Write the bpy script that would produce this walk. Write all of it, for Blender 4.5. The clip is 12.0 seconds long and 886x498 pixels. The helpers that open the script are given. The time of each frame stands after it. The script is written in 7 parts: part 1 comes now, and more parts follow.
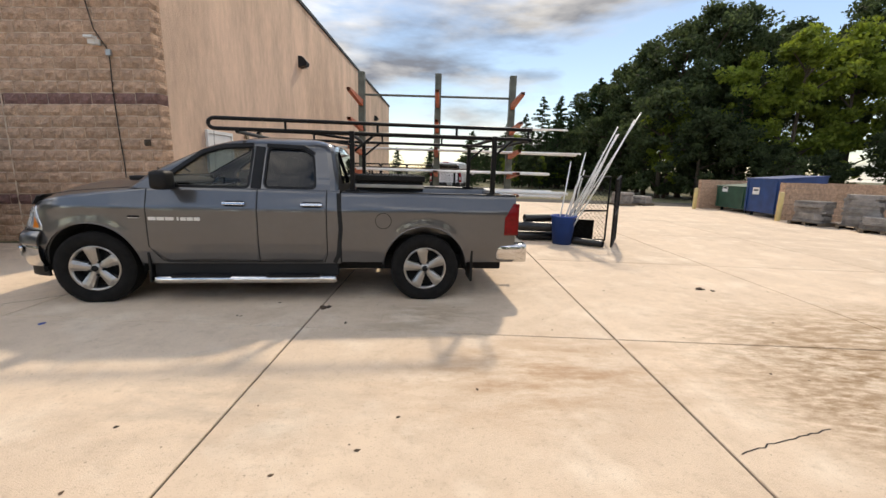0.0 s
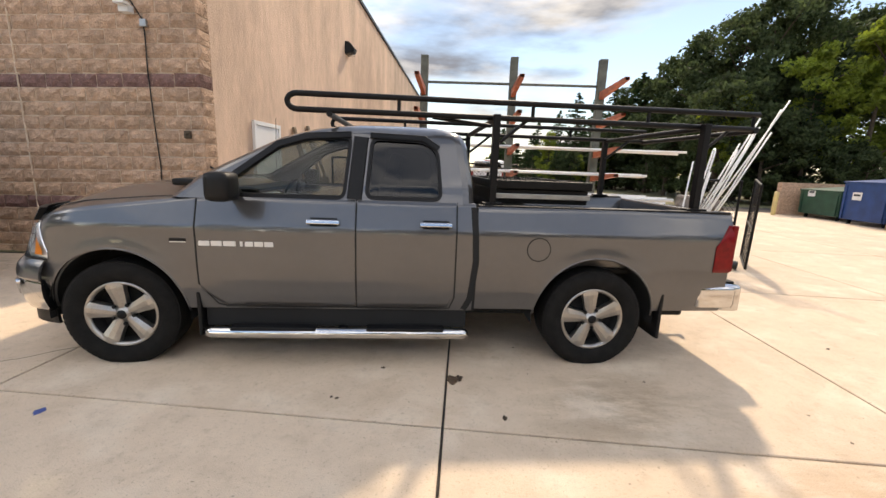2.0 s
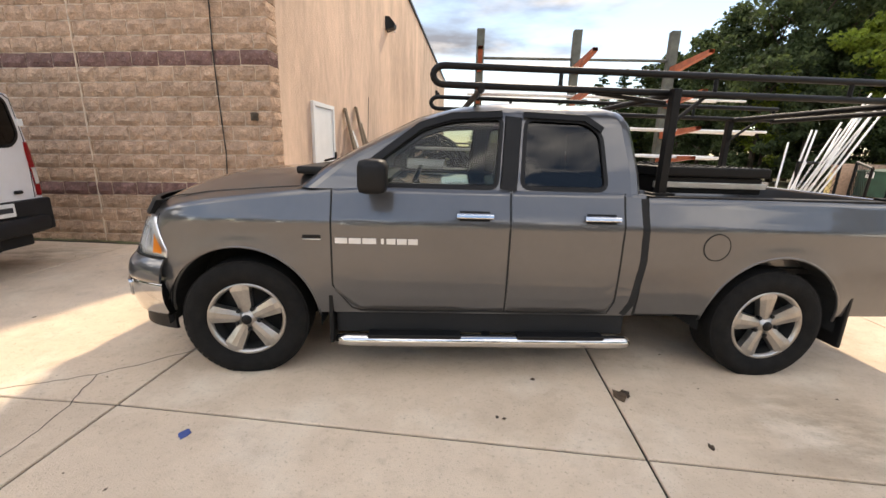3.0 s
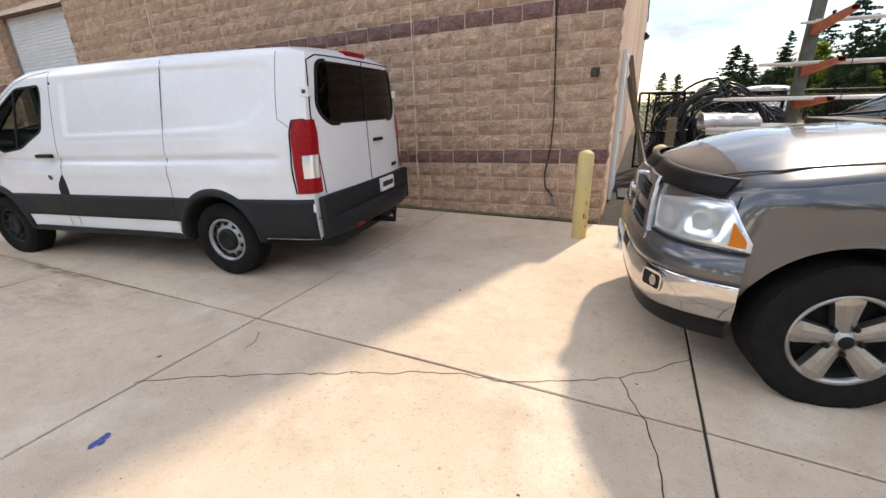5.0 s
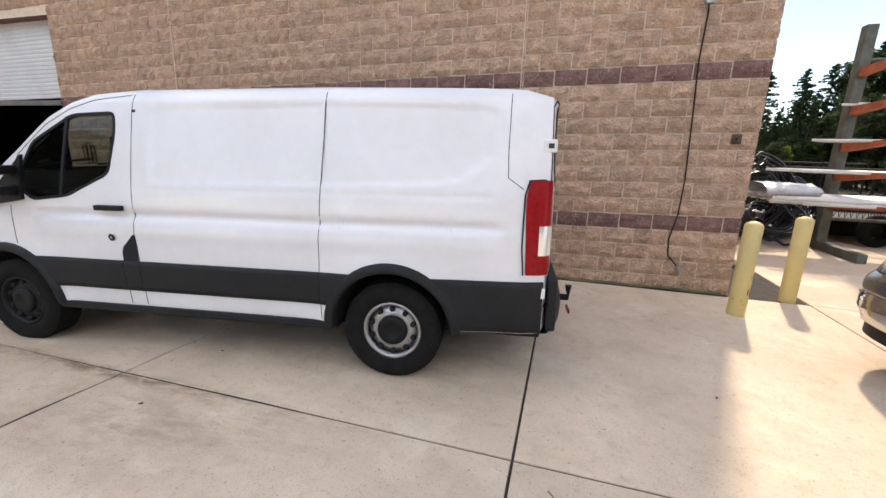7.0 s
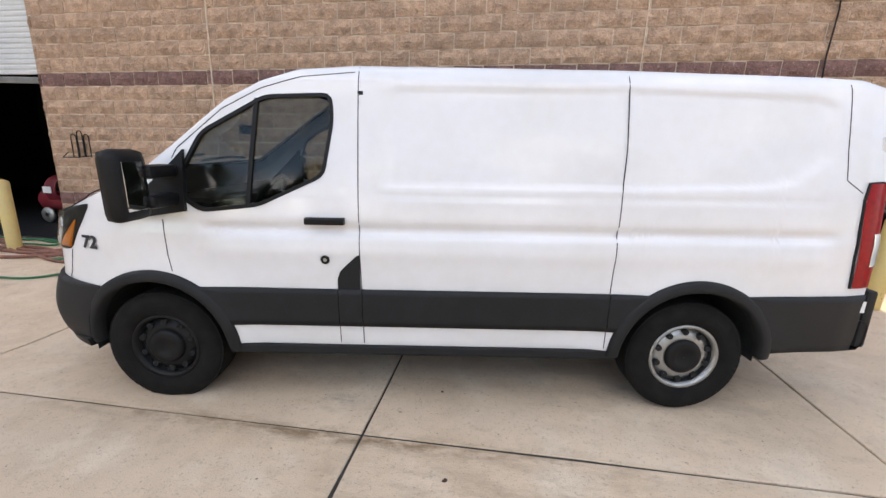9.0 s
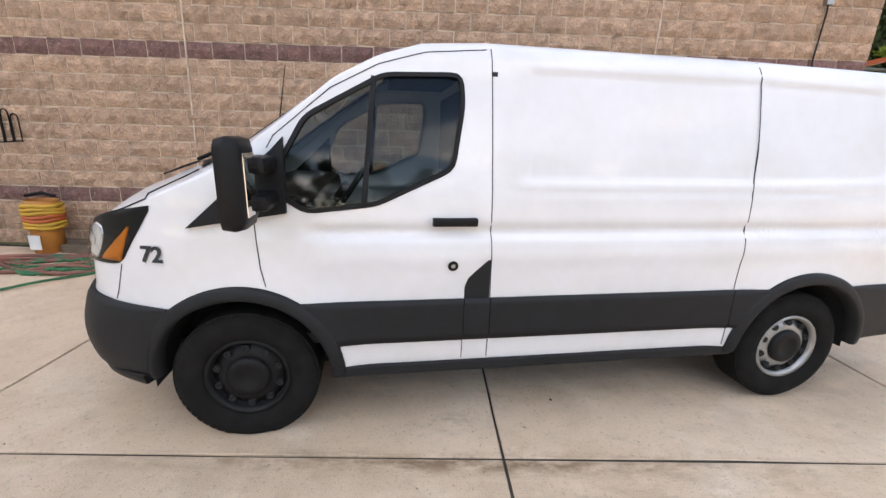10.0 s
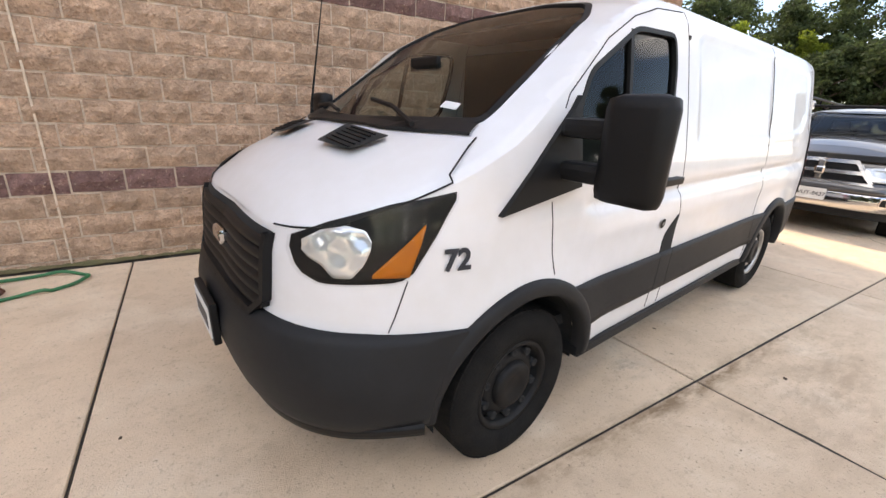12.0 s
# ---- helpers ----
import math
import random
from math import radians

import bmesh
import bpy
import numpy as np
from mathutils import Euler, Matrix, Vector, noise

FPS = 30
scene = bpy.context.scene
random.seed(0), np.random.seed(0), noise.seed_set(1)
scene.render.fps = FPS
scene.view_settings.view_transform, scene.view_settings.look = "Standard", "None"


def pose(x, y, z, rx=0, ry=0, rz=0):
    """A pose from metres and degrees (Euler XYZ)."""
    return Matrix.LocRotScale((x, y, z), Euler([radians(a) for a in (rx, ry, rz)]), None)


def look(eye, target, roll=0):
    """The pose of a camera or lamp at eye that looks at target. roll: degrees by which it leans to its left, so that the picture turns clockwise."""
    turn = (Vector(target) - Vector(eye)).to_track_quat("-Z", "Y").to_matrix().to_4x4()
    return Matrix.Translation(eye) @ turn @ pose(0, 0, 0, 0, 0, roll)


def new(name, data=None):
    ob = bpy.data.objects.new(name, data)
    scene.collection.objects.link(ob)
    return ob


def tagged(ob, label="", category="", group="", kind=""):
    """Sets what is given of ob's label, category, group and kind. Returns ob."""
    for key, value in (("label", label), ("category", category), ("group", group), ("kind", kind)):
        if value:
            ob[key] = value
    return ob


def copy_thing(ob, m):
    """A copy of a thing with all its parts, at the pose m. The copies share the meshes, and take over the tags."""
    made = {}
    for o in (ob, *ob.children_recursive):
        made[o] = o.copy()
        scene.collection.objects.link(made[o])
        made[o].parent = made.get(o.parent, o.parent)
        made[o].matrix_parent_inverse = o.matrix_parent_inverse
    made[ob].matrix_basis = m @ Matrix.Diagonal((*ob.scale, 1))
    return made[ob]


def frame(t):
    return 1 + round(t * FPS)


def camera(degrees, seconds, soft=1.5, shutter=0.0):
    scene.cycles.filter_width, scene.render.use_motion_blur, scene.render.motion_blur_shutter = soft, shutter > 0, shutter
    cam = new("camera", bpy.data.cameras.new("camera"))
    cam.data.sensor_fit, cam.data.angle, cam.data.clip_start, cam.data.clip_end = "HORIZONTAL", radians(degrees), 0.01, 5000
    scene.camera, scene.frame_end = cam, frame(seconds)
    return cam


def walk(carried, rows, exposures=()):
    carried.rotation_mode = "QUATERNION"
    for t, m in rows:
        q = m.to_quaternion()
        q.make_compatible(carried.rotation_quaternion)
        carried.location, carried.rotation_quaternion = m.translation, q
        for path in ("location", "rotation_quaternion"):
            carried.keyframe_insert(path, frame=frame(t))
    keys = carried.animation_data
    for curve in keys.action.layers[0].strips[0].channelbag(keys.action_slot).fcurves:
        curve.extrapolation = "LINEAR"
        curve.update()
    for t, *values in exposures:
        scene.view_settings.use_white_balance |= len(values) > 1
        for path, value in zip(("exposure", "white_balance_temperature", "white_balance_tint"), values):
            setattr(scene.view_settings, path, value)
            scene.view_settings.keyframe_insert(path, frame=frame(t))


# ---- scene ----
cam = camera(95.1, 12.0)
METRES, EYE, TILT, LEAN, TURN = 13.45, 1.517, 0.0, 0.26, -0.3
ROWS = [
    (0.0, 0.0, 0.0, 0.0, 0.36, -11.06, -1.84),
    (0.5, -0.0187, 0.0308, 0.0009, 5.39, -10.04, -2.36),
    (1.0, -0.0402, 0.0612, 0.0013, 6.14, -9.85, -2.8),
    (1.5, -0.0669, 0.0857, 0.001, 4.31, -10.47, -2.31),
    (2.0, -0.094, 0.1128, -0.0005, 3.12, -11.44, -2.32),
    (2.5, -0.1312, 0.13, -0.001, 2.97, -12.55, -2.35),
    (3.0, -0.169, 0.1368, -0.0016, 4.66, -14.0, -2.03),
    (3.5, -0.2133, 0.1433, -0.0018, 8.72, -16.04, -1.58),
    (5.5, -0.3985, 0.1353, -0.0029, 26.94, -19.81, 1.44),
    (6.0, -0.4431, 0.1382, -0.0009, 24.57, -16.61, 0.13),
    (6.5, -0.4869, 0.1369, 0.0011, 20.38, -13.54, -1.38),
    (8.5, -0.657, 0.1361, -0.0011, 10.81, -13.13, -2.4),
    (9.0, -0.6996, 0.1374, -0.003, 8.21, -13.86, -2.38),
    (9.5, -0.7394, 0.143, -0.0048, 4.25, -14.38, -2.68),
    (10.0, -0.7803, 0.1515, -0.0057, -1.13, -15.08, -3.07),
    (10.5, -0.8181, 0.1607, -0.0073, -7.5, -16.18, -3.25),
    (11.0, -0.857, 0.1752, -0.0095, -14.81, -17.35, -3.28),
    (11.5, -0.8939, 0.1885, -0.0121, -22.59, -18.15, -3.36),
    (12.0, -0.9275, 0.2084, -0.0146, -30.93, -18.59, -3.42),
]
walk(cam, [(t, pose(0, 0, EYE, TILT, LEAN, TURN) @ pose(METRES * x, METRES * y, METRES * z, 90 + pitch, roll, yaw)) for t, x, y, z, yaw, pitch, roll in ROWS],
     exposures=[(0.0, 0.92, 7000, 11), (1.5, 1.14, 7200, 12), (2.5, 1.42, 7500, 13), (3.5, 1.6, 7500, 13), (5.5, 1.28, 6700, 11), (6.5, 1.42, 6850, 13), (8.5, 1.54, 7100, 12), (9.5, 1.68, 7050, 13), (12.0, 1.78, 7400, 14)])

# ---- world, sun ----
SUN = Vector((0.209, 0.688, 0.695)).normalized()
world = bpy.data.worlds.new("world")
scene.world = world
world.use_nodes = True
wn, wl = world.node_tree.nodes, world.node_tree.links
wn.clear()
w_out = wn.new("ShaderNodeOutputWorld")
w_bg = wn.new("ShaderNodeBackground")
w_sky = wn.new("ShaderNodeTexSky")
w_sky.sky_type, w_sky.sun_disc = "NISHITA", False
w_sky.sun_elevation, w_sky.sun_rotation = math.asin(SUN.z), math.atan2(SUN.x, SUN.y)
w_sky.air_density, w_sky.dust_density = 1.0, 0.15
w_co = wn.new("ShaderNodeTexCoord")
w_map = wn.new("ShaderNodeMapping")
w_map.inputs["Scale"].default_value = (1.3, 1.3, 4.6)
w_map.inputs["Location"].default_value = (0.35, 0.1, 0.0)
w_noise = wn.new("ShaderNodeTexNoise")
w_noise.inputs["Scale"].default_value, w_noise.inputs["Detail"].default_value = 1.7, 8.0
w_noise.inputs["Roughness"].default_value = 0.52
w_ramp = wn.new("ShaderNodeValToRGB")
w_ramp.color_ramp.elements[0].position, w_ramp.color_ramp.elements[1].position = 0.46, 0.62
w_noise2 = wn.new("ShaderNodeTexNoise")
w_noise2.inputs["Scale"].default_value, w_noise2.inputs["Detail"].default_value = 2.6, 6.0
w_shade = wn.new("ShaderNodeValToRGB")
w_shade.color_ramp.elements[0].position, w_shade.color_ramp.elements[1].position = 0.4, 0.62
w_shade.color_ramp.elements[0].color = (2.1, 2.35, 2.9, 1)
w_shade.color_ramp.elements[1].color = (9.0, 8.9, 8.7, 1)
w_mix = wn.new("ShaderNodeMix")
w_mix.data_type = "RGBA"
wl.new(w_co.outputs["Generated"], w_map.inputs["Vector"])
wl.new(w_map.outputs[0], w_noise.inputs["Vector"])
wl.new(w_map.outputs[0], w_noise2.inputs["Vector"])
wl.new(w_noise.outputs[0], w_ramp.inputs[0])
wl.new(w_noise2.outputs[0], w_shade.inputs[0])
wl.new(w_ramp.outputs[0], w_mix.inputs[0])
w_blue = wn.new("ShaderNodeVectorMath")
w_blue.operation = "SCALE"
wl.new(w_sky.outputs[0], w_blue.inputs[0])
wl.new(w_blue.outputs[0], w_mix.inputs[6])
w_dot = wn.new("ShaderNodeVectorMath")
w_dot.operation = "DOT_PRODUCT"
w_dot.inputs[1].default_value = Vector((SUN.x, SUN.y, 0)).normalized()
wl.new(w_co.outputs["Generated"], w_dot.inputs[0])
# clouds turn their sunlit faces to the viewer away from the sun, and their grey sides beneath it
w_face = wn.new("ShaderNodeMapRange")
w_face.inputs["From Min"].default_value, w_face.inputs["From Max"].default_value = -1.0, 1.0
w_face.inputs["To Min"].default_value, w_face.inputs["To Max"].default_value = 2.0, 0.34
wl.new(w_dot.outputs["Value"], w_face.inputs["Value"])
w_glare = wn.new("ShaderNodeMapRange")
w_glare.inputs["From Min"].default_value, w_glare.inputs["From Max"].default_value = -1.0, 1.0
w_glare.inputs["To Min"].default_value, w_glare.inputs["To Max"].default_value = 1.05, 0.48
wl.new(w_dot.outputs["Value"], w_glare.inputs["Value"])
wl.new(w_glare.outputs[0], w_blue.inputs["Scale"])
w_mul = wn.new("ShaderNodeVectorMath")
w_mul.operation = "SCALE"
wl.new(w_shade.outputs[0], w_mul.inputs[0])
wl.new(w_face.outputs[0], w_mul.inputs["Scale"])
wl.new(w_mul.outputs[0], w_mix.inputs[7])
wl.new(w_mix.outputs[2], w_bg.inputs[0])
w_bg.inputs[1].default_value = 0.15
wl.new(w_bg.outputs[0], w_out.inputs[0])

sun_data = bpy.data.lights.new("sun", "SUN")
sun_data.energy, sun_data.angle, sun_data.color = 1.72, radians(3.0), (1.0, 0.89, 0.74)
sun = new("sun", sun_data)
sun.matrix_world = look(SUN * 50, (0, 0, 0))


# ---- materials ----
def mat(name, color, rough=0.6, metal=0.0, vary=0.15, scale=6.0, bump=0.0, bscale=60.0, coat=0.0, rand=0.0, island=0.0, spec=0.5, color2=None, stretch=(1, 1, 1)):
    m = bpy.data.materials.new(name)
    m.use_nodes = True
    n, l = m.node_tree.nodes, m.node_tree.links
    b = n["Principled BSDF"]
    b.inputs["Roughness"].default_value, b.inputs["Metallic"].default_value = rough, metal
    b.inputs["Coat Weight"].default_value, b.inputs["Coat Roughness"].default_value = coat, 0.04
    b.inputs["Specular IOR Level"].default_value = spec
    geo = n.new("ShaderNodeNewGeometry")
    mp = n.new("ShaderNodeMapping")
    mp.inputs["Scale"].default_value = stretch
    l.new(geo.outputs["Position"], mp.inputs["Vector"])
    c2 = color2 or tuple(max(0, c * (1 - vary * 1.6)) for c in color)
    n1, n2 = n.new("ShaderNodeTexNoise"), n.new("ShaderNodeTexNoise")
    n1.inputs["Scale"].default_value, n1.inputs["Detail"].default_value = scale, 6
    n2.inputs["Scale"].default_value, n2.inputs["Detail"].default_value = scale * 9, 4
    for q in (n1, n2):
        l.new(mp.outputs[0], q.inputs["Vector"])
    add = n.new("ShaderNodeMath")
    add.operation = "MULTIPLY_ADD"
    l.new(n2.outputs[0], add.inputs[0])
    add.inputs[1].default_value = 0.45
    l.new(n1.outputs[0], add.inputs[2])
    ramp = n.new("ShaderNodeValToRGB")
    ramp.color_ramp.elements[0].position, ramp.color_ramp.elements[1].position = 0.5, 0.95
    ramp.color_ramp.elements[0].color, ramp.color_ramp.elements[1].color = (*color, 1), (*c2, 1)
    l.new(add.outputs[0], ramp.inputs[0])
    out = ramp.outputs[0]
    if rand or island:
        src = n.new("ShaderNodeObjectInfo").outputs["Random"] if rand else geo.outputs["Random Per Island"]
        hsv = n.new("ShaderNodeHueSaturation")
        mr = n.new("ShaderNodeMapRange")
        k = rand or island
        mr.inputs["To Min"].default_value, mr.inputs["To Max"].default_value = 1 - k, 1 + k
        l.new(src, mr.inputs["Value"])
        l.new(mr.outputs[0], hsv.inputs["Value"])
        l.new(out, hsv.inputs["Color"])
        out = hsv.outputs[0]
    l.new(out, b.inputs["Base Color"])
    if bump:
        nb = n.new("ShaderNodeTexNoise")
        nb.inputs["Scale"].default_value, nb.inputs["Detail"].default_value = bscale, 5
        l.new(mp.outputs[0], nb.inputs["Vector"])
        bp = n.new("ShaderNodeBump")
        bp.inputs["Strength"].default_value, bp.inputs["Distance"].default_value = bump, 0.03
        l.new(nb.outputs[0], bp.inputs["Height"])
        l.new(bp.outputs[0], b.inputs["Normal"])
    return m


def glass(name, tint, gloss=0.02, base=0.035):
    m = bpy.data.materials.new(name)
    m.use_nodes = True
    n, l = m.node_tree.nodes, m.node_tree.links
    n.clear()
    o, mix, tr, gl, lw, po, ma = (n.new("ShaderNode" + k) for k in ("OutputMaterial", "MixShader", "BsdfTransparent", "BsdfGlossy", "LayerWeight", "Math", "Math"))
    tr.inputs[0].default_value = (*tint, 1)
    gl.inputs["Roughness"].default_value = gloss
    lw.inputs["Blend"].default_value = 0.5
    po.operation, ma.operation = "POWER", "MULTIPLY_ADD"
    po.inputs[1].default_value, ma.inputs[1].default_value, ma.inputs[2].default_value = 5.0, 0.7, base
    l.new(lw.outputs["Facing"], po.inputs[0]), l.new(po.outputs[0], ma.inputs[0]), l.new(ma.outputs[0], mix.inputs[0])
    l.new(tr.outputs[0], mix.inputs[1]), l.new(gl.outputs[0], mix.inputs[2]), l.new(mix.outputs[0], o.inputs[0])
    return m


def concrete(name, color, dark, stains_and_patches=()):
    """Broom-finished concrete with blotches, and stains and darker patches with a shape of their own."""
    m = mat(name, color, 0.78, vary=0.12, scale=1.1, bump=0.25, bscale=140, rand=0.05, color2=dark, spec=0.35)
    n, l = m.node_tree.nodes, m.node_tree.links
    b = n["Principled BSDF"]
    src = b.inputs["Base Color"].links[0].from_socket
    geo = n.new("ShaderNodeNewGeometry")
    for sc, lo, hi, k, col in ((0.45, 0.42, 0.68, 0.32, (0.46, 0.345, 0.24)), (3.2, 0.50, 0.70, 0.34, (0.42, 0.31, 0.21)), (1.7, 0.52, 0.68, 0.6, (0.78, 0.66, 0.51)), (9, 0.56, 0.72, 0.35, (0.38, 0.28, 0.19)), (45, 0.58, 0.68, 0.45, (0.30, 0.22, 0.15)), (110, 0.61, 0.66, 0.6, (0.20, 0.15, 0.10)), (30, 0.66, 0.70, 0.7, (0.16, 0.12, 0.08))):
        nz = n.new("ShaderNodeTexNoise")
        nz.inputs["Scale"].default_value, nz.inputs["Detail"].default_value, nz.inputs["Roughness"].default_value = sc, 7, 0.62
        l.new(geo.outputs["Position"], nz.inputs["Vector"])
        rp = n.new("ShaderNodeMapRange")
        rp.inputs["From Min"].default_value, rp.inputs["From Max"].default_value, rp.inputs["To Max"].default_value = lo, hi, k
        l.new(nz.outputs[0], rp.inputs["Value"])
        mx = n.new("ShaderNodeMix")
        mx.data_type = "RGBA"
        l.new(rp.outputs[0], mx.inputs[0]), l.new(src, mx.inputs[6])
        mx.inputs[7].default_value = (*col, 1)
        src = mx.outputs[2]
    for (x, y, rx, ry, turn, col, k, sc) in stains_and_patches:
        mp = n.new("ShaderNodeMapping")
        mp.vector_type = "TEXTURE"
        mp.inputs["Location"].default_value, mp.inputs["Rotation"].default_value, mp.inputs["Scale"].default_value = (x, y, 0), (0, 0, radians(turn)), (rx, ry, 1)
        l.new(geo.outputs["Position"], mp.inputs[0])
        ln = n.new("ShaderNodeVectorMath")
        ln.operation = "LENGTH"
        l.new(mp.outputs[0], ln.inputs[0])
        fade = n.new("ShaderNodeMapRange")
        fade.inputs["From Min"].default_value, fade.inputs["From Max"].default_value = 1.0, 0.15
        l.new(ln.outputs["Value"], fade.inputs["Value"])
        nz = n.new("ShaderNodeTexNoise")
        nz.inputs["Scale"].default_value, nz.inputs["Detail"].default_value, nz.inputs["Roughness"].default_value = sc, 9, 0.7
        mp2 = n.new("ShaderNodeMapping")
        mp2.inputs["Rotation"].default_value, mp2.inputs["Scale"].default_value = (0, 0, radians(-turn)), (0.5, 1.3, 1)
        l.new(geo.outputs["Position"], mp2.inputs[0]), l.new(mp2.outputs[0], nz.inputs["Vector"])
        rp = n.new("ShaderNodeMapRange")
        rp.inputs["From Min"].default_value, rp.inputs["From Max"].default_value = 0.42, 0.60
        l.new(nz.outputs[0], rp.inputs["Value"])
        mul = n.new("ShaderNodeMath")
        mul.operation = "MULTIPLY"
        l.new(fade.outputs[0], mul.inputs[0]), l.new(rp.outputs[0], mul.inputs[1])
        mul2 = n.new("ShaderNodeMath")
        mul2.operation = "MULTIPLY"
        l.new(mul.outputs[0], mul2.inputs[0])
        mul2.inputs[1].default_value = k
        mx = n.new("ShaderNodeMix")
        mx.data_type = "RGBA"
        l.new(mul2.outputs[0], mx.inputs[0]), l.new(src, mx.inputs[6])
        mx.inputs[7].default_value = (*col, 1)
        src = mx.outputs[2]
    l.new(src, b.inputs["Base Color"])
    return m


M = {}
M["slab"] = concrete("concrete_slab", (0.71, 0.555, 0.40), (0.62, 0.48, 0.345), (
    (3.5, 3.2, 1.6, 1.9, -35, (0.27, 0.17, 0.085), 1.0, 9.0),
    (4.6, 4.0, 2.2, 0.9, 20, (0.31, 0.20, 0.10), 0.9, 8.0),
    (-10.2, 3.74, 2.6, 0.10, 0, (0.22, 0.145, 0.08), 0.9, 9.0),
    (-9.4, 3.4, 1.6, 0.5, 10, (0.30, 0.21, 0.13), 0.5, 7.0),
    (-8.0, 6.6, 1.0, 0.8, 0, (0.20, 0.15, 0.10), 0.6, 4.0),
    (2.85, 2.5, 0.9, 1.1, 20, (0.27, 0.17, 0.085), 0.9, 11.0),
    (0.9, 2.9, 1.7, 0.9, 10, (0.36, 0.20, 0.09), 0.75, 3.0),
    (-0.1, 4.0, 0.9, 0.6, 20, (0.24, 0.17, 0.10), 0.55, 4.0),
    (-1.5, 2.4, 1.4, 0.7, 0, (0.25, 0.22, 0.18), 0.35, 3.0),
    (-10.3, 4.05, 0.14, 0.12, 0, (0.10, 0.09, 0.08), 0.9, 5.0),
    (-10.9, 3.75, 0.35, 0.2, 0, (0.30, 0.21, 0.12), 0.5, 4.0),
    # broad darker patches under the van's two ends and under the truck
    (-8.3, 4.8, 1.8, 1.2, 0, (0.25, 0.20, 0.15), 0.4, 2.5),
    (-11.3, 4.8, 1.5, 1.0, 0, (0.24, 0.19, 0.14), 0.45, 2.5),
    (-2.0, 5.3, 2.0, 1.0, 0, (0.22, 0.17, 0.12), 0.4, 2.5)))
M["joint"] = mat("joint_filler", (0.055, 0.045, 0.035), 0.95, vary=0.4, scale=8)
M["grass"] = mat("grass_and_leaf_litter", (0.09, 0.10, 0.035), 0.95, vary=0.4, scale=1.5, bump=0.6, bscale=30, color2=(0.15, 0.12, 0.06))
M["block"] = mat("split_face_block", (0.60, 0.405, 0.28), 0.95, vary=0.30, scale=11, bump=1.0, bscale=38, rand=0.10, spec=0.2)
M["block_rest"] = mat("split_face_block_wall", (0.60, 0.405, 0.28), 0.95, vary=0.30, scale=11, bump=1.0, bscale=38, island=0.10, spec=0.2)
M["band"] = mat("maroon_block", (0.27, 0.155, 0.135), 0.95, vary=0.3, scale=11, bump=0.8, bscale=45, rand=0.12, spec=0.2)
M["band_rest"] = mat("maroon_block_wall", (0.27, 0.155, 0.135), 0.95, vary=0.3, scale=11, bump=0.8, bscale=45, island=0.12, spec=0.2)
for key, dark in (("block", (0.27, 0.17, 0.11)), ("block_rest", (0.27, 0.17, 0.11)), ("band", (0.10, 0.06, 0.055)), ("band_rest", (0.10, 0.06, 0.055))):
    # relief of the split stone put into colour: shade in pits, highlights on chips
    n, l = M[key].node_tree.nodes, M[key].node_tree.links
    b = n["Principled BSDF"]
    src = b.inputs["Base Color"].links[0].from_socket
    geo = n.new("ShaderNodeNewGeometry")
    for sc, lo, hi, k, col in ((55, 0.52, 0.66, 0.75, dark), (24, 0.55, 0.68, 0.5, dark), (38, 0.60, 0.70, 0.45, (0.82, 0.64, 0.48))):
        nz, rp, mx = n.new("ShaderNodeTexNoise"), n.new("ShaderNodeMapRange"), n.new("ShaderNodeMix")
        nz.inputs["Scale"].default_value, nz.inputs["Detail"].default_value, nz.inputs["Roughness"].default_value = sc, 5, 0.6
        rp.inputs["From Min"].default_value, rp.inputs["From Max"].default_value, rp.inputs["To Max"].default_value = lo, hi, k
        mx.data_type = "RGBA"
        mx.inputs[7].default_value = (*col, 1)
        l.new(geo.outputs["Position"], nz.inputs["Vector"]), l.new(nz.outputs[0], rp.inputs["Value"])
        l.new(rp.outputs[0], mx.inputs[0]), l.new(src, mx.inputs[6])
        src = mx.outputs[2]
    l.new(src, b.inputs["Base Color"])
M["mortar"] = mat("mortar", (0.74, 0.60, 0.46), 0.95, vary=0.15, scale=10, bump=0.4, bscale=150)
M["stucco"] = mat("stucco", (0.74, 0.535, 0.395), 0.92, vary=0.24, scale=0.9, bump=0.4, bscale=70, spec=0.2, stretch=(1, 1, 0.35))
M["white_paint"] = mat("white_paint", (0.74, 0.74, 0.72), 0.45, vary=0.06, scale=3)
M["white_metal"] = mat("white_corrugated_metal", (0.66, 0.67, 0.66), 0.4, vary=0.1, scale=2)
M["black_metal"] = mat("black_painted_steel", (0.006, 0.006, 0.0065), 0.5, vary=0.3, scale=12, spec=0.2)
# near-black colour carries the gloom of enclosed spaces
M["dark"] = mat("unlit_interior", (0.018, 0.017, 0.016), 0.8, vary=0.2)
M["rubber"] = mat("tyre_rubber", (0.009, 0.0088, 0.0085), 0.9, spec=0.12, vary=0.25, scale=14, bump=0.3, bscale=120, color2=(0.016, 0.015, 0.014))
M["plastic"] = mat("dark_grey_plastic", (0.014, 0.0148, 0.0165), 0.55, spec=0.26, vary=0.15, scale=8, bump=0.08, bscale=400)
M["blackplastic"] = mat("black_plastic", (0.008, 0.008, 0.0085), 0.5, spec=0.22, vary=0.15, scale=8, bump=0.05, bscale=300)
M["chrome"] = mat("chrome", (0.62, 0.61, 0.60), 0.10, 1.0, vary=0.06, scale=5)
M["alloy"] = mat("alloy_wheel", (0.43, 0.41, 0.385), 0.32, 0.9, vary=0.15, scale=9)
M["steel"] = mat("galvanised_steel", (0.42, 0.42, 0.41), 0.42, 0.85, vary=0.2, scale=7)
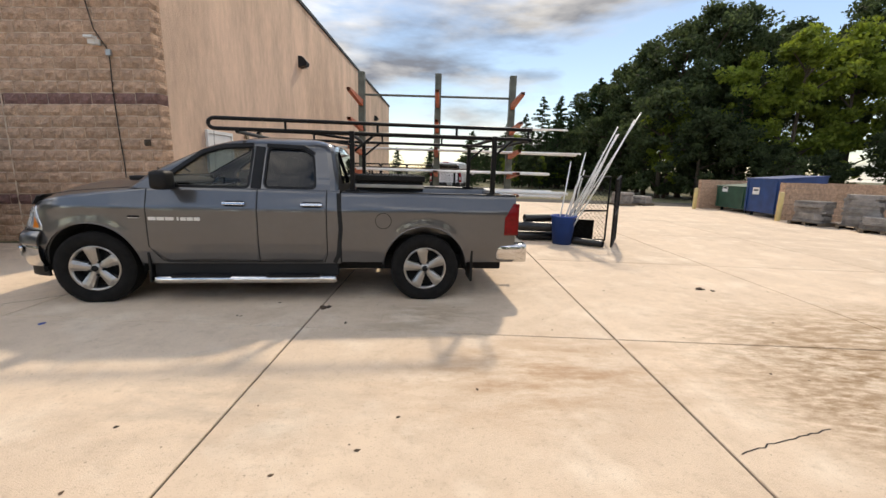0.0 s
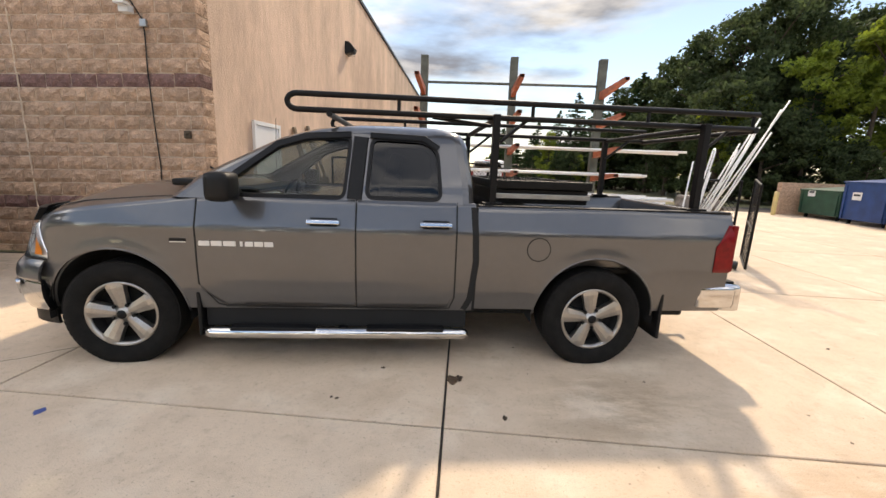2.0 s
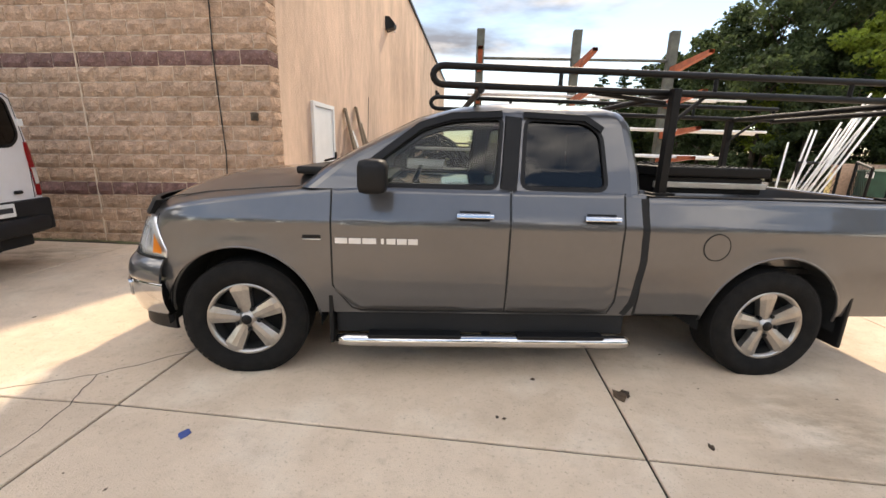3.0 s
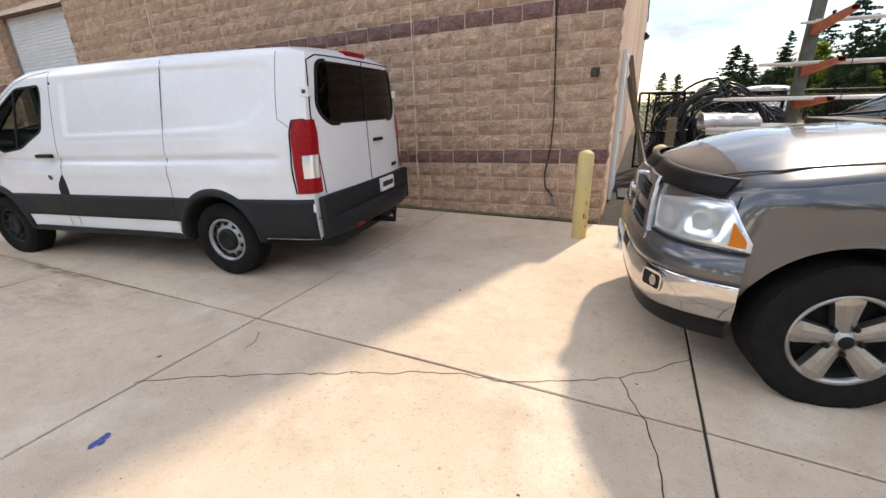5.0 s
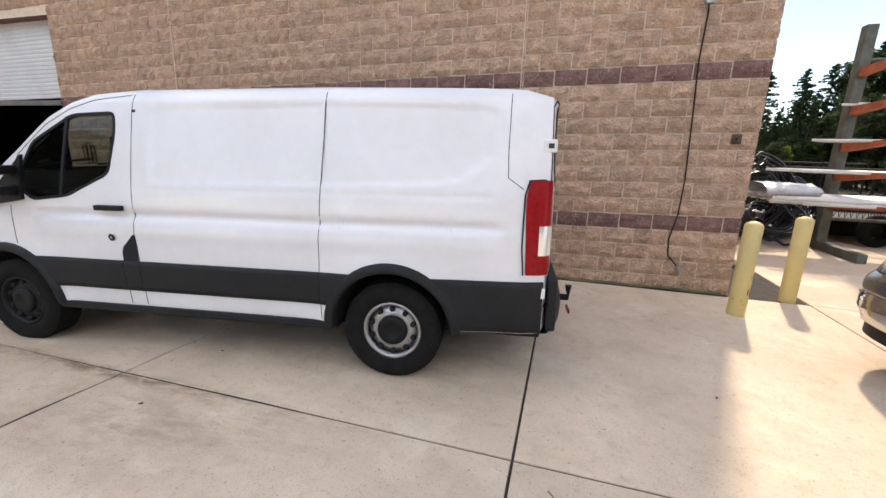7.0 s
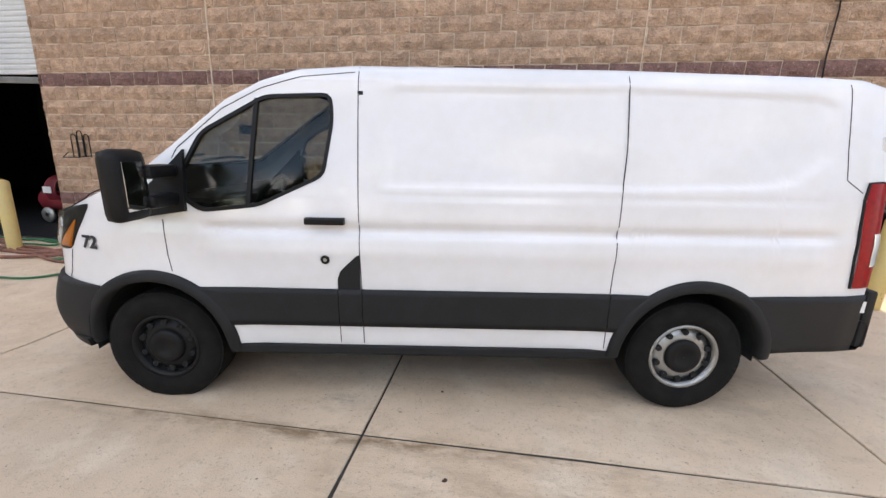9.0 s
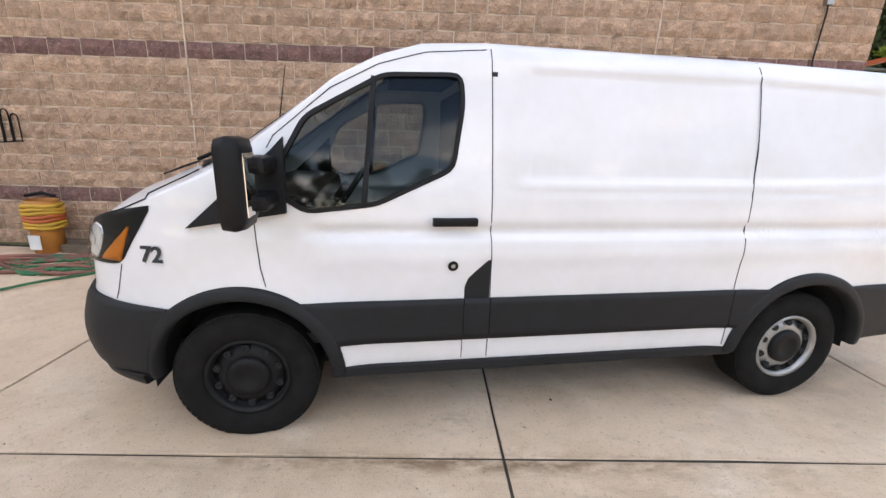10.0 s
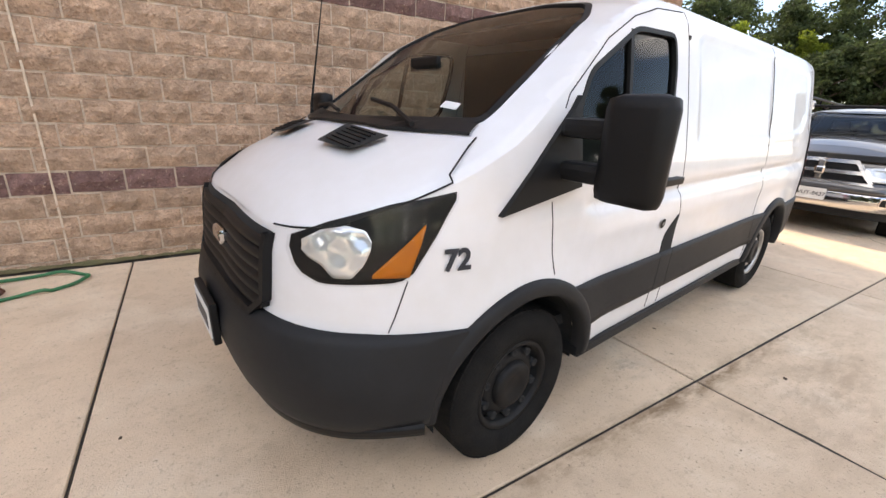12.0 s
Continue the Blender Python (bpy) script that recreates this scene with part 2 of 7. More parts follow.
M["truck"] = mat("grey_metallic_paint", (0.078, 0.077, 0.079), 0.28, 0.45, vary=0.05, scale=2, coat=1.0, color2=(0.088, 0.086, 0.087))
M["van"] = mat("white_van_paint", (0.72, 0.72, 0.74), 0.38, vary=0.025, scale=1.5, coat=0.6, color2=(0.66, 0.655, 0.65))
M["glass"] = glass("clear_glass", (0.50, 0.54, 0.52), 0.02, 0.03)
M["tint"] = glass("tinted_glass", (0.06, 0.065, 0.065))
M["shadeglass"] = glass("windscreen_glass", (0.55, 0.6, 0.57))
M["lens"] = glass("lamp_lens", (0.88, 0.89, 0.89), 0.05, 0.015)
M["headchrome"] = mat("bright_reflector", (0.84, 0.84, 0.83), 0.14, 0.55, vary=0.03)
M["tailred"] = mat("dark_red_lamp_plastic", (0.20, 0.003, 0.005), 0.3, vary=0.25, scale=30, coat=0.05, spec=0.2)
M["mirror"] = mat("mirror_glass", (0.8, 0.8, 0.8), 0.03, 1.0, vary=0.02)
M["red"] = mat("red_lamp_plastic", (0.32, 0.003, 0.007), 0.3, vary=0.25, scale=30, coat=0.05, spec=0.2)
M["badge"] = mat("satin_silver_badge", (0.62, 0.62, 0.61), 0.35, 0.3, vary=0.05)
M["grillebar"] = mat("dark_chrome", (0.36, 0.355, 0.35), 0.22, 0.85, vary=0.08)
M["amber"] = mat("amber_lamp_plastic", (0.58, 0.17, 0.012), 0.3, vary=0.15, scale=20, spec=0.2)
M["yellow"] = mat("faded_yellow_paint", (0.62, 0.47, 0.17), 0.6, vary=0.2, scale=4, bump=0.15, bscale=40, color2=(0.52, 0.40, 0.18))
M["orange"] = mat("orange_rack_paint", (0.52, 0.13, 0.05), 0.55, vary=0.3, scale=6)
M["rackpost"] = mat("weathered_green_post", (0.13, 0.14, 0.115), 0.7, vary=0.35, scale=5)
M["pvc"] = mat("white_pvc", (0.78, 0.77, 0.73), 0.4, vary=0.1, scale=4)
M["blue"] = mat("blue_plastic", (0.012, 0.06, 0.30), 0.5, vary=0.2, scale=5)
M["dumpblue"] = mat("blue_painted_steel", (0.013, 0.055, 0.20), 0.5, vary=0.25, scale=3)
M["dumpgreen"] = mat("green_painted_steel", (0.02, 0.075, 0.045), 0.55, vary=0.25, scale=3)
M["stone"] = mat("grey_flagstone", (0.30, 0.27, 0.24), 0.9, vary=0.35, scale=5, bump=0.5, bscale=40, rand=0.25)
M["wood"] = mat("weathered_wood", (0.20, 0.15, 0.10), 0.85, vary=0.35, scale=7, bump=0.3, bscale=80, rand=0.15, stretch=(1, 8, 8))
M["bark"] = mat("bark", (0.10, 0.075, 0.05), 0.95, vary=0.35, scale=8, bump=0.6, bscale=25)
M["leaf_dark"] = mat("dark_leaves", (0.068, 0.092, 0.036), 0.75, vary=0.35, scale=0.6, island=0.35, spec=0.3)
M["leaf_bright"] = mat("bright_leaves", (0.20, 0.25, 0.035), 0.7, vary=0.3, scale=0.6, island=0.3, spec=0.3)
M["leaf_pine"] = mat("pine_needles", (0.03, 0.055, 0.02), 0.8, vary=0.3, scale=0.8, island=0.3, spec=0.25)
for key in ("leaf_dark", "leaf_bright", "leaf_pine"):
    n, l = M[key].node_tree.nodes, M[key].node_tree.links
    b, o = n["Principled BSDF"], n["Material Output"]
    tl, ms, br = n.new("ShaderNodeBsdfTranslucent"), n.new("ShaderNodeMixShader"), n.new("ShaderNodeHueSaturation")
    br.inputs["Value"].default_value, br.inputs["Saturation"].default_value = 1.45, 1.05
    l.new(b.inputs["Base Color"].links[0].from_socket, br.inputs["Color"])
    l.new(br.outputs[0], tl.inputs["Color"])
    ms.inputs[0].default_value = 0.5
    l.new(b.outputs[0], ms.inputs[1]), l.new(tl.outputs[0], ms.inputs[2]), l.new(ms.outputs[0], o.inputs["Surface"])
M["hosegreen"] = mat("green_hose", (0.02, 0.16, 0.06), 0.5, vary=0.2)
M["hosered"] = mat("brown_red_hose", (0.27, 0.11, 0.075), 0.6, vary=0.3, scale=3)
M["hoseblack"] = mat("black_poly_pipe", (0.012, 0.012, 0.013), 0.35, vary=0.2)
M["leaf_litter"] = mat("dry_leaf", (0.09, 0.055, 0.03), 0.9, vary=0.4, rand=0.5)
M["ink"] = mat("dark_lettering", (0.015, 0.02, 0.03), 0.5, vary=0.1)
M["paper"] = mat("pale_sticker", (0.75, 0.75, 0.73), 0.6, vary=0.08)
M["bluespot"] = mat("blue_paint_mark", (0.07, 0.11, 0.32), 0.8, vary=0.3)
M["seat"] = mat("grey_seat_cloth", (0.10, 0.10, 0.10), 0.9, vary=0.2)
M["wrap"] = mat("plastic_wrap", (0.62, 0.62, 0.62), 0.2, vary=0.2, scale=5, bump=0.9, bscale=12)
# near-black for liners and scuffs, also for shade painted into gaps and holes
M["nearblack"] = mat("near_black_liner_and_shade", (0.01, 0.01, 0.01), 0.9, vary=0.2)


# ---- mesh helpers ----
def link(name, bm, material, parent=None, label="", smooth=False, m=None):
    me = bpy.data.meshes.new(name)
    bm.normal_update()
    bm.to_mesh(me)
    bm.free()
    for k in (material if isinstance(material, (list, tuple)) else [material]):
        me.materials.append(k)
    if smooth:
        for p in me.polygons:
            p.use_smooth = True
    ob = new(name, me)
    if parent:
        ob.parent = parent
    if m is not None:
        ob.matrix_basis = m
    if label:
        tagged(ob, label)
    return ob


def part(name, bm, material, parent, label="", smooth=False):
    return link(name, bm, material, parent, label, smooth)


def thing(name, label, category, m=None, group="", kind=""):
    ob = new(name)
    if m is not None:
        ob.matrix_basis = m
    return tagged(ob, label, category, group, kind)


def box(bm, x0, x1, y0, y1, z0, z1, bev=0.0, m=None):
    r = bmesh.ops.create_cube(bm, size=1.0)
    vs = r["verts"]
    for v in vs:
        v.co = Vector(((x0 + x1) / 2 + v.co.x * (x1 - x0), (y0 + y1) / 2 + v.co.y * (y1 - y0), (z0 + z1) / 2 + v.co.z * (z1 - z0)))
    if m is not None:
        bmesh.ops.transform(bm, matrix=m, verts=vs)
    if bev:
        es = list({e for v in vs for e in v.link_edges})
        bmesh.ops.bevel(bm, geom=es, offset=bev, segments=2, affect="EDGES", profile=0.6)
    return bm


def B(x0, x1, y0, y1, z0, z1, bev=0.0, m=None):
    return box(bmesh.new(), x0, x1, y0, y1, z0, z1, bev, m)


def tube(bm, pts, r, n=8, caps=True, closed=False):
    """A round bar along points; r is one radius or one for each point."""
    pts = [Vector(p) for p in pts]
    rs = r if isinstance(r, (list, tuple)) else [r] * len(pts)
    rings, up = [], None
    for i, p in enumerate(pts):
        if closed:
            d = pts[(i + 1) % len(pts)] - pts[i - 1]
        else:
            d = pts[min(i + 1, len(pts) - 1)] - pts[max(i - 1, 0)]
        d.normalize()
        if up is None:
            up = Vector((0, 0, 1)) if abs(d.z) < 0.9 else Vector((1, 0, 0))
        a = (up - d * up.dot(d)).normalized()
        up = a
        b = d.cross(a)
        rings.append([bm.verts.new(p + (a * math.cos(2 * math.pi * k / n) + b * math.sin(2 * math.pi * k / n)) * rs[i]) for k in range(n)])
    pairs = list(zip(rings, rings[1:])) + ([(rings[-1], rings[0])] if closed else [])
    for p, q in pairs:
        for k in range(n):
            bm.faces.new((p[k], p[(k + 1) % n], q[(k + 1) % n], q[k]))
    if caps and not closed:
        bm.faces.new(rings[0][::-1]), bm.faces.new(rings[-1])
    return bm


def T(pts, r, n=8, caps=True, closed=False):
    return tube(bmesh.new(), pts, r, n, caps, closed)


def lathe(bm, prof, n=32, m=None):
    """Turns (radius, height) pairs about the y axis."""
    rings = []
    for r, h in prof:
        rings.append([bm.verts.new((r * math.cos(2 * math.pi * k / n), h, r * math.sin(2 * math.pi * k / n))) for k in range(n)])
    for p, q in zip(rings, rings[1:]):
        for k in range(n):
            bm.faces.new((p[k], q[k], q[(k + 1) % n], p[(k + 1) % n]))
    if m is not None:
        bmesh.ops.transform(bm, matrix=m, verts=[v for r in rings for v in r])
    return bm


def sheet(bm, rows, closed=False):
    """A skin over rows of points."""
    vs = [[bm.verts.new(p) for p in r] for r in rows]
    for a, b in zip(vs, vs[1:]):
        for i in range(len(a) - 1):
            bm.faces.new((a[i], a[i + 1], b[i + 1], b[i]))
        if closed:
            bm.faces.new((a[-1], a[0], b[0], b[-1]))
    return vs


def interp(x, pairs):
    return float(np.interp(x, [p[0] for p in pairs], [p[1] for p in pairs]))


def lettering(name, body, size, material, parent, m, depth=0.002, label="", bold=0.0):
    cu = bpy.data.curves.new(name, "FONT")
    cu.body, cu.size, cu.extrude, cu.align_x, cu.align_y = body, size, depth, "CENTER", "CENTER"
    cu.offset = bold
    tmp = bpy.data.objects.new(name, cu)
    scene.collection.objects.link(tmp)
    me = bpy.data.meshes.new_from_object(tmp.evaluated_get(bpy.context.evaluated_depsgraph_get()))
    bpy.data.objects.remove(tmp)
    bpy.data.curves.remove(cu)
    me.materials.clear()
    me.materials.append(material)
    ob = new(name, me)
    ob.parent = parent
    ob.matrix_basis = m
    if label:
        tagged(ob, label)
    return ob


# ---- ground ----
def fall(x, y):
    """How far the yard dips towards the building."""
    k = interp(x, ((-16, -0.13), (-13, -0.11), (-11.4, -0.085), (-8, -0.03), (-5, -0.01), (-4, 0), (5, 0)))
    return k * min(1, max(0, (y - 2.6) / 1.6))


ground = bmesh.new()
sheet(ground, [[(x, y, -0.17) for x in (-900, -60, 60, 900)] for y in (-900, -60, 60, 900)])
ground = tagged(link("ground", ground, M["grass"]), "grassy ground with leaf litter round the yard", "ground", kind="structure")
yard = bmesh.new()
xs_ = [-45, -30, -16, -13, -11.4, -8, -5, -4, 5, 30]
sheet(yard, [[(x, y, fall(x, y) - 0.014) for x in xs_] for y in (-28, 2.6, 4.2, 24)])
pavement = tagged(link("pavement", yard, M["joint"]), "concrete yard of large slabs with dark sawn joints", "pavement", kind="structure")

XJ = [-33.6, -30.6, -27.7, -24.7, -21.8, -18.85, -15.95, -13.03, -10.06, -7.25, -4.27, -1.31, 1.66, 4.63, 7.6, 10.55, 13.5, 16.5, 19.5, 22.5, 25.5]


def yj(i, x):
    """The y of joint i that runs along x."""
    base = [-20.5, -17.0, -13.6, -10.1, -6.7, -3.2, 0.25, 3.78, 7.36, 10.95, 14.5, 18.1, 21.7]
    slope = 0.036 if i <= 7 else 0.053
    return base[i] - (slope * max(0.0, min(x, 12) + 4.27) if i >= 7 else 0)


# ---- the building ----
WY, CX, TOP = 7.49, -5.06, 6.95
BW, BH = 0.3865, 0.1955


def course_z(x):
    return 0.0272 * (x - CX)


DOOR_L, DOOR_R, DOOR_TOP = -19.45, -16.32, 3.80


def wall_front():
    """Backing wall, shown as the mortar between its blocks."""
    bm = bmesh.new()
    for x0, x1, z0, z1 in ((-40, DOOR_L, -0.4, TOP), (DOOR_L, DOOR_R, DOOR_TOP, TOP), (DOOR_R, CX - 0.012, -0.4, TOP)):
        box(bm, x0, x1, WY + 0.012, WY + 0.30, z0, z1)
    return tagged(link("wall_south", bm, M["mortar"]), "tan split-face block wall with two maroon bands", "wall", kind="structure")


wall_south = wall_front()
bm = bmesh.new()
box(bm, CX - 0.29, CX - 0.006, WY + 0.302, 38.4, -0.4, TOP)
wall_east = tagged(link("wall_east", bm, M["stucco"]), "tall tan stucco wall streaked by weather", "wall", kind="structure")
bm = bmesh.new()
box(bm, CX - 0.33, CX + 0.05, WY + 0.31, 38.45, TOP, TOP + 0.12, 0.01)
box(bm, -40, CX + 0.05, WY - 0.05, WY + 0.305, TOP + 0.002, TOP + 0.12, 0.01)
trim = tagged(link("trim", bm, M["plastic"]), "dark metal coping along the roof edge", "trim", kind="structure")
bm = B(-40, CX - 0.3, WY + 0.31, 38.4, TOP - 0.35, TOP - 0.1)
roof = tagged(link("ceiling", bm, M["dark"]), "flat roof of the building", "ceiling", kind="structure")
bm = bmesh.new()
box(bm, -40, CX - 0.3, 38.41, 38.6, -0.4, TOP), box(bm, -40.2, -40.01, WY, 38.4, -0.4, TOP)
tagged(link("wall_north", bm, M["stucco"]), "plain rear walls of the building", "wall", kind="structure")
# the bay's lack of light is put into its wall and floor colours
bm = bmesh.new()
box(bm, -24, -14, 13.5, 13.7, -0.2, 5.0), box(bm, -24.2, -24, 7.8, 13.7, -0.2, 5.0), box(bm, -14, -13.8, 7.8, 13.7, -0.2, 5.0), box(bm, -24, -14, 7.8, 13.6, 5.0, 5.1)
tagged(link("wall_inside", bm, M["dark"]), "workshop bay walls coloured near-black for the unlit inside", "wall", kind="structure")
tagged(link("floor", B(-24, -14, 7.5, 13.6, -0.16, -0.128), M["plastic"]), "workshop bay floor coloured near-black for the unlit inside", "floor", kind="structure")

# roller door, part raised
door_1 = thing("door_1", "white corrugated roller door, half raised", "roller door", kind="structure")
rows = []
z = 2.36
curtain = bmesh.new()
while z < DOOR_TOP + 0.1:
    for dz, dy in ((0, 0.0), (0.012, -0.014), (0.05, -0.014), (0.062, 0.0)):
        rows.append([(DOOR_L + 0.02, WY + 0.235 + dy, z + dz), (DOOR_R - 0.02, WY + 0.235 + dy, z + dz + 0.06)])
    z += 0.075
sheet(curtain, rows)
part("curtain", curtain, M["white_metal"], door_1)
part("bottom_rail", B(DOOR_L + 0.02, DOOR_R - 0.02, WY + 0.20, WY + 0.26, 2.28, 2.37, 0.01), M["steel"], door_1, "steel bottom rail")
for x in (DOOR_L + 0.03, DOOR_R - 0.03):
    part("guide", B(x - 0.028, x + 0.028, WY + 0.19, WY + 0.29, -0.13, DOOR_TOP - 0.003, 0.005), M["steel"], door_1, "steel guide rail")

for x0, x1 in ((DOOR_L - 0.004, DOOR_L + 0.002), (DOOR_R - 0.002, DOOR_R + 0.004)):
    part("jamb", B(x0, x1, WY + 0.006, WY + 0.19, -0.13, DOOR_TOP), M["block"], door_1, "tan block jamb")
part("lintel", B(DOOR_L, DOOR_R, WY + 0.006, WY + 0.29, DOOR_TOP - 0.006, DOOR_TOP - 0.001), M["band"], door_1, "dark lintel")

# stucco side: door and wall lamp
door_2 = thing("door_2", "white steel door in the stucco wall", "door", kind="structure")
part("leaf", B(CX - 0.004, CX + 0.03, 8.96, 9.86, 0.0, 2.14, 0.006), M["white_paint"], door_2)
for y0, y1, z0, z1 in ((8.88, 8.955, 0, 2.22), (9.865, 9.94, 0, 2.22), (8.957, 9.863, 2.145, 2.22)):
    part("frame", B(CX - 0.004, CX + 0.05, y0, y1, z0, z1, 0.006), M["white_paint"], door_2, "white door frame")
part("handle", T([(CX + 0.03, 9.78, 1.0), (CX + 0.08, 9.78, 1.0), (CX + 0.085, 9.68, 1.0)], 0.012), M["chrome"], door_2)
lamp = thing("wall_lamp", "dark bronze wall-pack lamp on the stucco wall", "wall lamp")
bm = bmesh.new()
sheet(bm, [[(CX - 0.004, 14.8, 5.2), (CX - 0.004, 15.2, 5.2)], [(CX + 0.12, 14.82, 5.2), (CX + 0.12, 15.18, 5.2)], [(CX + 0.28, 14.85, 5.02), (CX + 0.28, 15.15, 5.02)], [(CX + 0.25, 14.85, 4.92), (CX + 0.25, 15.15, 4.92)], [(CX - 0.004, 14.8, 4.84), (CX - 0.004, 15.2, 4.84)]])
for k in (0, 1):
    y = (14.8, 15.2)[k]
    vs = [v for v in bm.verts if abs(v.co.y - 15 - (k - 0.5) * 0.36) < 0.05]
    bmesh.ops.contextual_create(bm, geom=vs)
part("housing", bm, M["blackplastic"], lamp)
part("lens", B(CX + 0.02, CX + 0.24, 14.87, 15.13, 4.83, 4.86, 0.005), M["lens"], lamp)
lamp2 = copy_thing(lamp, pose(0, 15.5, 0.0))


# ---- vehicles: shared pieces ----
def wheel(parent, x, y, z, r, width, rim_r, side, style, steer=0.0):
    """A wheel with tyre and rim; side +1 faces +y."""
    base = bmesh.new()
    hw = width / 2
    lathe(base, [(rim_r - 0.01, hw - 0.03), (rim_r + 0.01, hw - 0.005), (r - 0.07, hw + 0.012), (r - 0.025, hw - 0.006), (r - 0.006, hw - 0.03), (r, hw - 0.06), (r, -hw + 0.06), (r - 0.025, -hw + 0.005), (rim_r, -hw)], 56)
    tread = bmesh.new()
    for k in range(56):
        a = 2 * math.pi * (k + 0.5) / 56
        m = Matrix.Rotation(-a, 4, "Y")
        for yy in (hw - 0.045, hw - 0.1, -hw + 0.1, -hw + 0.045):
            box(tread, r - 0.016, r - 0.0015, yy - 0.02, yy + 0.02, -r * 0.047, r * 0.047, 0, m)
    flip = Matrix.Rotation(0 if side > 0 else math.pi, 4, "Z")
    ob = link("wheel", base, M["rubber"], parent, "black rubber tyre on its rim", True, Matrix.Translation((x, y, z)) @ Matrix.Rotation(radians(steer), 4, "Z") @ flip)
    tagged(part("tread", tread, M["rubber"], ob, "black tread blocks"), kind="stuff")
    barrel = bmesh.new()
    lathe(barrel, [(rim_r, hw - 0.03), (rim_r - 0.008, hw - 0.012), (rim_r - 0.025, hw - 0.02), (rim_r - 0.032, hw - 0.04)], 48)
    inner = bmesh.new()
    lathe(inner, [(rim_r - 0.030, hw - 0.035), (rim_r - 0.05, -hw + 0.02), (0.02, -hw + 0.015)], 48)
    # shade within the rim is put into this colour
    part("rim_inside", inner, M["nearblack"], ob, "inside of the rim, coloured near-black as shade", True)
    if style == "alloy":
        part("rim", barrel, M["alloy"], ob, "", True)
        # disc in near-black paints the shade seen between the spokes
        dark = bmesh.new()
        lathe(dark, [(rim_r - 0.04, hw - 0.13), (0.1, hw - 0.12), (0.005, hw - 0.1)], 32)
        part("brake", dark, M["nearblack"], ob, "brake disc coloured near-black for the shade behind the spokes", True)
        for k in range(5):
            sp = bmesh.new()
            rowsp = []
            for rr, w, d in ((0.045, 0.040, 0.035), (0.10, 0.047, 0.03), (0.16, 0.056, 0.022), (rim_r - 0.05, 0.064, 0.016), (rim_r - 0.012, 0.068, 0.02)):
                rowsp.append([(-w, hw - d - 0.045, rr), (-w * 0.92, hw - d - 0.004, rr), (-w * 0.3, hw - d + 0.006, rr), (w * 0.3, hw - d + 0.006, rr), (w * 0.92, hw - d - 0.004, rr), (w, hw - d - 0.045, rr)])
            sheet(sp, rowsp)
            bmesh.ops.transform(sp, matrix=Matrix.Rotation(2 * math.pi * k / 5 + 0.15, 4, "Y"), verts=sp.verts)
            part("spoke", sp, M["alloy"], ob)
            nut = bmesh.new()
            lathe(nut, [(0.013, hw - 0.055), (0.013, hw - 0.022), (0.001, hw - 0.018)], 10, Matrix.Rotation(2 * math.pi * (k + 0.5) / 5 + 0.15, 4, "Y") @ Matrix.Translation((0, 0, 0.075)))
            part("wheel_nut", nut, M["blackplastic"], ob)
        hub = bmesh.new()
        lathe(hub, [(0.075, hw - 0.07), (0.07, hw - 0.035), (0.045, hw - 0.03), (0.04, hw - 0.015), (0.001, hw - 0.012)], 24)
        part("hub", hub, M["alloy"], ob, "", True)
        cap = bmesh.new()
        lathe(cap, [(0.034, hw - 0.014), (0.03, hw - 0.008), (0.001, hw - 0.006)], 20)
        part("hub_cap", cap, M["blackplastic"], ob, "dark hub cap", True)
    else:
        col = M["steel"] if style == "steel" else M["blackplastic"]
        part("rim", barrel, col, ob, "", True)
        dish = bmesh.new()
        prof = [(rim_r - 0.03, hw - 0.075), (rim_r - 0.05, hw - 0.06), (rim_r - 0.085, hw - 0.035), (rim_r - 0.11, hw - 0.04)]
        lathe(dish, prof + [(0.02, hw - 0.05)], 48)
        part("disc", dish, col, ob, "", True)
        # the disc stays uncut; near-black plugs paint the shade of its vent holes
        for k in range(10):
            a = 2 * math.pi * k / 10
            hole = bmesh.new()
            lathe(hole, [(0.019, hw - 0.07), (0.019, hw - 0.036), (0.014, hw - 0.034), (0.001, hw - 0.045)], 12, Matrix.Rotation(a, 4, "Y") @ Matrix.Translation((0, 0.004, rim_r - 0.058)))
            part("vent_hole", hole, M["nearblack"], ob, "near-black plug for the shade in a vent hole", True)
        cap = bmesh.new()
        lathe(cap, [(rim_r - 0.105, hw - 0.045), (rim_r - 0.108, hw - 0.02), (rim_r - 0.12, hw - 0.012), (0.06, hw - 0.008), (0.05, hw - 0.016), (0.001, hw - 0.016)], 36)
        part("hub_cap", cap, M["blackplastic"], ob, "black plastic hub cover", True)
    return ob


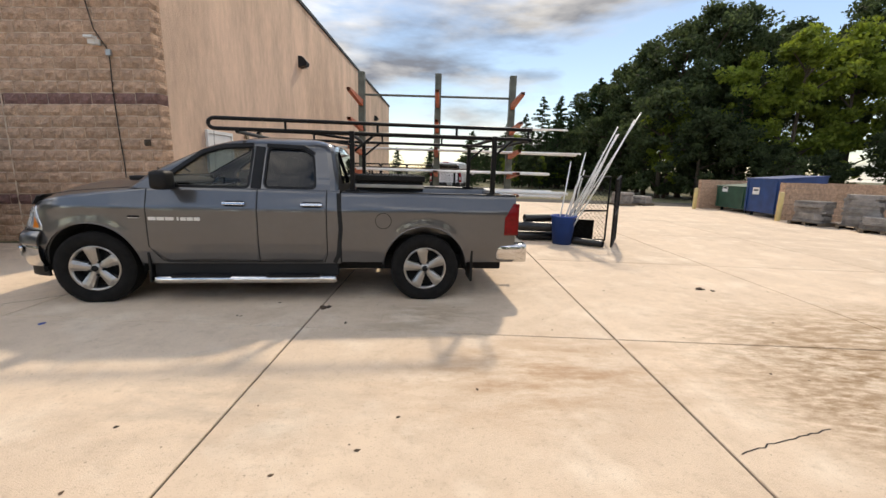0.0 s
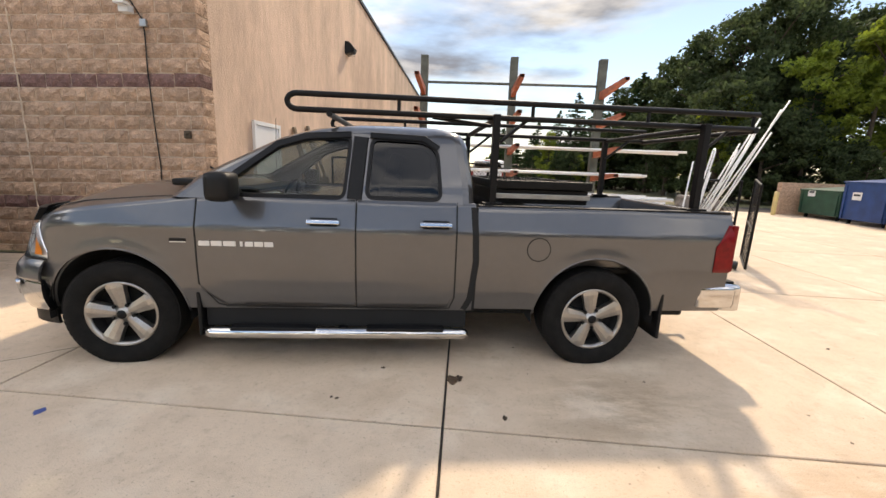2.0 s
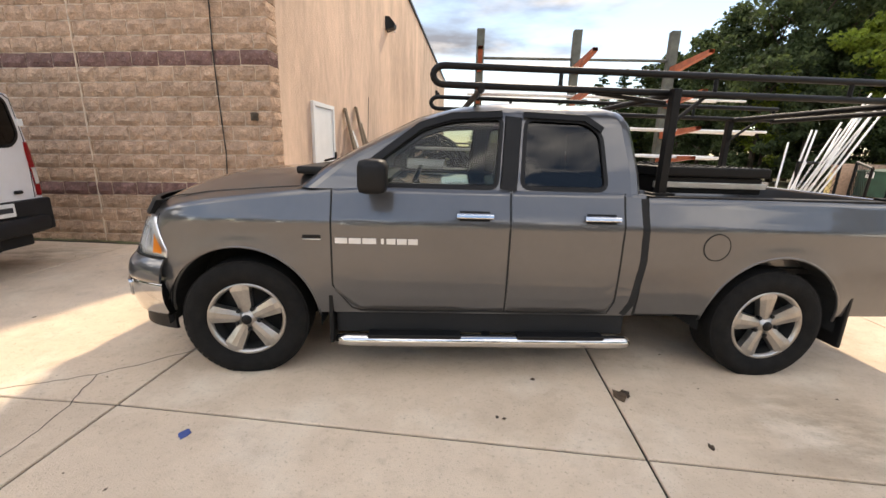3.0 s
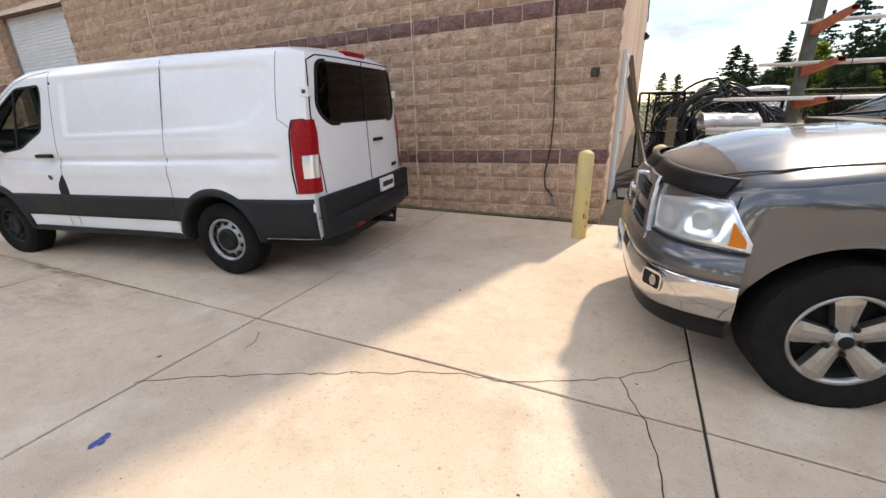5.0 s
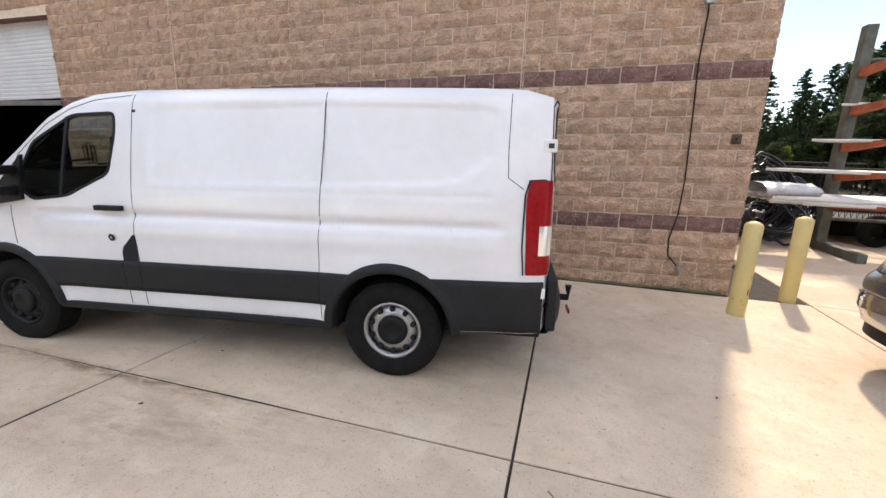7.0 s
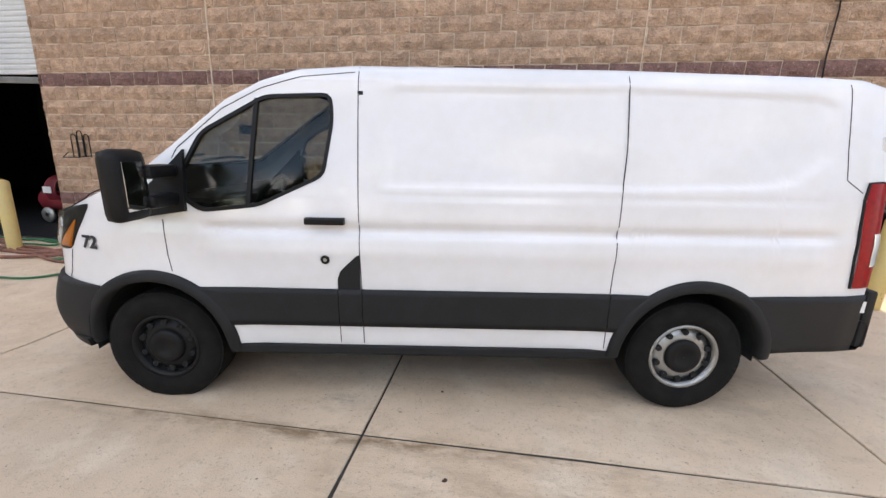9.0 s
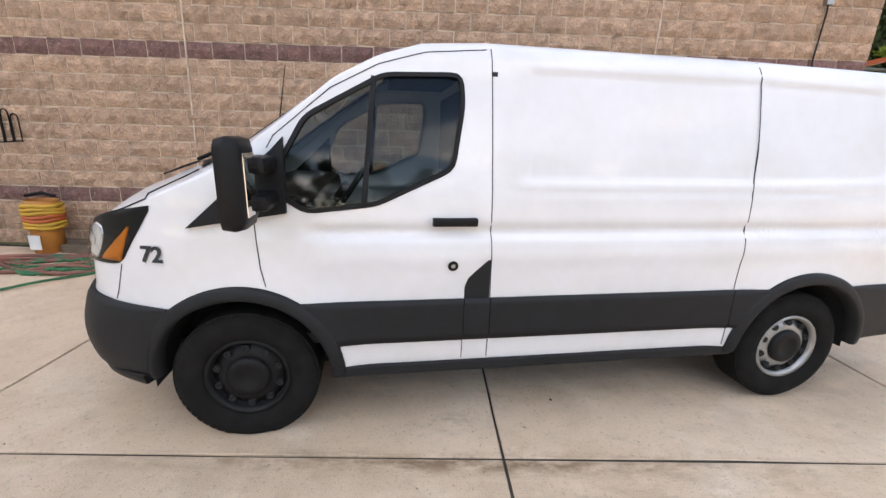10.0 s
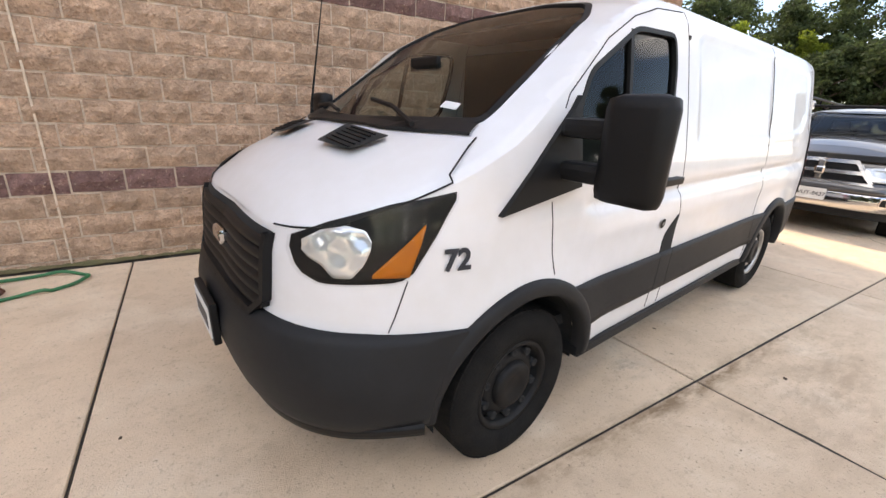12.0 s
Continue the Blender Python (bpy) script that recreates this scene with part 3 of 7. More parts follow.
def cut_window(bm, poly, axes, test, keep_seam=False):
    """Cuts a convex outline (in two axes) clean through the faces that pass test, and removes them."""
    a, b = axes
    cx, cy = sum(p[0] for p in poly) / len(poly), sum(p[1] for p in poly) / len(poly)
    lo = [min(p[k] for p in poly) - 0.12 for k in (0, 1)]
    hi = [max(p[k] for p in poly) + 0.12 for k in (0, 1)]

    def near(f):
        c = f.calc_center_median()
        return test(c) and lo[0] < c[a] < hi[0] and lo[1] < c[b] < hi[1]
    for (x0, y0), (x1, y1) in zip(poly, poly[1:] + poly[:1]):
        faces = [f for f in bm.faces if near(f)]
        geom = list({*faces, *(e for f in faces for e in f.edges), *(v for f in faces for v in f.verts)})
        no, co = [0, 0, 0], [0, 0, 0]
        no[a], no[b], co[a], co[b] = y1 - y0, x0 - x1, x0, y0
        bmesh.ops.bisect_plane(bm, geom=geom, dist=1e-5, plane_co=co, plane_no=no)

    def inside(c):
        s = [(x1 - x0) * (c[b] - y0) - (y1 - y0) * (c[a] - x0) for (x0, y0), (x1, y1) in zip(poly, poly[1:] + poly[:1])]
        return all(q > -1e-9 for q in s) or all(q < 1e-9 for q in s)
    dead = [f for f in bm.faces if near(f) and inside(f.calc_center_median())]
    bmesh.ops.delete(bm, geom=dead, context="FACES")


def rounded(poly, r, n=4):
    """The outline with rounded corners."""
    out = []
    k = len(poly)
    for i in range(k):
        p, a, b = Vector(poly[i]), Vector(poly[i - 1]), Vector(poly[(i + 1) % k])
        d = min(r, (a - p).length * 0.45, (b - p).length * 0.45)
        u, v = p + (a - p).normalized() * d, p + (b - p).normalized() * d
        for j in range(n + 1):
            t = j / n
            q = u * (1 - t) ** 2 + p * 2 * t * (1 - t) + v * t * t
            out.append((q.x, q.y))
    return out


def pane(poly, f, off, sub=10):
    """A glass skin inside an outline; f maps outline coordinates and an offset to a place."""
    bm = bmesh.new()
    cx, cy = sum(p[0] for p in poly) / len(poly), sum(p[1] for p in poly) / len(poly)
    rings = []
    for j in range(sub + 1):
        k = 1 - j / sub * 0.999
        rings.append([f(cx + (p[0] - cx) * k, cy + (p[1] - cy) * k, off) for p in poly])
    sheet(bm, rings, True)
    return bm


def ribbon(pts, f, width, off0, off1, closed=False):
    """A raised strip along points of a skin."""
    bm = bmesh.new()
    n = len(pts)
    rows = []
    for i, p in enumerate(pts):
        a, b = (pts[i - 1], pts[(i + 1) % n]) if closed else (pts[max(i - 1, 0)], pts[min(i + 1, n - 1)])
        d = Vector((b[0] - a[0], b[1] - a[1])).normalized()
        q = Vector((-d.y, d.x)) * width / 2
        rows.append([f(p[0] - q.x, p[1] - q.y, off0), f(p[0] - q.x * 0.85, p[1] - q.y * 0.85, off1), f(p[0] + q.x * 0.85, p[1] + q.y * 0.85, off1), f(p[0] + q.x, p[1] + q.y, off0)])
    if closed:
        rows.append(rows[0])
    sheet(bm, rows)
    bmesh.ops.remove_doubles(bm, verts=bm.verts, dist=1e-5)
    return bm


def band_patch(xs, z0, z1, f, off, rows=6, edge=0.0):
    """A patch on a skin between two lines z0(x) and z1(x), with its edges turned in."""
    bm = bmesh.new()
    grid = []
    for x in xs:
        a, b = z0(x), z1(x)
        col = [f(x, a, -0.01)] if edge else []
        col += [f(x, a + (b - a) * j / rows, off) for j in range(rows + 1)]
        col += [f(x, b, -0.01)] if edge else []
        grid.append(col)
    sheet(bm, grid)
    if edge:
        for r in (grid[0], grid[-1]):
            x = xs[0] if r is grid[0] else xs[-1]
            low = [f(x, z0(x) + (z1(x) - z0(x)) * j / rows, -0.01) for j in range(rows + 1)]
            sheet(bm, [r[1:-1], low])
    return bm


def lin(a, b, n):
    return [a + (b - a) * i / n for i in range(n + 1)]


def dense(pts, step=0.04):
    out = []
    for p, q in zip(pts, pts[1:]):
        k = max(1, int(math.hypot(q[0] - p[0], q[1] - p[1]) / step))
        out += [(p[0] + (q[0] - p[0]) * j / k, p[1] + (q[1] - p[1]) * j / k) for j in range(k)]
    return out + [pts[-1]]


def arch_z(x, xc, zc, r):
    d = r * r - (x - xc) ** 2
    return zc + math.sqrt(d) if d > 0 else -9


def stations(a, b, step, arches):
    xs = set(round(v, 4) for v in lin(a, b, int((b - a) / step)))
    for xc, r in arches:
        for k in range(0, 25):
            t = math.pi * k / 24
            xs.add(round(xc + r * math.cos(t), 4))
        xs.add(round(xc + r + 0.002, 4)), xs.add(round(xc - r - 0.002, 4))
    return sorted(xs)


def pair(name, bm, material, parent, label="", smooth=False):
    """A part and its twin on the other side."""
    twin = bm.copy()
    bmesh.ops.transform(twin, matrix=Matrix.Scale(-1, 4, (0, 1, 0)), verts=twin.verts)
    bmesh.ops.reverse_faces(twin, faces=twin.faces)
    part(name, twin, material, parent, label, smooth)
    return part(name, bm, material, parent, label, smooth)


def mirror_y(bm):
    geom = list(bm.verts) + list(bm.edges) + list(bm.faces)
    bmesh.ops.mirror(bm, geom=geom, axis="Y", merge_dist=0.0005, matrix=Matrix())
    bmesh.ops.recalc_face_normals(bm, faces=bm.faces)
    return bm


class Skin:
    """The skin of a vehicle: its sides run along x up to x0, then round the nose to the middle of the front."""

    def __init__(self, x0, nose, half, pw, ph, profile, taper, edge, spine, lean, arches, flare, creases=(), flare_w=0.07, panels=(), pinch=0.0):
        self.flare_w, self.panels, self.pinch = flare_w, panels, pinch
        self.x0, self.nose, self.half, self.pw, self.ph = x0, nose, half, pw, ph
        self.profile, self.taper, self.edge, self.spine, self.lean, self.arches, self.flare, self.creases = profile, taper, edge, spine, lean, arches, flare, creases
        self.end = x0 + 1.5

    def plan(self, u):
        if u <= self.x0:
            return u, 1.0
        t = min(1.0, (u - self.x0) / 1.5) * math.pi / 2
        return self.x0 + self.nose * math.sin(t) ** self.pw, max(0.0, math.cos(t)) ** self.ph

    def side(self, u, z):
        x, k = self.plan(u)
        w = interp(z, self.profile) * interp(x, self.taper)
        for xc, zc, r in self.arches:
            d = math.hypot(x - xc, z - zc) - r
            if z > 0.3:
                w += self.flare * math.exp(-(d / self.flare_w) ** 2)
        for zc, depth, width, xa, xb in self.creases:
            if xa < x < xb:
                e = min(1.0, (x - xa) / 0.1, (xb - x) / 0.1)
                w += e * depth * math.exp(-((z - zc) / width) ** 2)
        for poly, depth in self.panels:
            e = min(((x1 - x0) * (z - z0) - (z1 - z0) * (x - x0)) / math.hypot(x1 - x0, z1 - z0) for (x0, z0), (x1, z1) in zip(poly, poly[1:] + poly[:1]))
            w -= depth * min(1.0, max(0.0, e / 0.02))
        q = 0 if u <= self.x0 else min(1.0, (u - self.x0) / 0.5)
        k_up = k ** (1 + self.pinch * min(1.0, max(0.0, (z - 0.74) / 0.36)))
        return Vector((x - q * interp(z, self.lean) * (1.0 - 0.6 * k), w * k_up, z))

    def f(self, u, z, off=0.0):
        p = self.side(u, z)
        if not off:
            return p
        e = 0.004
        a, b = self.side(max(-9, u - e), z), self.side(min(self.end, u + e), z)
        d = b - a
        n = Vector((-d.y, d.x, 0))
        n = Vector((0, 1, 0)) if n.length < 1e-7 else n.normalized()
        return p + n * off

    def ex(self, x):
        return interp(x, self.edge)

    def top(self, x, y, off=0.0):
        """The upper skin over a place in plan."""
        w = max(0.02, self.rim_y(x))
        s = 1 - min(1.0, abs(y) / w)
        ze, zs = self.ex(x), interp(x, self.spine)
        return Vector((x, y, ze + (zs - ze) * (1 - (1 - s) ** 2.4) + off))

    def rim_y(self, x):
        if x <= self.x0:
            return self.side(x, self.ex(x)).y
        lo, hi = self.x0, self.end
        for _ in range(28):
            mid = (lo + hi) / 2
            p = self.side(mid, self.ex(self.plan(mid)[0]))
            lo, hi = (mid, hi) if p.x < x else (lo, mid)
        return self.side(lo, self.ex(x)).y

    def shell(self, u_from, u_to, step, low, rows, top_rows, x_top=99):
        """Half the body: its side from low(x) to the edge, and the upper skin to the middle."""
        us = stations(u_from, min(u_to, self.x0), step, [(a[0], a[2]) for a in self.arches])
        us = [u for u in us if u_from - 1e-6 <= u <= u_to + 1e-6]
        if u_to > self.x0:
            us += [u for u in stations(u_from, u_to, step, [(a[0], a[2]) for a in self.arches]) if u > us[-1] + 1e-4]
        bm = bmesh.new()
        grid = []
        for u in us:
            x = self.plan(u)[0]
            zb = max([low(x)] + [arch_z(x, *a) for a in self.arches])
            ze = self.ex(x)
            col = [self.side(u, zb + (ze - zb) * j / rows) for j in range(rows + 1)]
            zs = interp(x, self.spine)
            e = col[-1]
            for j in range(1, top_rows + 1):
                s = j / top_rows
                col.append(Vector((e.x, e.y * (1 - s), ze + (zs - ze) * (1 - (1 - s) ** 2.4))))
            grid.append(col)
        sheet(bm, grid)
        return bm


def placed(bm):
    bmesh.ops.recalc_face_normals(bm, faces=bm.faces)
    return bm


def seam(parent, skin, pts, material, width=0.009, name="seam"):
    return part(name, ribbon(dense(pts, 0.05), skin.f, width, -0.002, 0.0025), material, parent)


def seat_set(parent, xs, y, z, material):
    seat = bmesh.new()
    box(seat, xs - 0.25, xs + 0.27, y - 0.25, y + 0.25, z, z + 0.16, 0.05)
    part("seat", seat, material, parent, "dark cloth seat")
    back = B(-0.07, 0.07, y - 0.24, y + 0.24, 0, 0.62, 0.05, pose(xs - 0.28, 0, z + 0.12, 0, -14, 0))
    part("seat_back", back, material, parent, "dark cloth seat back")
    part("headrest", B(-0.05, 0.05, y - 0.13, y + 0.13, 0.64, 0.82, 0.04, pose(xs - 0.28, 0, z + 0.12, 0, -14, 0)), material, parent)


def steering(parent, x, y, z, tilt):
    m = pose(x, y, z, 0, tilt, 0)
    ring = T([m @ Vector((0, 0.185 * math.cos(a), 0.185 * math.sin(a))) for a in np.linspace(0, 2 * math.pi, 28, endpoint=False)], 0.016, 8, closed=True)
    for a in (0.2, math.pi - 0.2, -math.pi / 2):
        tube(ring, [m @ Vector((0.02, 0, 0)), m @ Vector((0, 0.18 * math.cos(a), 0.18 * math.sin(a)))], 0.016, 6)
    box(ring, -0.02, 0.06, -0.07, 0.07, -0.06, 0.06, 0.02, m)
    part("steering_wheel", ring, M["blackplastic"], parent, "black steering wheel")


# ---- the pickup truck ----
truck = thing("pickup_truck", "dark grey metallic pickup truck with a black ladder rack", "pickup truck", pose(-0.297, 5.589, -0.02, 0, 0, 186.5))
WB = 3.544
TS = Skin(3.55, 0.86, 1.0, 0.62, 0.42,
          ((0.40, 0.945), (0.5, 0.972), (0.62, 0.992), (0.80, 1.0), (0.98, 0.999), (1.05, 1.002), (1.075, 0.998), (1.10, 0.988), (1.2, 0.955), (1.30, 0.925)),
          ((-1.2, 0.975), (-0.8, 0.993), (-0.3, 1.0), (3.3, 1.0), (3.6, 0.995), (9, 0.985)),
          ((-2, 1.252), (2.80, 1.285), (2.96, 1.262), (3.2, 1.225), (3.95, 1.125), (4.2, 1.085), (4.42, 1.05)),
          ((-2, 1.252), (2.7, 1.30), (2.95, 1.385), (3.3, 1.375), (3.8, 1.325), (4.1, 1.25), (4.3, 1.16), (4.42, 1.06)),
          ((0.4, 0.0), (0.75, 0.0), (1.0, 0.06), (1.1, 0.13)), ((0.0, 0.405, 0.49), (WB, 0.405, 0.49)), 0.008,
          ((0.63, -0.008, 0.010, 0.95, 3.0),), pinch=1.1)


def build_truck():
    def low(x):
        return 0.452
    body = TS.shell(0.965, TS.end, 0.05, low, 40, 14)
    mirror_y(body)
    body_ob = part("body", body, M["truck"], truck, "", True)
    # bed: outer skin, rail, inner wall, floor
    bed = bmesh.new()
    grid = []
    for x in stations(-1.06, 0.945, 0.05, [(0.0, 0.49)]):
        zb = max(0.47, arch_z(x, 0, 0.405, 0.49))
        col = [TS.side(x, zb + (1.24 - zb) * j / 26) for j in range(27)]
        w = col[-1].y
        col += [Vector((x, w - 0.012, 1.255)), Vector((x, w - 0.09, 1.255)), Vector((x, w - 0.1, 1.24)), Vector((x, w - 0.13, 0.76))]
        grid.append(col)
    sheet(bed, grid)
    pair("bed_side", placed(bed), M["truck"], truck, "", True)
    part("bed_floor", B(-1.05, 0.94, -0.84, 0.84, 0.74, 0.775), M["blackplastic"], truck, "black bed liner")
    part("bed_front", B(0.90, 0.944, -0.84, 0.84, 0.775, 1.24, 0.01), M["truck"], truck)
    tail = B(-1.085, -1.03, -0.80, 0.80, 0.62, 1.25, 0.02)
    part("tailgate", tail, M["truck"], truck)
    part("tailgate_handle", B(-1.1, -1.082, -0.12, 0.12, 1.02, 1.1, 0.008), M["blackplastic"], truck)
    pair("rail_cap", B(-1.05, 0.94, 0.835, 0.925, 1.252, 1.268, 0.006), M["blackplastic"], truck, "black bed rail caps")
    # under the body
    part("chassis", B(-1.0, 4.05, -0.62, 0.62, 0.30, 0.50, 0.03), M["nearblack"], truck, "dark frame under the body")
    for xc in (0.0, WB):
        liner = bmesh.new()
        lin_rows = []
        for y in (0.55, 0.975):
            lin_rows.append([(xc + 0.492 * math.cos(a), y, 0.405 + 0.492 * math.sin(a)) for a in np.linspace(-0.1, math.pi + 0.1, 25)])
        sheet(liner, lin_rows)
        sheet(liner, [[(xc + 0.49 * math.cos(a), 0.56, 0.405 + 0.49 * math.sin(a)) for a in np.linspace(0, math.pi, 13)], [(xc, 0.56, 0.35)] * 13])
        pair("wheel_liner", liner, M["nearblack"], truck, "dark wheel-arch liner")
        lip = T([(xc + 0.487 * math.cos(a), TS.side(xc + 0.487 * math.cos(a), 0.405 + 0.487 * math.sin(a)).y - 0.004, 0.405 + 0.487 * math.sin(a)) for a in np.linspace(0.05, math.pi - 0.05, 30)], 0.009, 6)
        pair("arch_lip", lip, M["truck"], truck, "", True)
    pair("rocker", B(1.0, 2.96, 0.80, 0.945, 0.30, 0.47, 0.02), M["nearblack"], truck, "dark rocker under the doors")
    # wheels
    for x, st in ((0.0, 0.0), (WB, 4.0)):
        for s in (1, -1):
            wheel(truck, x, s * 0.855, 0.397, 0.397, 0.285, 0.252, s, "alloy", st)
    for x, z1 in ((-0.55, 0.62), (WB - 0.56, 0.58)):
        flap = B(x - 0.014, x + 0.014, 0.66, 0.99, 0.24, z1, 0.01)
        pair("mud_flap", flap, M["blackplastic"], truck)
    # cab
    XF = ((1.26, 3.16), (1.40, 2.99), (1.52, 2.78), (1.72, 2.39), (1.785, 2.17), (1.825, 1.95), (1.86, 1.8))
    XR = ((1.26, 0.975), (1.4, 0.98), (1.7, 1.03), (1.785, 1.08), (1.825, 1.2), (1.86, 1.4))
    HW = ((1.26, 0.94), (1.33, 0.915), (1.4, 0.893), (1.7, 0.785), (1.76, 0.755), (1.80, 0.71), (1.83, 0.63), (1.85, 0.45), (1.86, 0.2))

    def bulge(z):
        return 0.13

    def front_x(y, z):
        w = interp(z, HW)
        return interp(z, XF) + bulge(z) * (1 - min(1, abs(y) / w) ** 2)
    cab = bmesh.new()
    rows = []
    for z in lin(1.262, 1.76, 20) + [1.785, 1.805, 1.82, 1.832, 1.842, 1.85, 1.856, 1.859]:
        xf, xr, w = interp(z, XF), interp(z, XR), interp(z, HW)
        r = min(0.09, w * 0.4)
        row = [Vector((xr - 0.02 * (1 - (y / w) ** 2), y, z)) for y in lin(0, w - r, 6)]
        row += [Vector((xr + r - r * math.cos(a), w - r + r * math.sin(a), z)) for a in (0.5, 1.0)]
        row += [Vector((x, w, z)) for x in lin(xr + r, xf - r, 12)]
        row += [Vector((front_x(w - r + r * math.cos(a), z) - r * (1 - math.sin(a)), w - r + r * math.cos(a), z)) for a in (0.5, 1.0)]
        row += [Vector((front_x(y, z), y, z)) for y in lin(w - r, 0, 8)]
        rows.append(row)
    rows.append([Vector((p.x, 0, 1.861)) for p in rows[-1]])
    sheet(cab, rows)
    mirror_y(cab)
    fwin = rounded([(2.72, 1.292), (2.735, 1.40), (2.42, 1.64), (2.22, 1.705), (1.90, 1.728), (1.935, 1.292)], 0.05)
    rwin = rounded([(1.775, 1.295), (1.745, 1.728), (1.36, 1.72), (1.255, 1.65), (1.225, 1.295)], 0.06)
    for poly in (fwin, rwin):
        for s in (1, -1):
            cut_window(cab, poly, (0, 2), lambda c, s=s: c.y * s > 0.6)
    wind = rounded([(-0.79, 1.38), (-0.63, 1.765), (0.63, 1.765), (0.79, 1.38)], 0.06)
    cut_window(cab, wind, (1, 2), lambda c: c.x > 2.0)
    back = rounded([(-0.72, 1.34), (-0.60, 1.70), (0.60, 1.70), (0.72, 1.34)], 0.06)
    cut_window(cab, back, (1, 2), lambda c: c.x < 1.1)
    cab_ob = part("cab", cab, M["truck"], truck, "", False)
    for p in cab_ob.data.polygons:
        p.use_smooth = p.center.z > 1.73

    def sf(x, z, off=0.0, s=1):
        return Vector((x, s * (interp(z, HW) + off), z))
    for s in (1, -1):
        g = lambda x, z, off=0.0, s=s: sf(x, z, off, s)
        for poly, nm, gl in ((fwin, "front_window", "glass"), (rwin, "rear_window", "tint")):
            w = part(nm, pane(poly, g, -0.014), M[gl], truck, "clear side glass" if gl == "glass" else "dark tinted side glass", True)
            part("window_seal", ribbon(poly, g, 0.03, -0.02, 0.004, True), M["blackplastic"], w)
        part("pillar_trim", ribbon(dense([(1.86, 1.285), (1.825, 1.735)]), g, 0.11, 0.0, 0.012), M["blackplastic"], truck, "black door pillar")
        part("window_visor", ribbon(dense([(2.72, 1.43), (2.42, 1.663), (2.22, 1.728), (1.90, 1.752)]), g, 0.05, 0.0, 0.022), M["blackplastic"], truck, "dark plastic window visor")
        part("window_visor", ribbon(dense([(1.76, 1.752), (1.36, 1.742), (1.25, 1.67)]), g, 0.045, 0.0, 0.02), M["blackplastic"], truck, "dark plastic window visor")
    part("windscreen", pane(wind, lambda y, z, off: Vector((front_x(y, z) + off, y, z)), -0.01), M["shadeglass"], truck, "", True)
    part("back_window", pane(back, lambda y, z, off: Vector((interp(z, XR) - 0.02, y, z)), 0), M["tint"], truck, "", True)
    part("windscreen_seal", ribbon(wind, lambda y, z, off: Vector((front_x(y, z) + off, y, z)), 0.03, -0.01, 0.005, True), M["blackplastic"], truck)
    part("cowl", B(2.98, 3.24, -0.74, 0.74, 1.33, 1.384, 0.02), M["blackplastic"], truck, "black cowl panel")
    for y0, y1 in ((0.1, 0.62), (-0.5, 0.05)):
        part("wiper", T([(3.2, y0, 1.40), (3.06, (y0 + y1) / 2, 1.43), (3.0, y1, 1.47)], 0.009, 6), M["blackplastic"], truck)
    # inside
    part("dashboard", B(2.62, 3.1, -0.72, 0.72, 0.9, 1.33, 0.06), M["blackplastic"], truck, "dark dashboard")
    part("cab_floor", B(0.99, 3.0, -0.86, 0.86, 0.5, 0.56), M["dark"], truck)
    pair("door_trim", B(1.1, 2.9, 0.86, 0.89, 0.56, 1.26, 0.01), M["blackplastic"], truck, "dark door linings")
    steering(truck, 2.5, 0.38, 1.22, -25)
    for y in (0.38, -0.38):
        seat_set(truck, 2.05, y, 0.72, M["seat"])
    part("rear_bench", B(1.1, 1.25, -0.7, 0.7, 0.72, 1.36, 0.05), M["seat"], truck, "dark rear bench")
    # doors
    for s in (1, -1):
        q = Matrix.Scale(s, 4, (0, 1, 0))

        def put(nm, bm, mt, parent, label="", smooth=False):
            if s < 0:
                bmesh.ops.transform(bm, matrix=q, verts=bm.verts)
                bmesh.ops.reverse_faces(bm, faces=bm.faces)
            return part(nm, bm, mt, parent, label, smooth)
        fd = put("front_door", band_patch(lin(1.852, 2.955, 26), lambda x: max(0.478, 0.478 + (x - 2.80) * 0.9), lambda x: 1.278 - max(0, x - 2.75) * 0.1, TS.f, 0.005, 22, 0.01), M["truck"], truck, "", True)
        rd = put("rear_door", band_patch(lin(1.115, 1.832, 18), lambda x: 0.478 + max(0, 1.16 - x) * 2, lambda x: 1.278, TS.f, 0.005, 22, 0.01), M["truck"], truck, "", True)
        for dr, xa, xb in ((fd, 1.955, 2.185), (rd, 1.145, 1.375)):
            put("handle", band_patch(lin(xa, xb, 10), lambda x: 1.108, lambda x: 1.136, TS.f, 0.042, 4, 0.01), M["chrome"], dr, "chrome handle", True)
            # the handle's shadow and recess, painted as a black patch on the door
            put("handle_cup", band_patch(lin(xa + 0.02, xb - 0.02, 8), lambda x: 1.088, lambda x: 1.148, TS.f, 0.008, 3, 0.01), M["blackplastic"], dr, "black patch for the shade behind the handle")
        for pts in ([(1.842, 1.28), (1.842, 0.47)], [(2.966, 1.262), (2.967, 0.65), (2.85, 0.49), (2.78, 0.468)], [(2.8, 0.469), (1.14, 0.469), (1.105, 0.56), (1.104, 1.28)], [(4.02, 0.72), (4.05, 1.07)]):
            put("seam", ribbon(dense(pts, 0.05), TS.f, 0.012, -0.002, 0.0025), M["nearblack"], truck)
        # shade between cab and bed, painted as near-black strips on the skin
        gap = bmesh.new()
        sheet(gap, [[TS.f(0.966, z, -0.004) for z in lin(0.455, 1.25, 12)], [TS.f(0.944, z, -0.004) for z in lin(0.455, 1.25, 12)]])
        put("bed_gap", gap, M["nearblack"], truck, "near-black strip for the shade in the gap between cab and bed")
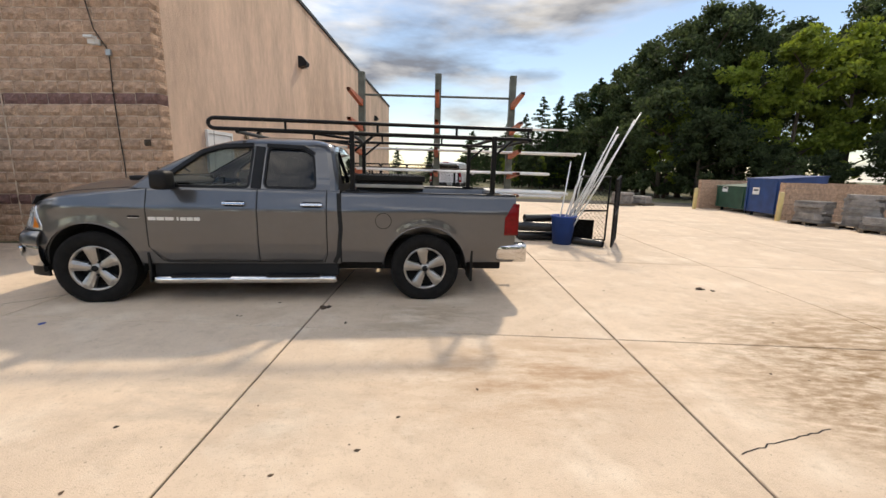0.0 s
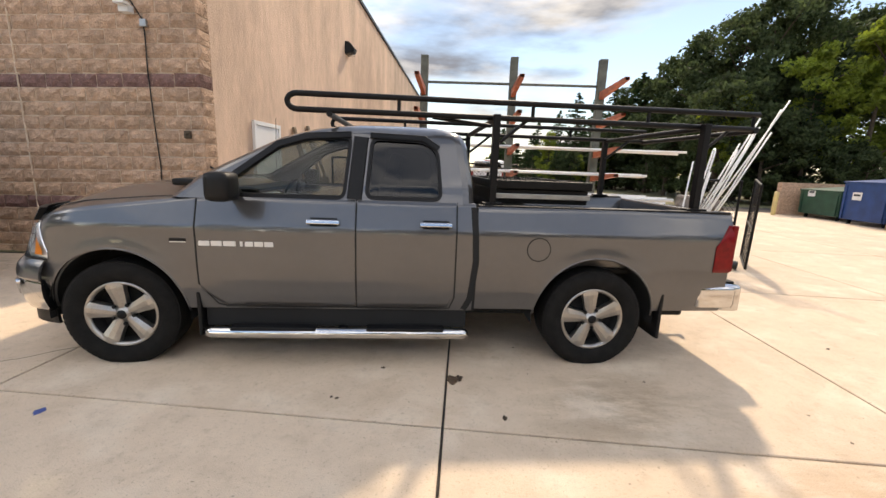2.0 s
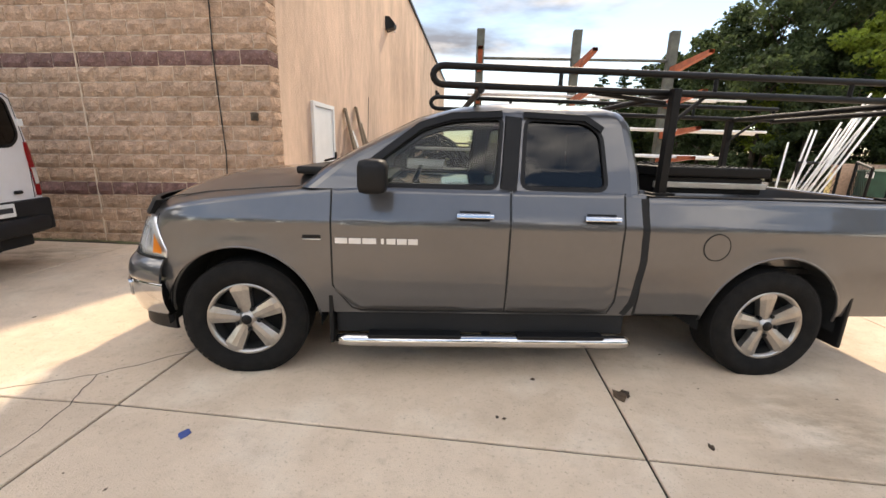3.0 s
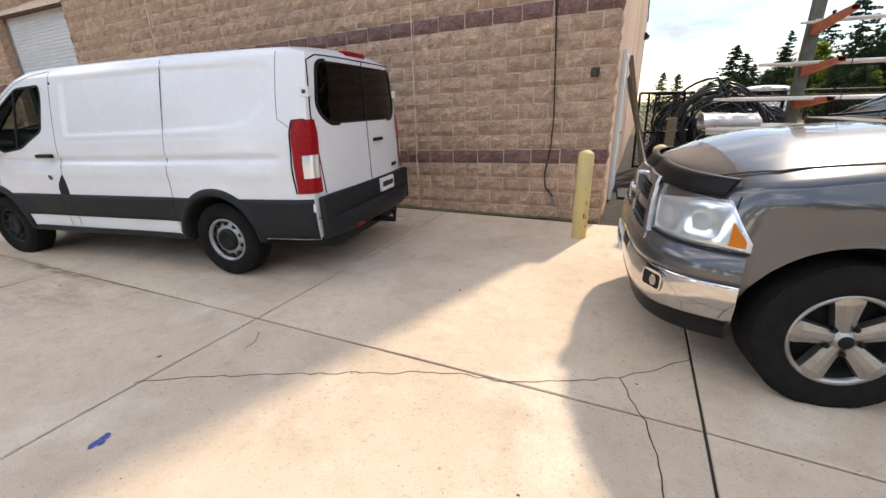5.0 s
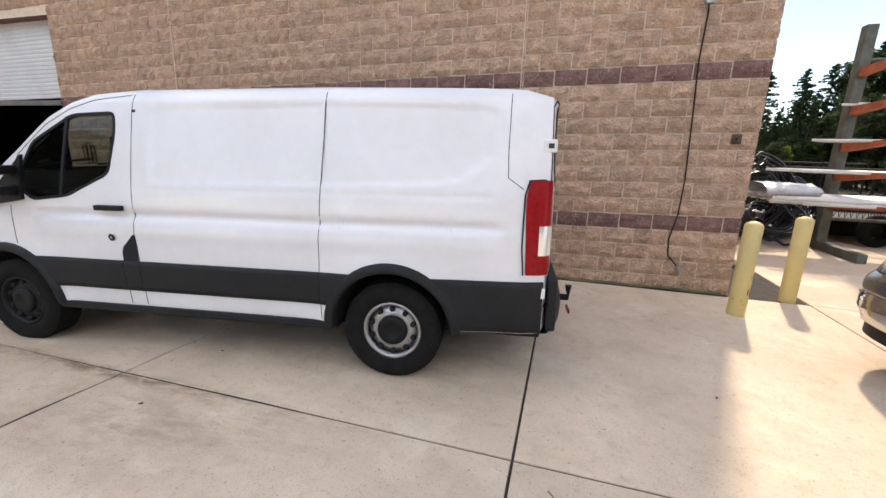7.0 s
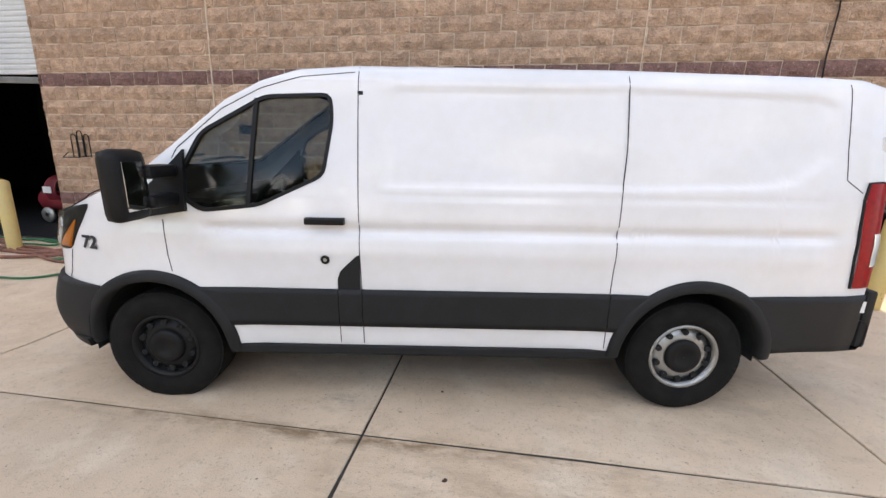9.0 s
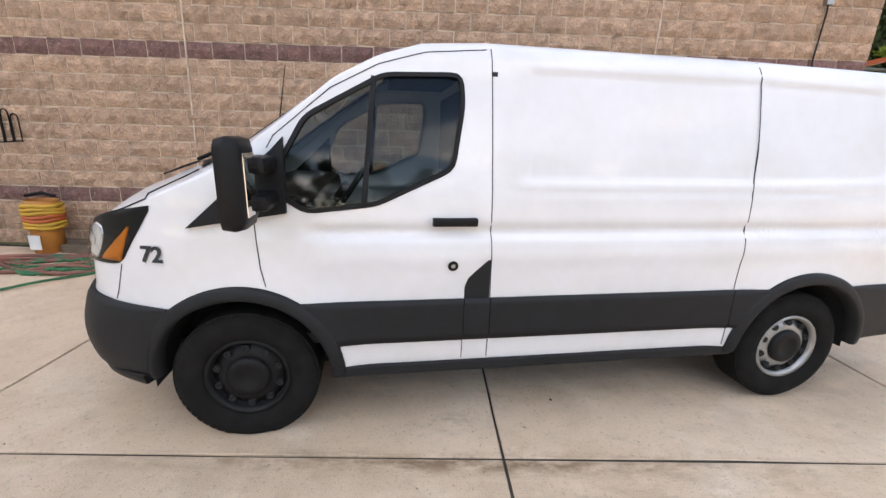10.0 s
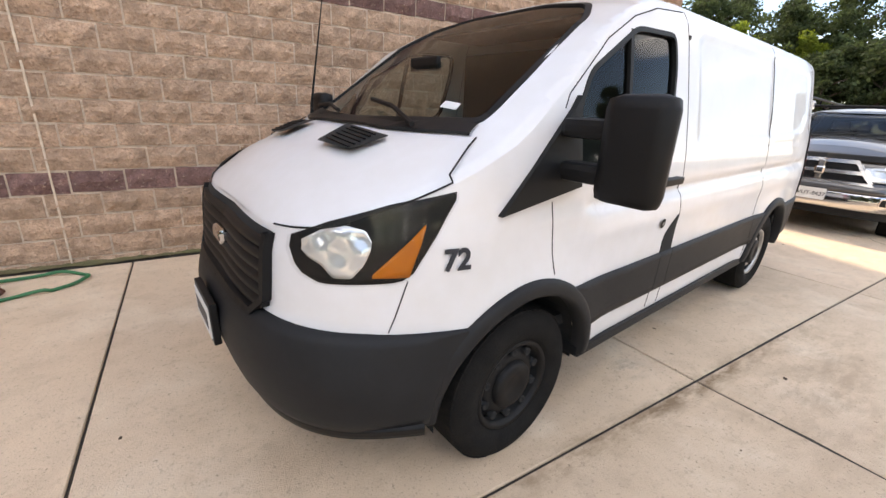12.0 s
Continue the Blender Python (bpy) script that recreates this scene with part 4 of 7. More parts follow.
        put("gap_trim", ribbon(dense([(0.975, 1.25), (0.952, 0.85), (0.985, 0.55), (1.03, 0.46)]), TS.f, 0.052, -0.002, 0.003), M["nearblack"], truck, "near-black strip for the shade in the gap between cab and bed")
        cir = [(0.48 + 0.088 * math.cos(a), 0.952 + 0.088 * math.sin(a)) for a in np.linspace(0, 2 * math.pi, 36, endpoint=False)]
        if s > 0:
            put("fuel_flap", pane(cir, TS.f, 0.003, 3), M["truck"], truck, "", True)
            put("fuel_seam", ribbon(cir, TS.f, 0.008, 0.002, 0.004, True), M["nearblack"], truck)
        # mirror
        mir = B(2.60, 2.76, 1.06, 1.27, 1.265, 1.455, 0.045)
        put("mirror", mir, M["blackplastic"], truck, "black door mirror", True)
        put("mirror_arm", B(2.66, 2.76, 0.90, 1.10, 1.285, 1.335, 0.02), M["blackplastic"], truck)
        # badges, as plain chrome shapes
        if s > 0:
            for k, (xa, w) in enumerate(((2.94, 0.075), (2.855, 0.075), (2.77, 0.085), (2.655, 0.018), (2.62, 0.055), (2.555, 0.06), (2.485, 0.06))):
                put("badge", band_patch(lin(xa - w, xa, 3), lambda x: 0.93, lambda x: 0.965, TS.f, 0.011, 2, 0.01), M["badge"], truck)
            put("badge", band_patch(lin(3.03, 3.14, 3), lambda x: 0.95, lambda x: 0.955, TS.f, 0.007, 2, 0.01), M["badge"], truck)
            put("badge", band_patch(lin(3.03, 3.14, 3), lambda x: 0.957, lambda x: 0.978, TS.f, 0.006, 2, 0.01), M["blackplastic"], truck)
        # running board
        bar = T([(1.0, 1.03, 0.29), (1.03, 1.035, 0.29), (2.88, 1.035, 0.29), (2.94, 1.02, 0.29)], [0.03, 0.042, 0.042, 0.03], 14)
        st = put("running_board", bar, M["chrome"], truck, "chrome running board tube", True)
        for xa, xb in ((1.18, 1.76), (2.13, 2.74)):
            put("step_pad", B(xa, xb, 0.985, 1.075, 0.315, 0.345, 0.012), M["blackplastic"], st, "black rubber step pad")
        for xa in (1.2, 1.95, 2.7):
            put("bracket", B(xa - 0.03, xa + 0.03, 0.6, 1.0, 0.28, 0.32, 0.008), M["black_metal"], st)
        # lamps
        tl = put("tail_lamp", band_patch(lin(-1.064, -0.925, 8), lambda x: 0.80, lambda x: 1.17 - max(0, x + 1.03) * 1.6, TS.f, 0.008, 8, 0.01), M["tailred"], truck, "red tail lamp", True)
        put("tail_lamp_back", B(-1.10, -1.05, 0.80, 0.97, 0.80, 1.17, 0.01), M["tailred"], truck, "red tail lamp")
        us = lin(3.90, 4.74, 18)
        hz0, hz1 = (lambda u: 0.80), (lambda u: min(0.85 + max(0, u - 3.9) * 1.1, 1.045 - max(0, u - 4.2) * 0.12))
        hl = put("headlamp", band_patch(us, hz0, hz1, TS.f, 0.004, 6, 0.01), M["headchrome"], truck, "clear headlamp", True)
        put("lens", band_patch(us, hz0, hz1, TS.f, 0.018, 6, 0.0), M["lens"], hl, "", True)
        for ua, ub, za, zb in ((4.10, 4.38, 0.85, 0.99), (4.44, 4.70, 0.84, 0.98)):
            bowl = rounded([(ua, za), (ub, za), (ub, zb), (ua, zb)], 0.08)
            put("reflector_bowl", pane(bowl, lambda u, z, off, ua=ua, ub=ub, za=za, zb=zb: TS.f(u, z, 0.012 - 0.02 * math.exp(-((u - (ua + ub) / 2) / 0.08) ** 2 - ((z - (za + zb) / 2) / 0.05) ** 2)), 0, 6), M["headchrome"], hl, "bright reflector bowl", True)
        put("lamp_seal", ribbon(dense([(u, hz0(u)) for u in us], 0.05), TS.f, 0.012, 0.0, 0.018), M["nearblack"], hl)
        put("side_marker", band_patch(lin(3.93, 4.03, 5), lambda u: 0.83, lambda u: 0.86 + (u - 3.93) * 0.9, TS.f, 0.019, 3, 0.0), M["amber"], hl, "amber side marker")
    # front: bumper, grille, plate
    us = lin(3.915, TS.end, 34)
    bum = band_patch(us, lambda u: 0.41 + 0.02 * max(0, 4.3 - u), lambda u: 0.645, lambda u, z, off: TS.f(u, z, off + 0.02 * math.sin(max(0, min(1, (z - 0.40) / 0.25)) * math.pi)), 0.042, 10, 0.01)
    part("front_bumper", mirror_y(bum), M["chrome"], truck, "chrome front bumper", True)
    part("air_dam", mirror_y(band_patch(us, lambda u: 0.30, lambda u: 0.415, TS.f, 0.012, 4, 0.01)), M["blackplastic"], truck, "black air dam")
    part("bumper_cap", mirror_y(band_patch(us, lambda u: 0.648, lambda u: 0.80, lambda u, z, off: TS.f(u, z, off + 0.055 * math.cos(max(0, min(1, (z - 0.648) / 0.152)) * math.pi / 2) ** 0.7), 0.006, 8, 0.01)), M["truck"], truck, "", True)
    for s in (1, -1):
        fog = rounded([(4.42, 0.50), (4.62, 0.50), (4.62, 0.605), (4.42, 0.605)], 0.03)
        fg = lambda u, z, off, s=s: Matrix.Scale(s, 4, (0, 1, 0)) @ TS.f(u, z, off)
        pocket = part("fog_lamp", pane(fog, fg, 0.064, 4), M["nearblack"], truck, "fog lamp in a dark pocket")
        part("pocket_rim", ribbon(fog, fg, 0.018, 0.055, 0.072, True), M["chrome"], pocket, "chrome rim")
        lamp_o = [(4.50 + 0.035 * math.cos(a), 0.552 + 0.035 * math.sin(a)) for a in np.linspace(0, 2 * math.pi, 18, endpoint=False)]
        part("fog_lens", pane(lamp_o, fg, 0.070, 3), M["grillebar"], pocket, "round clear fog lens", True)
    gus = lin(4.75, TS.end, 14)
    gr = part("grille", mirror_y(band_patch(gus, lambda u: 0.76, lambda u: 1.06, TS.f, 0.01, 6, 0.01)), M["nearblack"], truck, "black grille with chrome cross bars")
    for z in lin(0.80, 1.02, 9):
        part("slat", mirror_y(band_patch(gus, lambda u: z - 0.006, lambda u: z + 0.006, TS.f, 0.022, 1, 0.01)), M["plastic"], gr)
    part("cross_bar", mirror_y(band_patch(gus, lambda u: 0.885, lambda u: 0.935, TS.f, 0.045, 3, 0.01)), M["grillebar"], gr, "grey cross bar")
    for z0, z1 in ((0.745, 0.785), (1.03, 1.08)):
        part("grille_surround", mirror_y(band_patch(gus, lambda u: z0, lambda u: z1, TS.f, 0.045, 3, 0.01)), M["grillebar"], gr, "grey chrome surround")
    pair("grille_surround", band_patch(lin(4.73, 4.79, 3), lambda u: 0.785, lambda u: 1.03, TS.f, 0.047, 3, 0.01), M["grillebar"], gr, "grey chrome surround")
    part("cross_bar", B(4.36, 4.445, -0.04, 0.04, 0.76, 1.06, 0.015), M["grillebar"], gr, "grey cross bar")
    part("emblem", B(4.44, 4.465, -0.06, 0.06, 0.86, 0.97, 0.025), M["chrome"], gr, "chrome emblem")
    part("bug_deflector", mirror_y(band_patch(lin(4.15, TS.end, 24), lambda u: 1.06, lambda u: 1.15, lambda u, z, off: TS.f(u, 1.05, off) + Vector((-(z - 1.05) * 0.6, 0, z - 1.05)), 0.03, 4, 0.01)), M["blackplastic"], truck, "black hood deflector", True)
    plate = part("number_plate", B(4.49, 4.50, -0.16, 0.16, 0.50, 0.66, 0.004), M["paper"], truck, "white number plate")
    lettering("plate_number", "VUT-8427", 0.075, M["ink"], plate, pose(4.503, 0, 0.575, 90, 0, 90), 0.001)
    part("rear_bumper", mirror_y(B(-1.22, -1.06, 0.0, 0.97, 0.47, 0.69, 0.03)), M["chrome"], truck, "chrome rear bumper", True)
    pair("bumper_corner", B(-1.16, -0.84, 0.92, 0.985, 0.50, 0.685, 0.03), M["chrome"], truck, "chrome rear bumper corner", True)
    part("step_top", B(-1.2, -1.07, -0.9, 0.9, 0.69, 0.705, 0.005), M["blackplastic"], truck)
    part("tow_ball", T([(-1.2, 0, 0.44), (-1.36, 0, 0.44), (-1.36, 0, 0.52)], 0.025, 8), M["black_metal"], truck)
    hood = [(4.28, 0.62), (3.9, 0.80), (3.4, 0.83), (3.12, 0.85), (3.02, 0.9)]
    for s in (1, -1):
        part("hood_seam", ribbon(dense(hood, 0.06), lambda x, y, off, s=s: TS.top(x, s * y, off), 0.012, -0.001, 0.003), M["nearblack"], truck)
    part("antenna", T([(3.0, -0.86, 1.27), (2.98, -0.87, 2.0)], 0.003, 5), M["black_metal"], truck)


build_truck()


# ---- ladder rack and tool box in the truck's bed ----
def build_rack():
    rack = thing("ladder_rack", "black steel ladder rack over the truck's bed and cab", "ladder rack", truck.matrix_basis.copy())
    tb = 0.021
    for s in (1, -1):
        y = s * 0.80
        arc = [(2.28 + 0.07 * math.sin(a), y, 1.965 + 0.055 * math.cos(a)) for a in np.linspace(math.pi, 0, 9)]
        part("side_rail", T([(-1.24, y, 1.91)] + arc + [(-1.24, y, 2.02)], tb, 10), M["black_metal"], rack, "", True)
        for x in (1.55, 0.55, -0.35, -1.2):
            part("spacer", T([(x, y, 1.91), (x, y, 2.02)], 0.014, 8), M["black_metal"], rack)
        for x in (0.83, -0.79):
            part("post", B(x - 0.026, x + 0.026, y - 0.03 + s * 0.045, y + 0.03 + s * 0.045, 1.262, 1.93, 0.006), M["black_metal"], rack)
            part("foot", B(x - 0.08, x + 0.08, s * 0.845 - 0.045, s * 0.845 + 0.045, 1.268, 1.285, 0.004), M["black_metal"], rack)
            part("brace", T([(x - 0.0, y, 1.7), (x - 0.24, y * 0.97, 1.9)], 0.014, 8), M["black_metal"], rack)
    for x, z in ((0.83, 1.90), (-0.79, 1.90), (2.05, 1.885), (-1.22, 1.90)):
        part("cross_bar", T([(x, -0.82, z), (x, 0.82, z)], 0.022, 10), M["black_metal"], rack)
    for s in (1, -1):
        part("front_brace", T([(0.86, s * 0.8, 1.85), (1.3, s * 0.75, 1.9)], 0.014, 8), M["black_metal"], rack)
    box_ = thing("tool_box", "black diamond-plate tool box across the truck's bed", "tool box", truck.matrix_basis.copy())
    part("body", B(0.02, 0.80, -0.70, 0.70, 1.27, 1.385, 0.01), M["black_metal"], box_)
    lid = part("lid", B(0.0, 0.82, -0.74, 0.74, 1.388, 1.455, 0.012), M["black_metal"], box_)
    tread = bmesh.new()
    for i in range(20):
        for j in range(30):
            box(tread, -0.013, 0.013, -0.004, 0.004, 0, 0.003, 0, pose(0.03 + i * 0.04, -0.72 + j * 0.05, 1.455, 0, 0, 45 if (i + j) % 2 else -45))
    tagged(part("tread", tread, M["black_metal"], box_), kind="stuff")
    part("trim", B(0.01, 0.81, 0.705, 0.73, 1.31, 1.35, 0.004), M["steel"], box_, "bare metal edge strip")


build_rack()


# ---- the van ----
van = thing("cargo_van", "white cargo van with dark grey lower cladding", "van", pose(-8.317, 5.309, -0.022, 0, 1.2, 187.3))
VB, RX = 3.2016, -1.03
PANELS = (([(0.475, 1.365), (1.80, 1.355), (1.825, 1.40), (1.815, 1.86), (1.77, 1.905), (0.475, 1.915)], 0.013),
          ([(-0.30, 1.385), (0.475, 1.365), (0.475, 1.915), (-0.62, 1.89), (-0.69, 1.84), (-0.66, 1.55), (-0.46, 1.41)], 0.013))
VS = Skin(3.2, 0.90, 1.0, 0.75, 0.55,
          ((0.34, 0.965), (0.42, 0.985), (0.55, 0.995), (0.78, 1.0), (0.95, 1.0), (1.08, 0.995), (1.14, 0.985), (1.3, 0.97), (1.5, 0.935), (1.7, 0.895), (1.86, 0.86), (1.94, 0.838), (2.0, 0.80), (2.04, 0.74)),
          ((-1.03, 0.935), (-0.9, 0.968), (-0.6, 0.99), (-0.2, 1.0), (2.4, 1.0), (2.8, 0.995), (3.2, 0.98), (9, 0.975)),
          ((-1.03, 1.935), (-0.85, 1.985), (-0.6, 1.995), (0.5, 2.02), (2.0, 2.025), (2.32, 1.995), (2.52, 1.93), (2.72, 1.825), (3.03, 1.57), (3.25, 1.40), (3.5, 1.30), (3.8, 1.19), (3.95, 1.12), (4.1, 1.08)),
          ((-1.03, 1.985), (-0.95, 2.02), (-0.75, 2.05), (0.5, 2.09), (2.0, 2.095), (2.3, 2.065), (2.5, 2.0), (2.9, 1.78), (3.3, 1.515), (3.44, 1.43), (3.6, 1.385), (3.85, 1.285), (4.0, 1.18), (4.1, 1.085)),
          ((0.3, 0.07), (0.42, 0.02), (0.6, 0.0), (0.74, 0.0), (0.80, 0.03), (1.0, 0.06), (1.1, 0.10), (1.2, 0.13), (1.4, 0.2)), ((0.0, 0.37, 0.43), (VB, 0.37, 0.43)), 0.022,
          ((1.115, -0.026, 0.030, -0.78, 2.9), (0.99, 0.008, 0.05, -0.75, 2.9), (1.315, -0.006, 0.016, -0.72, 1.9)), 0.13, PANELS)


def build_van():
    def low(x):
        return 0.40
    body = VS.shell(RX, VS.end, 0.035, low, 84, 16)
    mirror_y(body)
    fwin = rounded([(2.985, 1.42), (2.98, 1.29), (2.87, 1.213), (2.54, 1.25), (2.17, 1.42), (2.12, 1.72), (2.13, 1.86), (2.50, 1.845), (2.86, 1.645)][::-1], 0.05, 3)
    for s in (1, -1):
        cut_window(body, fwin, (0, 2), lambda c, s=s: c.y * s > 0.55)
    wind = rounded([(3.30, -0.74), (3.42, -0.40), (3.46, 0.0), (3.42, 0.40), (3.30, 0.74), (2.66, 0.70), (2.50, 0.60), (2.42, 0.30), (2.42, -0.30), (2.50, -0.60), (2.66, -0.70)], 0.05, 3)
    cut_window(body, wind, (0, 1), lambda c: c.z > 1.35 and c.x > 2.2)
    bo = part("body", body, M["van"], van, "", True)
    # rear face, rounded at its edges
    rear = bmesh.new()
    rows = []
    for z in lin(0.42, 1.93, 34):
        w = VS.side(RX, z).y
        rows.append([Vector((RX - 0.075 * (1 - (y / w) ** 4) + 0.0 * z, y, z)) for y in [w * math.sin(math.pi / 2 * k / 14) for k in range(-14, 15)]])
    ytop = [p.y for p in rows[-1]]
    for k in (0.4, 0.75, 1.0):
        rows.append([Vector((RX - 0.075 * (1 - (y / ytop[-1]) ** 4) * (1 - k), y, 1.93 + k * (VS.top(RX, y).z - 1.93))) for y in ytop])
    sheet(rear, rows)
    placed(rear)
    rw = rounded([(-0.70, 1.885), (0.70, 1.885), (0.775, 1.50), (0.64, 1.375), (-0.64, 1.375), (-0.775, 1.50)], 0.08)
    cut_window(rear, rw, (1, 2), lambda c: True)
    part("rear_panel", rear, M["van"], van, "", True)

    def rf(y, z, off=0.0):
        w = VS.side(RX, z).y
        return Vector((RX - 0.075 * (1 - min(1, abs(y) / w) ** 4) - off, y, z))
    part("rear_window", pane(rw, rf, -0.004), M["tint"], van, "dark tinted rear glass", True)
    part("window_seal", ribbon(rw, rf, 0.035, -0.01, 0.005, True), M["blackplastic"], van)
    part("door_gap", ribbon(dense([(0.0, 1.925), (0.0, 0.80)], 0.05), rf, 0.012, -0.002, 0.003), M["nearblack"], van)
    part("door_gap", ribbon(dense([(0.80, 0.80), (0.845, 1.45), (0.79, 1.88), (0.7, 1.925), (-0.7, 1.925), (-0.79, 1.88), (-0.845, 1.45), (-0.80, 0.80)], 0.05), rf, 0.012, -0.002, 0.003), M["nearblack"], van)
    part("rear_handle", B(-1.15, -1.105, -0.27, -0.10, 1.17, 1.205, 0.012), M["blackplastic"], van, "black rear door handle")
    part("brake_lamp", B(-1.06, -0.98, -0.19, 0.19, 1.955, 2.01, 0.015), M["red"], van, "red high brake lamp")
    part("emblem", B(-1.125, -1.1, -0.62, -0.52, 0.86, 0.90, 0.015), M["blackplastic"], van)
    part("rear_cladding", B(-1.125, -1.06, -0.93, 0.93, 0.42, 0.79, 0.02), M["plastic"], van, "dark grey lower rear panel")
    bump = bmesh.new()
    sheet(bump, [[Vector((RX - 0.01 - d * 0.6 - 0.10 * (1 - abs(y) ** 4), y * 0.935, z)) for y in lin(-1, 1, 20)] for d, z in ((-0.05, 0.60), (0.05, 0.60), (0.10, 0.575), (0.11, 0.53), (0.10, 0.45), (0.05, 0.41), (-0.1, 0.40))])
    part("rear_bumper", placed(bump), M["plastic"], van, "dark grey rear step bumper", True)
    pl = part("number_plate", B(-1.15, -1.122, -0.45, -0.13, 0.63, 0.77, 0.004), M["paper"], van, "white number plate")
    part("plate_mark", B(-1.153, -1.15, -0.42, -0.16, 0.675, 0.73), M["ink"], pl, "dark plate characters")
    part("tow_hitch", T([(-1.01, 0, 0.36), (-1.33, 0, 0.36), (-1.33, 0, 0.43), (-1.33, 0, 0.47)], [0.03, 0.03, 0.022, 0.03], 10), M["black_metal"], van, "rusty tow hitch")
    part("reflector", B(-1.255, -1.24, 0.52, 0.64, 0.45, 0.48, 0.004), M["red"], van, "red reflector")
    part("windscreen", pane(wind, VS.top, -0.008, 12), M["shadeglass"], van, "", True)
    part("windscreen_seal", ribbon(wind, VS.top, 0.035, -0.012, 0.004, True), M["blackplastic"], van)
    # added bulkhead, floor and headliner in near-black stand for the unlit inside
    part("bulkhead", B(1.95, 1.98, -0.86, 0.86, 0.45, 1.88), M["dark"], van, "near-black bulkhead added to keep the van's inside dark")
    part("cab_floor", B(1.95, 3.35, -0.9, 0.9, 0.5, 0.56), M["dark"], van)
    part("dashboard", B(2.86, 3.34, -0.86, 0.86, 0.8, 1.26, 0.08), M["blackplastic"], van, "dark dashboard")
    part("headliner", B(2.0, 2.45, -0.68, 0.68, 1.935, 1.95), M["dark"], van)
    steering(van, 2.72, 0.42, 1.22, -35)
    for y in (0.42, -0.42):
        seat_set(van, 2.32, y, 0.80, M["seat"])
    part("chassis", B(-1.05, 3.9, -0.7, 0.7, 0.26, 0.46, 0.03), M["nearblack"], van, "dark underbody")
    part("cab_mirror", B(3.0, 3.03, -0.12, 0.12, 1.66, 1.73, 0.012), M["blackplastic"], van, "inside mirror")
    for xc in (0.0, VB):
        liner = bmesh.new()
        sheet(liner, [[(xc + 0.432 * math.cos(a), y, 0.37 + 0.432 * math.sin(a)) for a in np.linspace(-0.1, math.pi + 0.1, 25)] for y in (0.55, 0.955)])
        sheet(liner, [[(xc + 0.43 * math.cos(a), 0.56, 0.37 + 0.43 * math.sin(a)) for a in np.linspace(0, math.pi, 13)], [(xc, 0.56, 0.33)] * 13])
        pair("wheel_liner", liner, M["nearblack"], van, "dark wheel-arch liner")
    for s in (1, -1):
        wheel(van, 0.0, s * 0.87, 0.355, 0.355, 0.235, 0.215, s, "steel")
        wheel(van, VB, s * 0.865, 0.355, 0.355, 0.235, 0.215, s, "black")
        q = Matrix.Scale(s, 4, (0, 1, 0))

        def put(nm, bm, mt, parent, label="", smooth=False):
            if s < 0:
                bmesh.ops.transform(bm, matrix=q, verts=bm.verts)
                bmesh.ops.reverse_faces(bm, faces=bm.faces)
            return part(nm, bm, mt, parent, label, smooth)
        f = VS.f
        g = lambda x, z, off=0.0: f(x, z, off)
        w = put("door_window", pane(fwin, g, -0.014), M["glass"], van, "clear side glass", True)
        put("window_seal", ribbon(fwin, g, 0.024, -0.02, 0.004, True), M["blackplastic"], w)
        put("window_post", ribbon(dense([(2.60, 1.235), (2.545, 1.835)]), g, 0.028, -0.012, 0.002), M["blackplastic"], w)
        # cladding
        for a, b in ((2.102, 2.93), (1.962, 2.098), (0.513, 1.958), (0.27, 0.509)):
            put("cladding", band_patch(lin(a, b, 14), lambda x: max(0.535, arch_z(x, 0, 0.37, 0.445), arch_z(x, VB, 0.37, 0.445)), lambda x: 0.768, f, 0.014, 6, 0.01), M["plastic"], van, "dark grey side cladding", True)
        put("cladding", band_patch(lin(RX + 0.005, -0.27, 18), lambda x: max(0.41, arch_z(x, 0, 0.37, 0.445)), lambda x: 0.77, f, 0.014, 8, 0.01), M["plastic"], van, "dark grey rear corner cladding", True)
        put("sill", B(0.43, 2.78, 0.90, 1.0, 0.345, 0.405, 0.012), M["plastic"], van, "dark grey sill")
        for xc in (0.0, VB):
            ring = bmesh.new()
            rws = []
            for a in np.linspace(0.0, math.pi, 40):
                row = []
                for r, off in ((0.425, -0.05), (0.425, 0.018), (0.44, 0.026), (0.475, 0.02), (0.492, 0.012), (0.494, -0.01)):
                    x, z = xc + r * math.cos(a), 0.37 + r * math.sin(a)
                    row.append(f(x if x < 3.2 else 3.2 + nose_u(x), z, off))
                rws.append(row)
            sheet(ring, rws)
            put("arch_trim", placed(ring), M["plastic"], van, "dark grey wheel-arch trim", True)
        # door and panel seams
        for pts in ([(1.978, 2.015), (1.972, 1.2), (1.962, 0.77)], [(3.10, 1.16), (3.085, 0.95), (3.065, 0.86)], [(1.96, 0.42), (1.96, 0.768)], [(2.10, 0.42), (2.10, 0.768)], [(0.511, 0.42), (0.511, 0.768)],
                    [(0.468, 2.01), (0.472, 1.62), (0.488, 1.36), (0.495, 1.2), (0.503, 1.0), (0.511, 0.77)],
                    [(2.0, 1.985), (2.30, 1.955), (2.52, 1.89), (2.74, 1.775), (3.0, 1.555), (3.03, 1.5)],
                    [(-0.772, 1.96), (-0.765, 1.60), (-0.77, 1.44), (-0.87, 1.37)]):
            put("seam", ribbon(dense(pts, 0.03), f, 0.0055, -0.002, 0.0015), M["nearblack"], van)
        # handle, lock, patch, number
        put("handle", band_patch(lin(2.05, 2.27, 10), lambda x: 1.15, lambda x: 1.187, f, 0.04, 4, 0.01), M["blackplastic"], van, "black door handle", True)
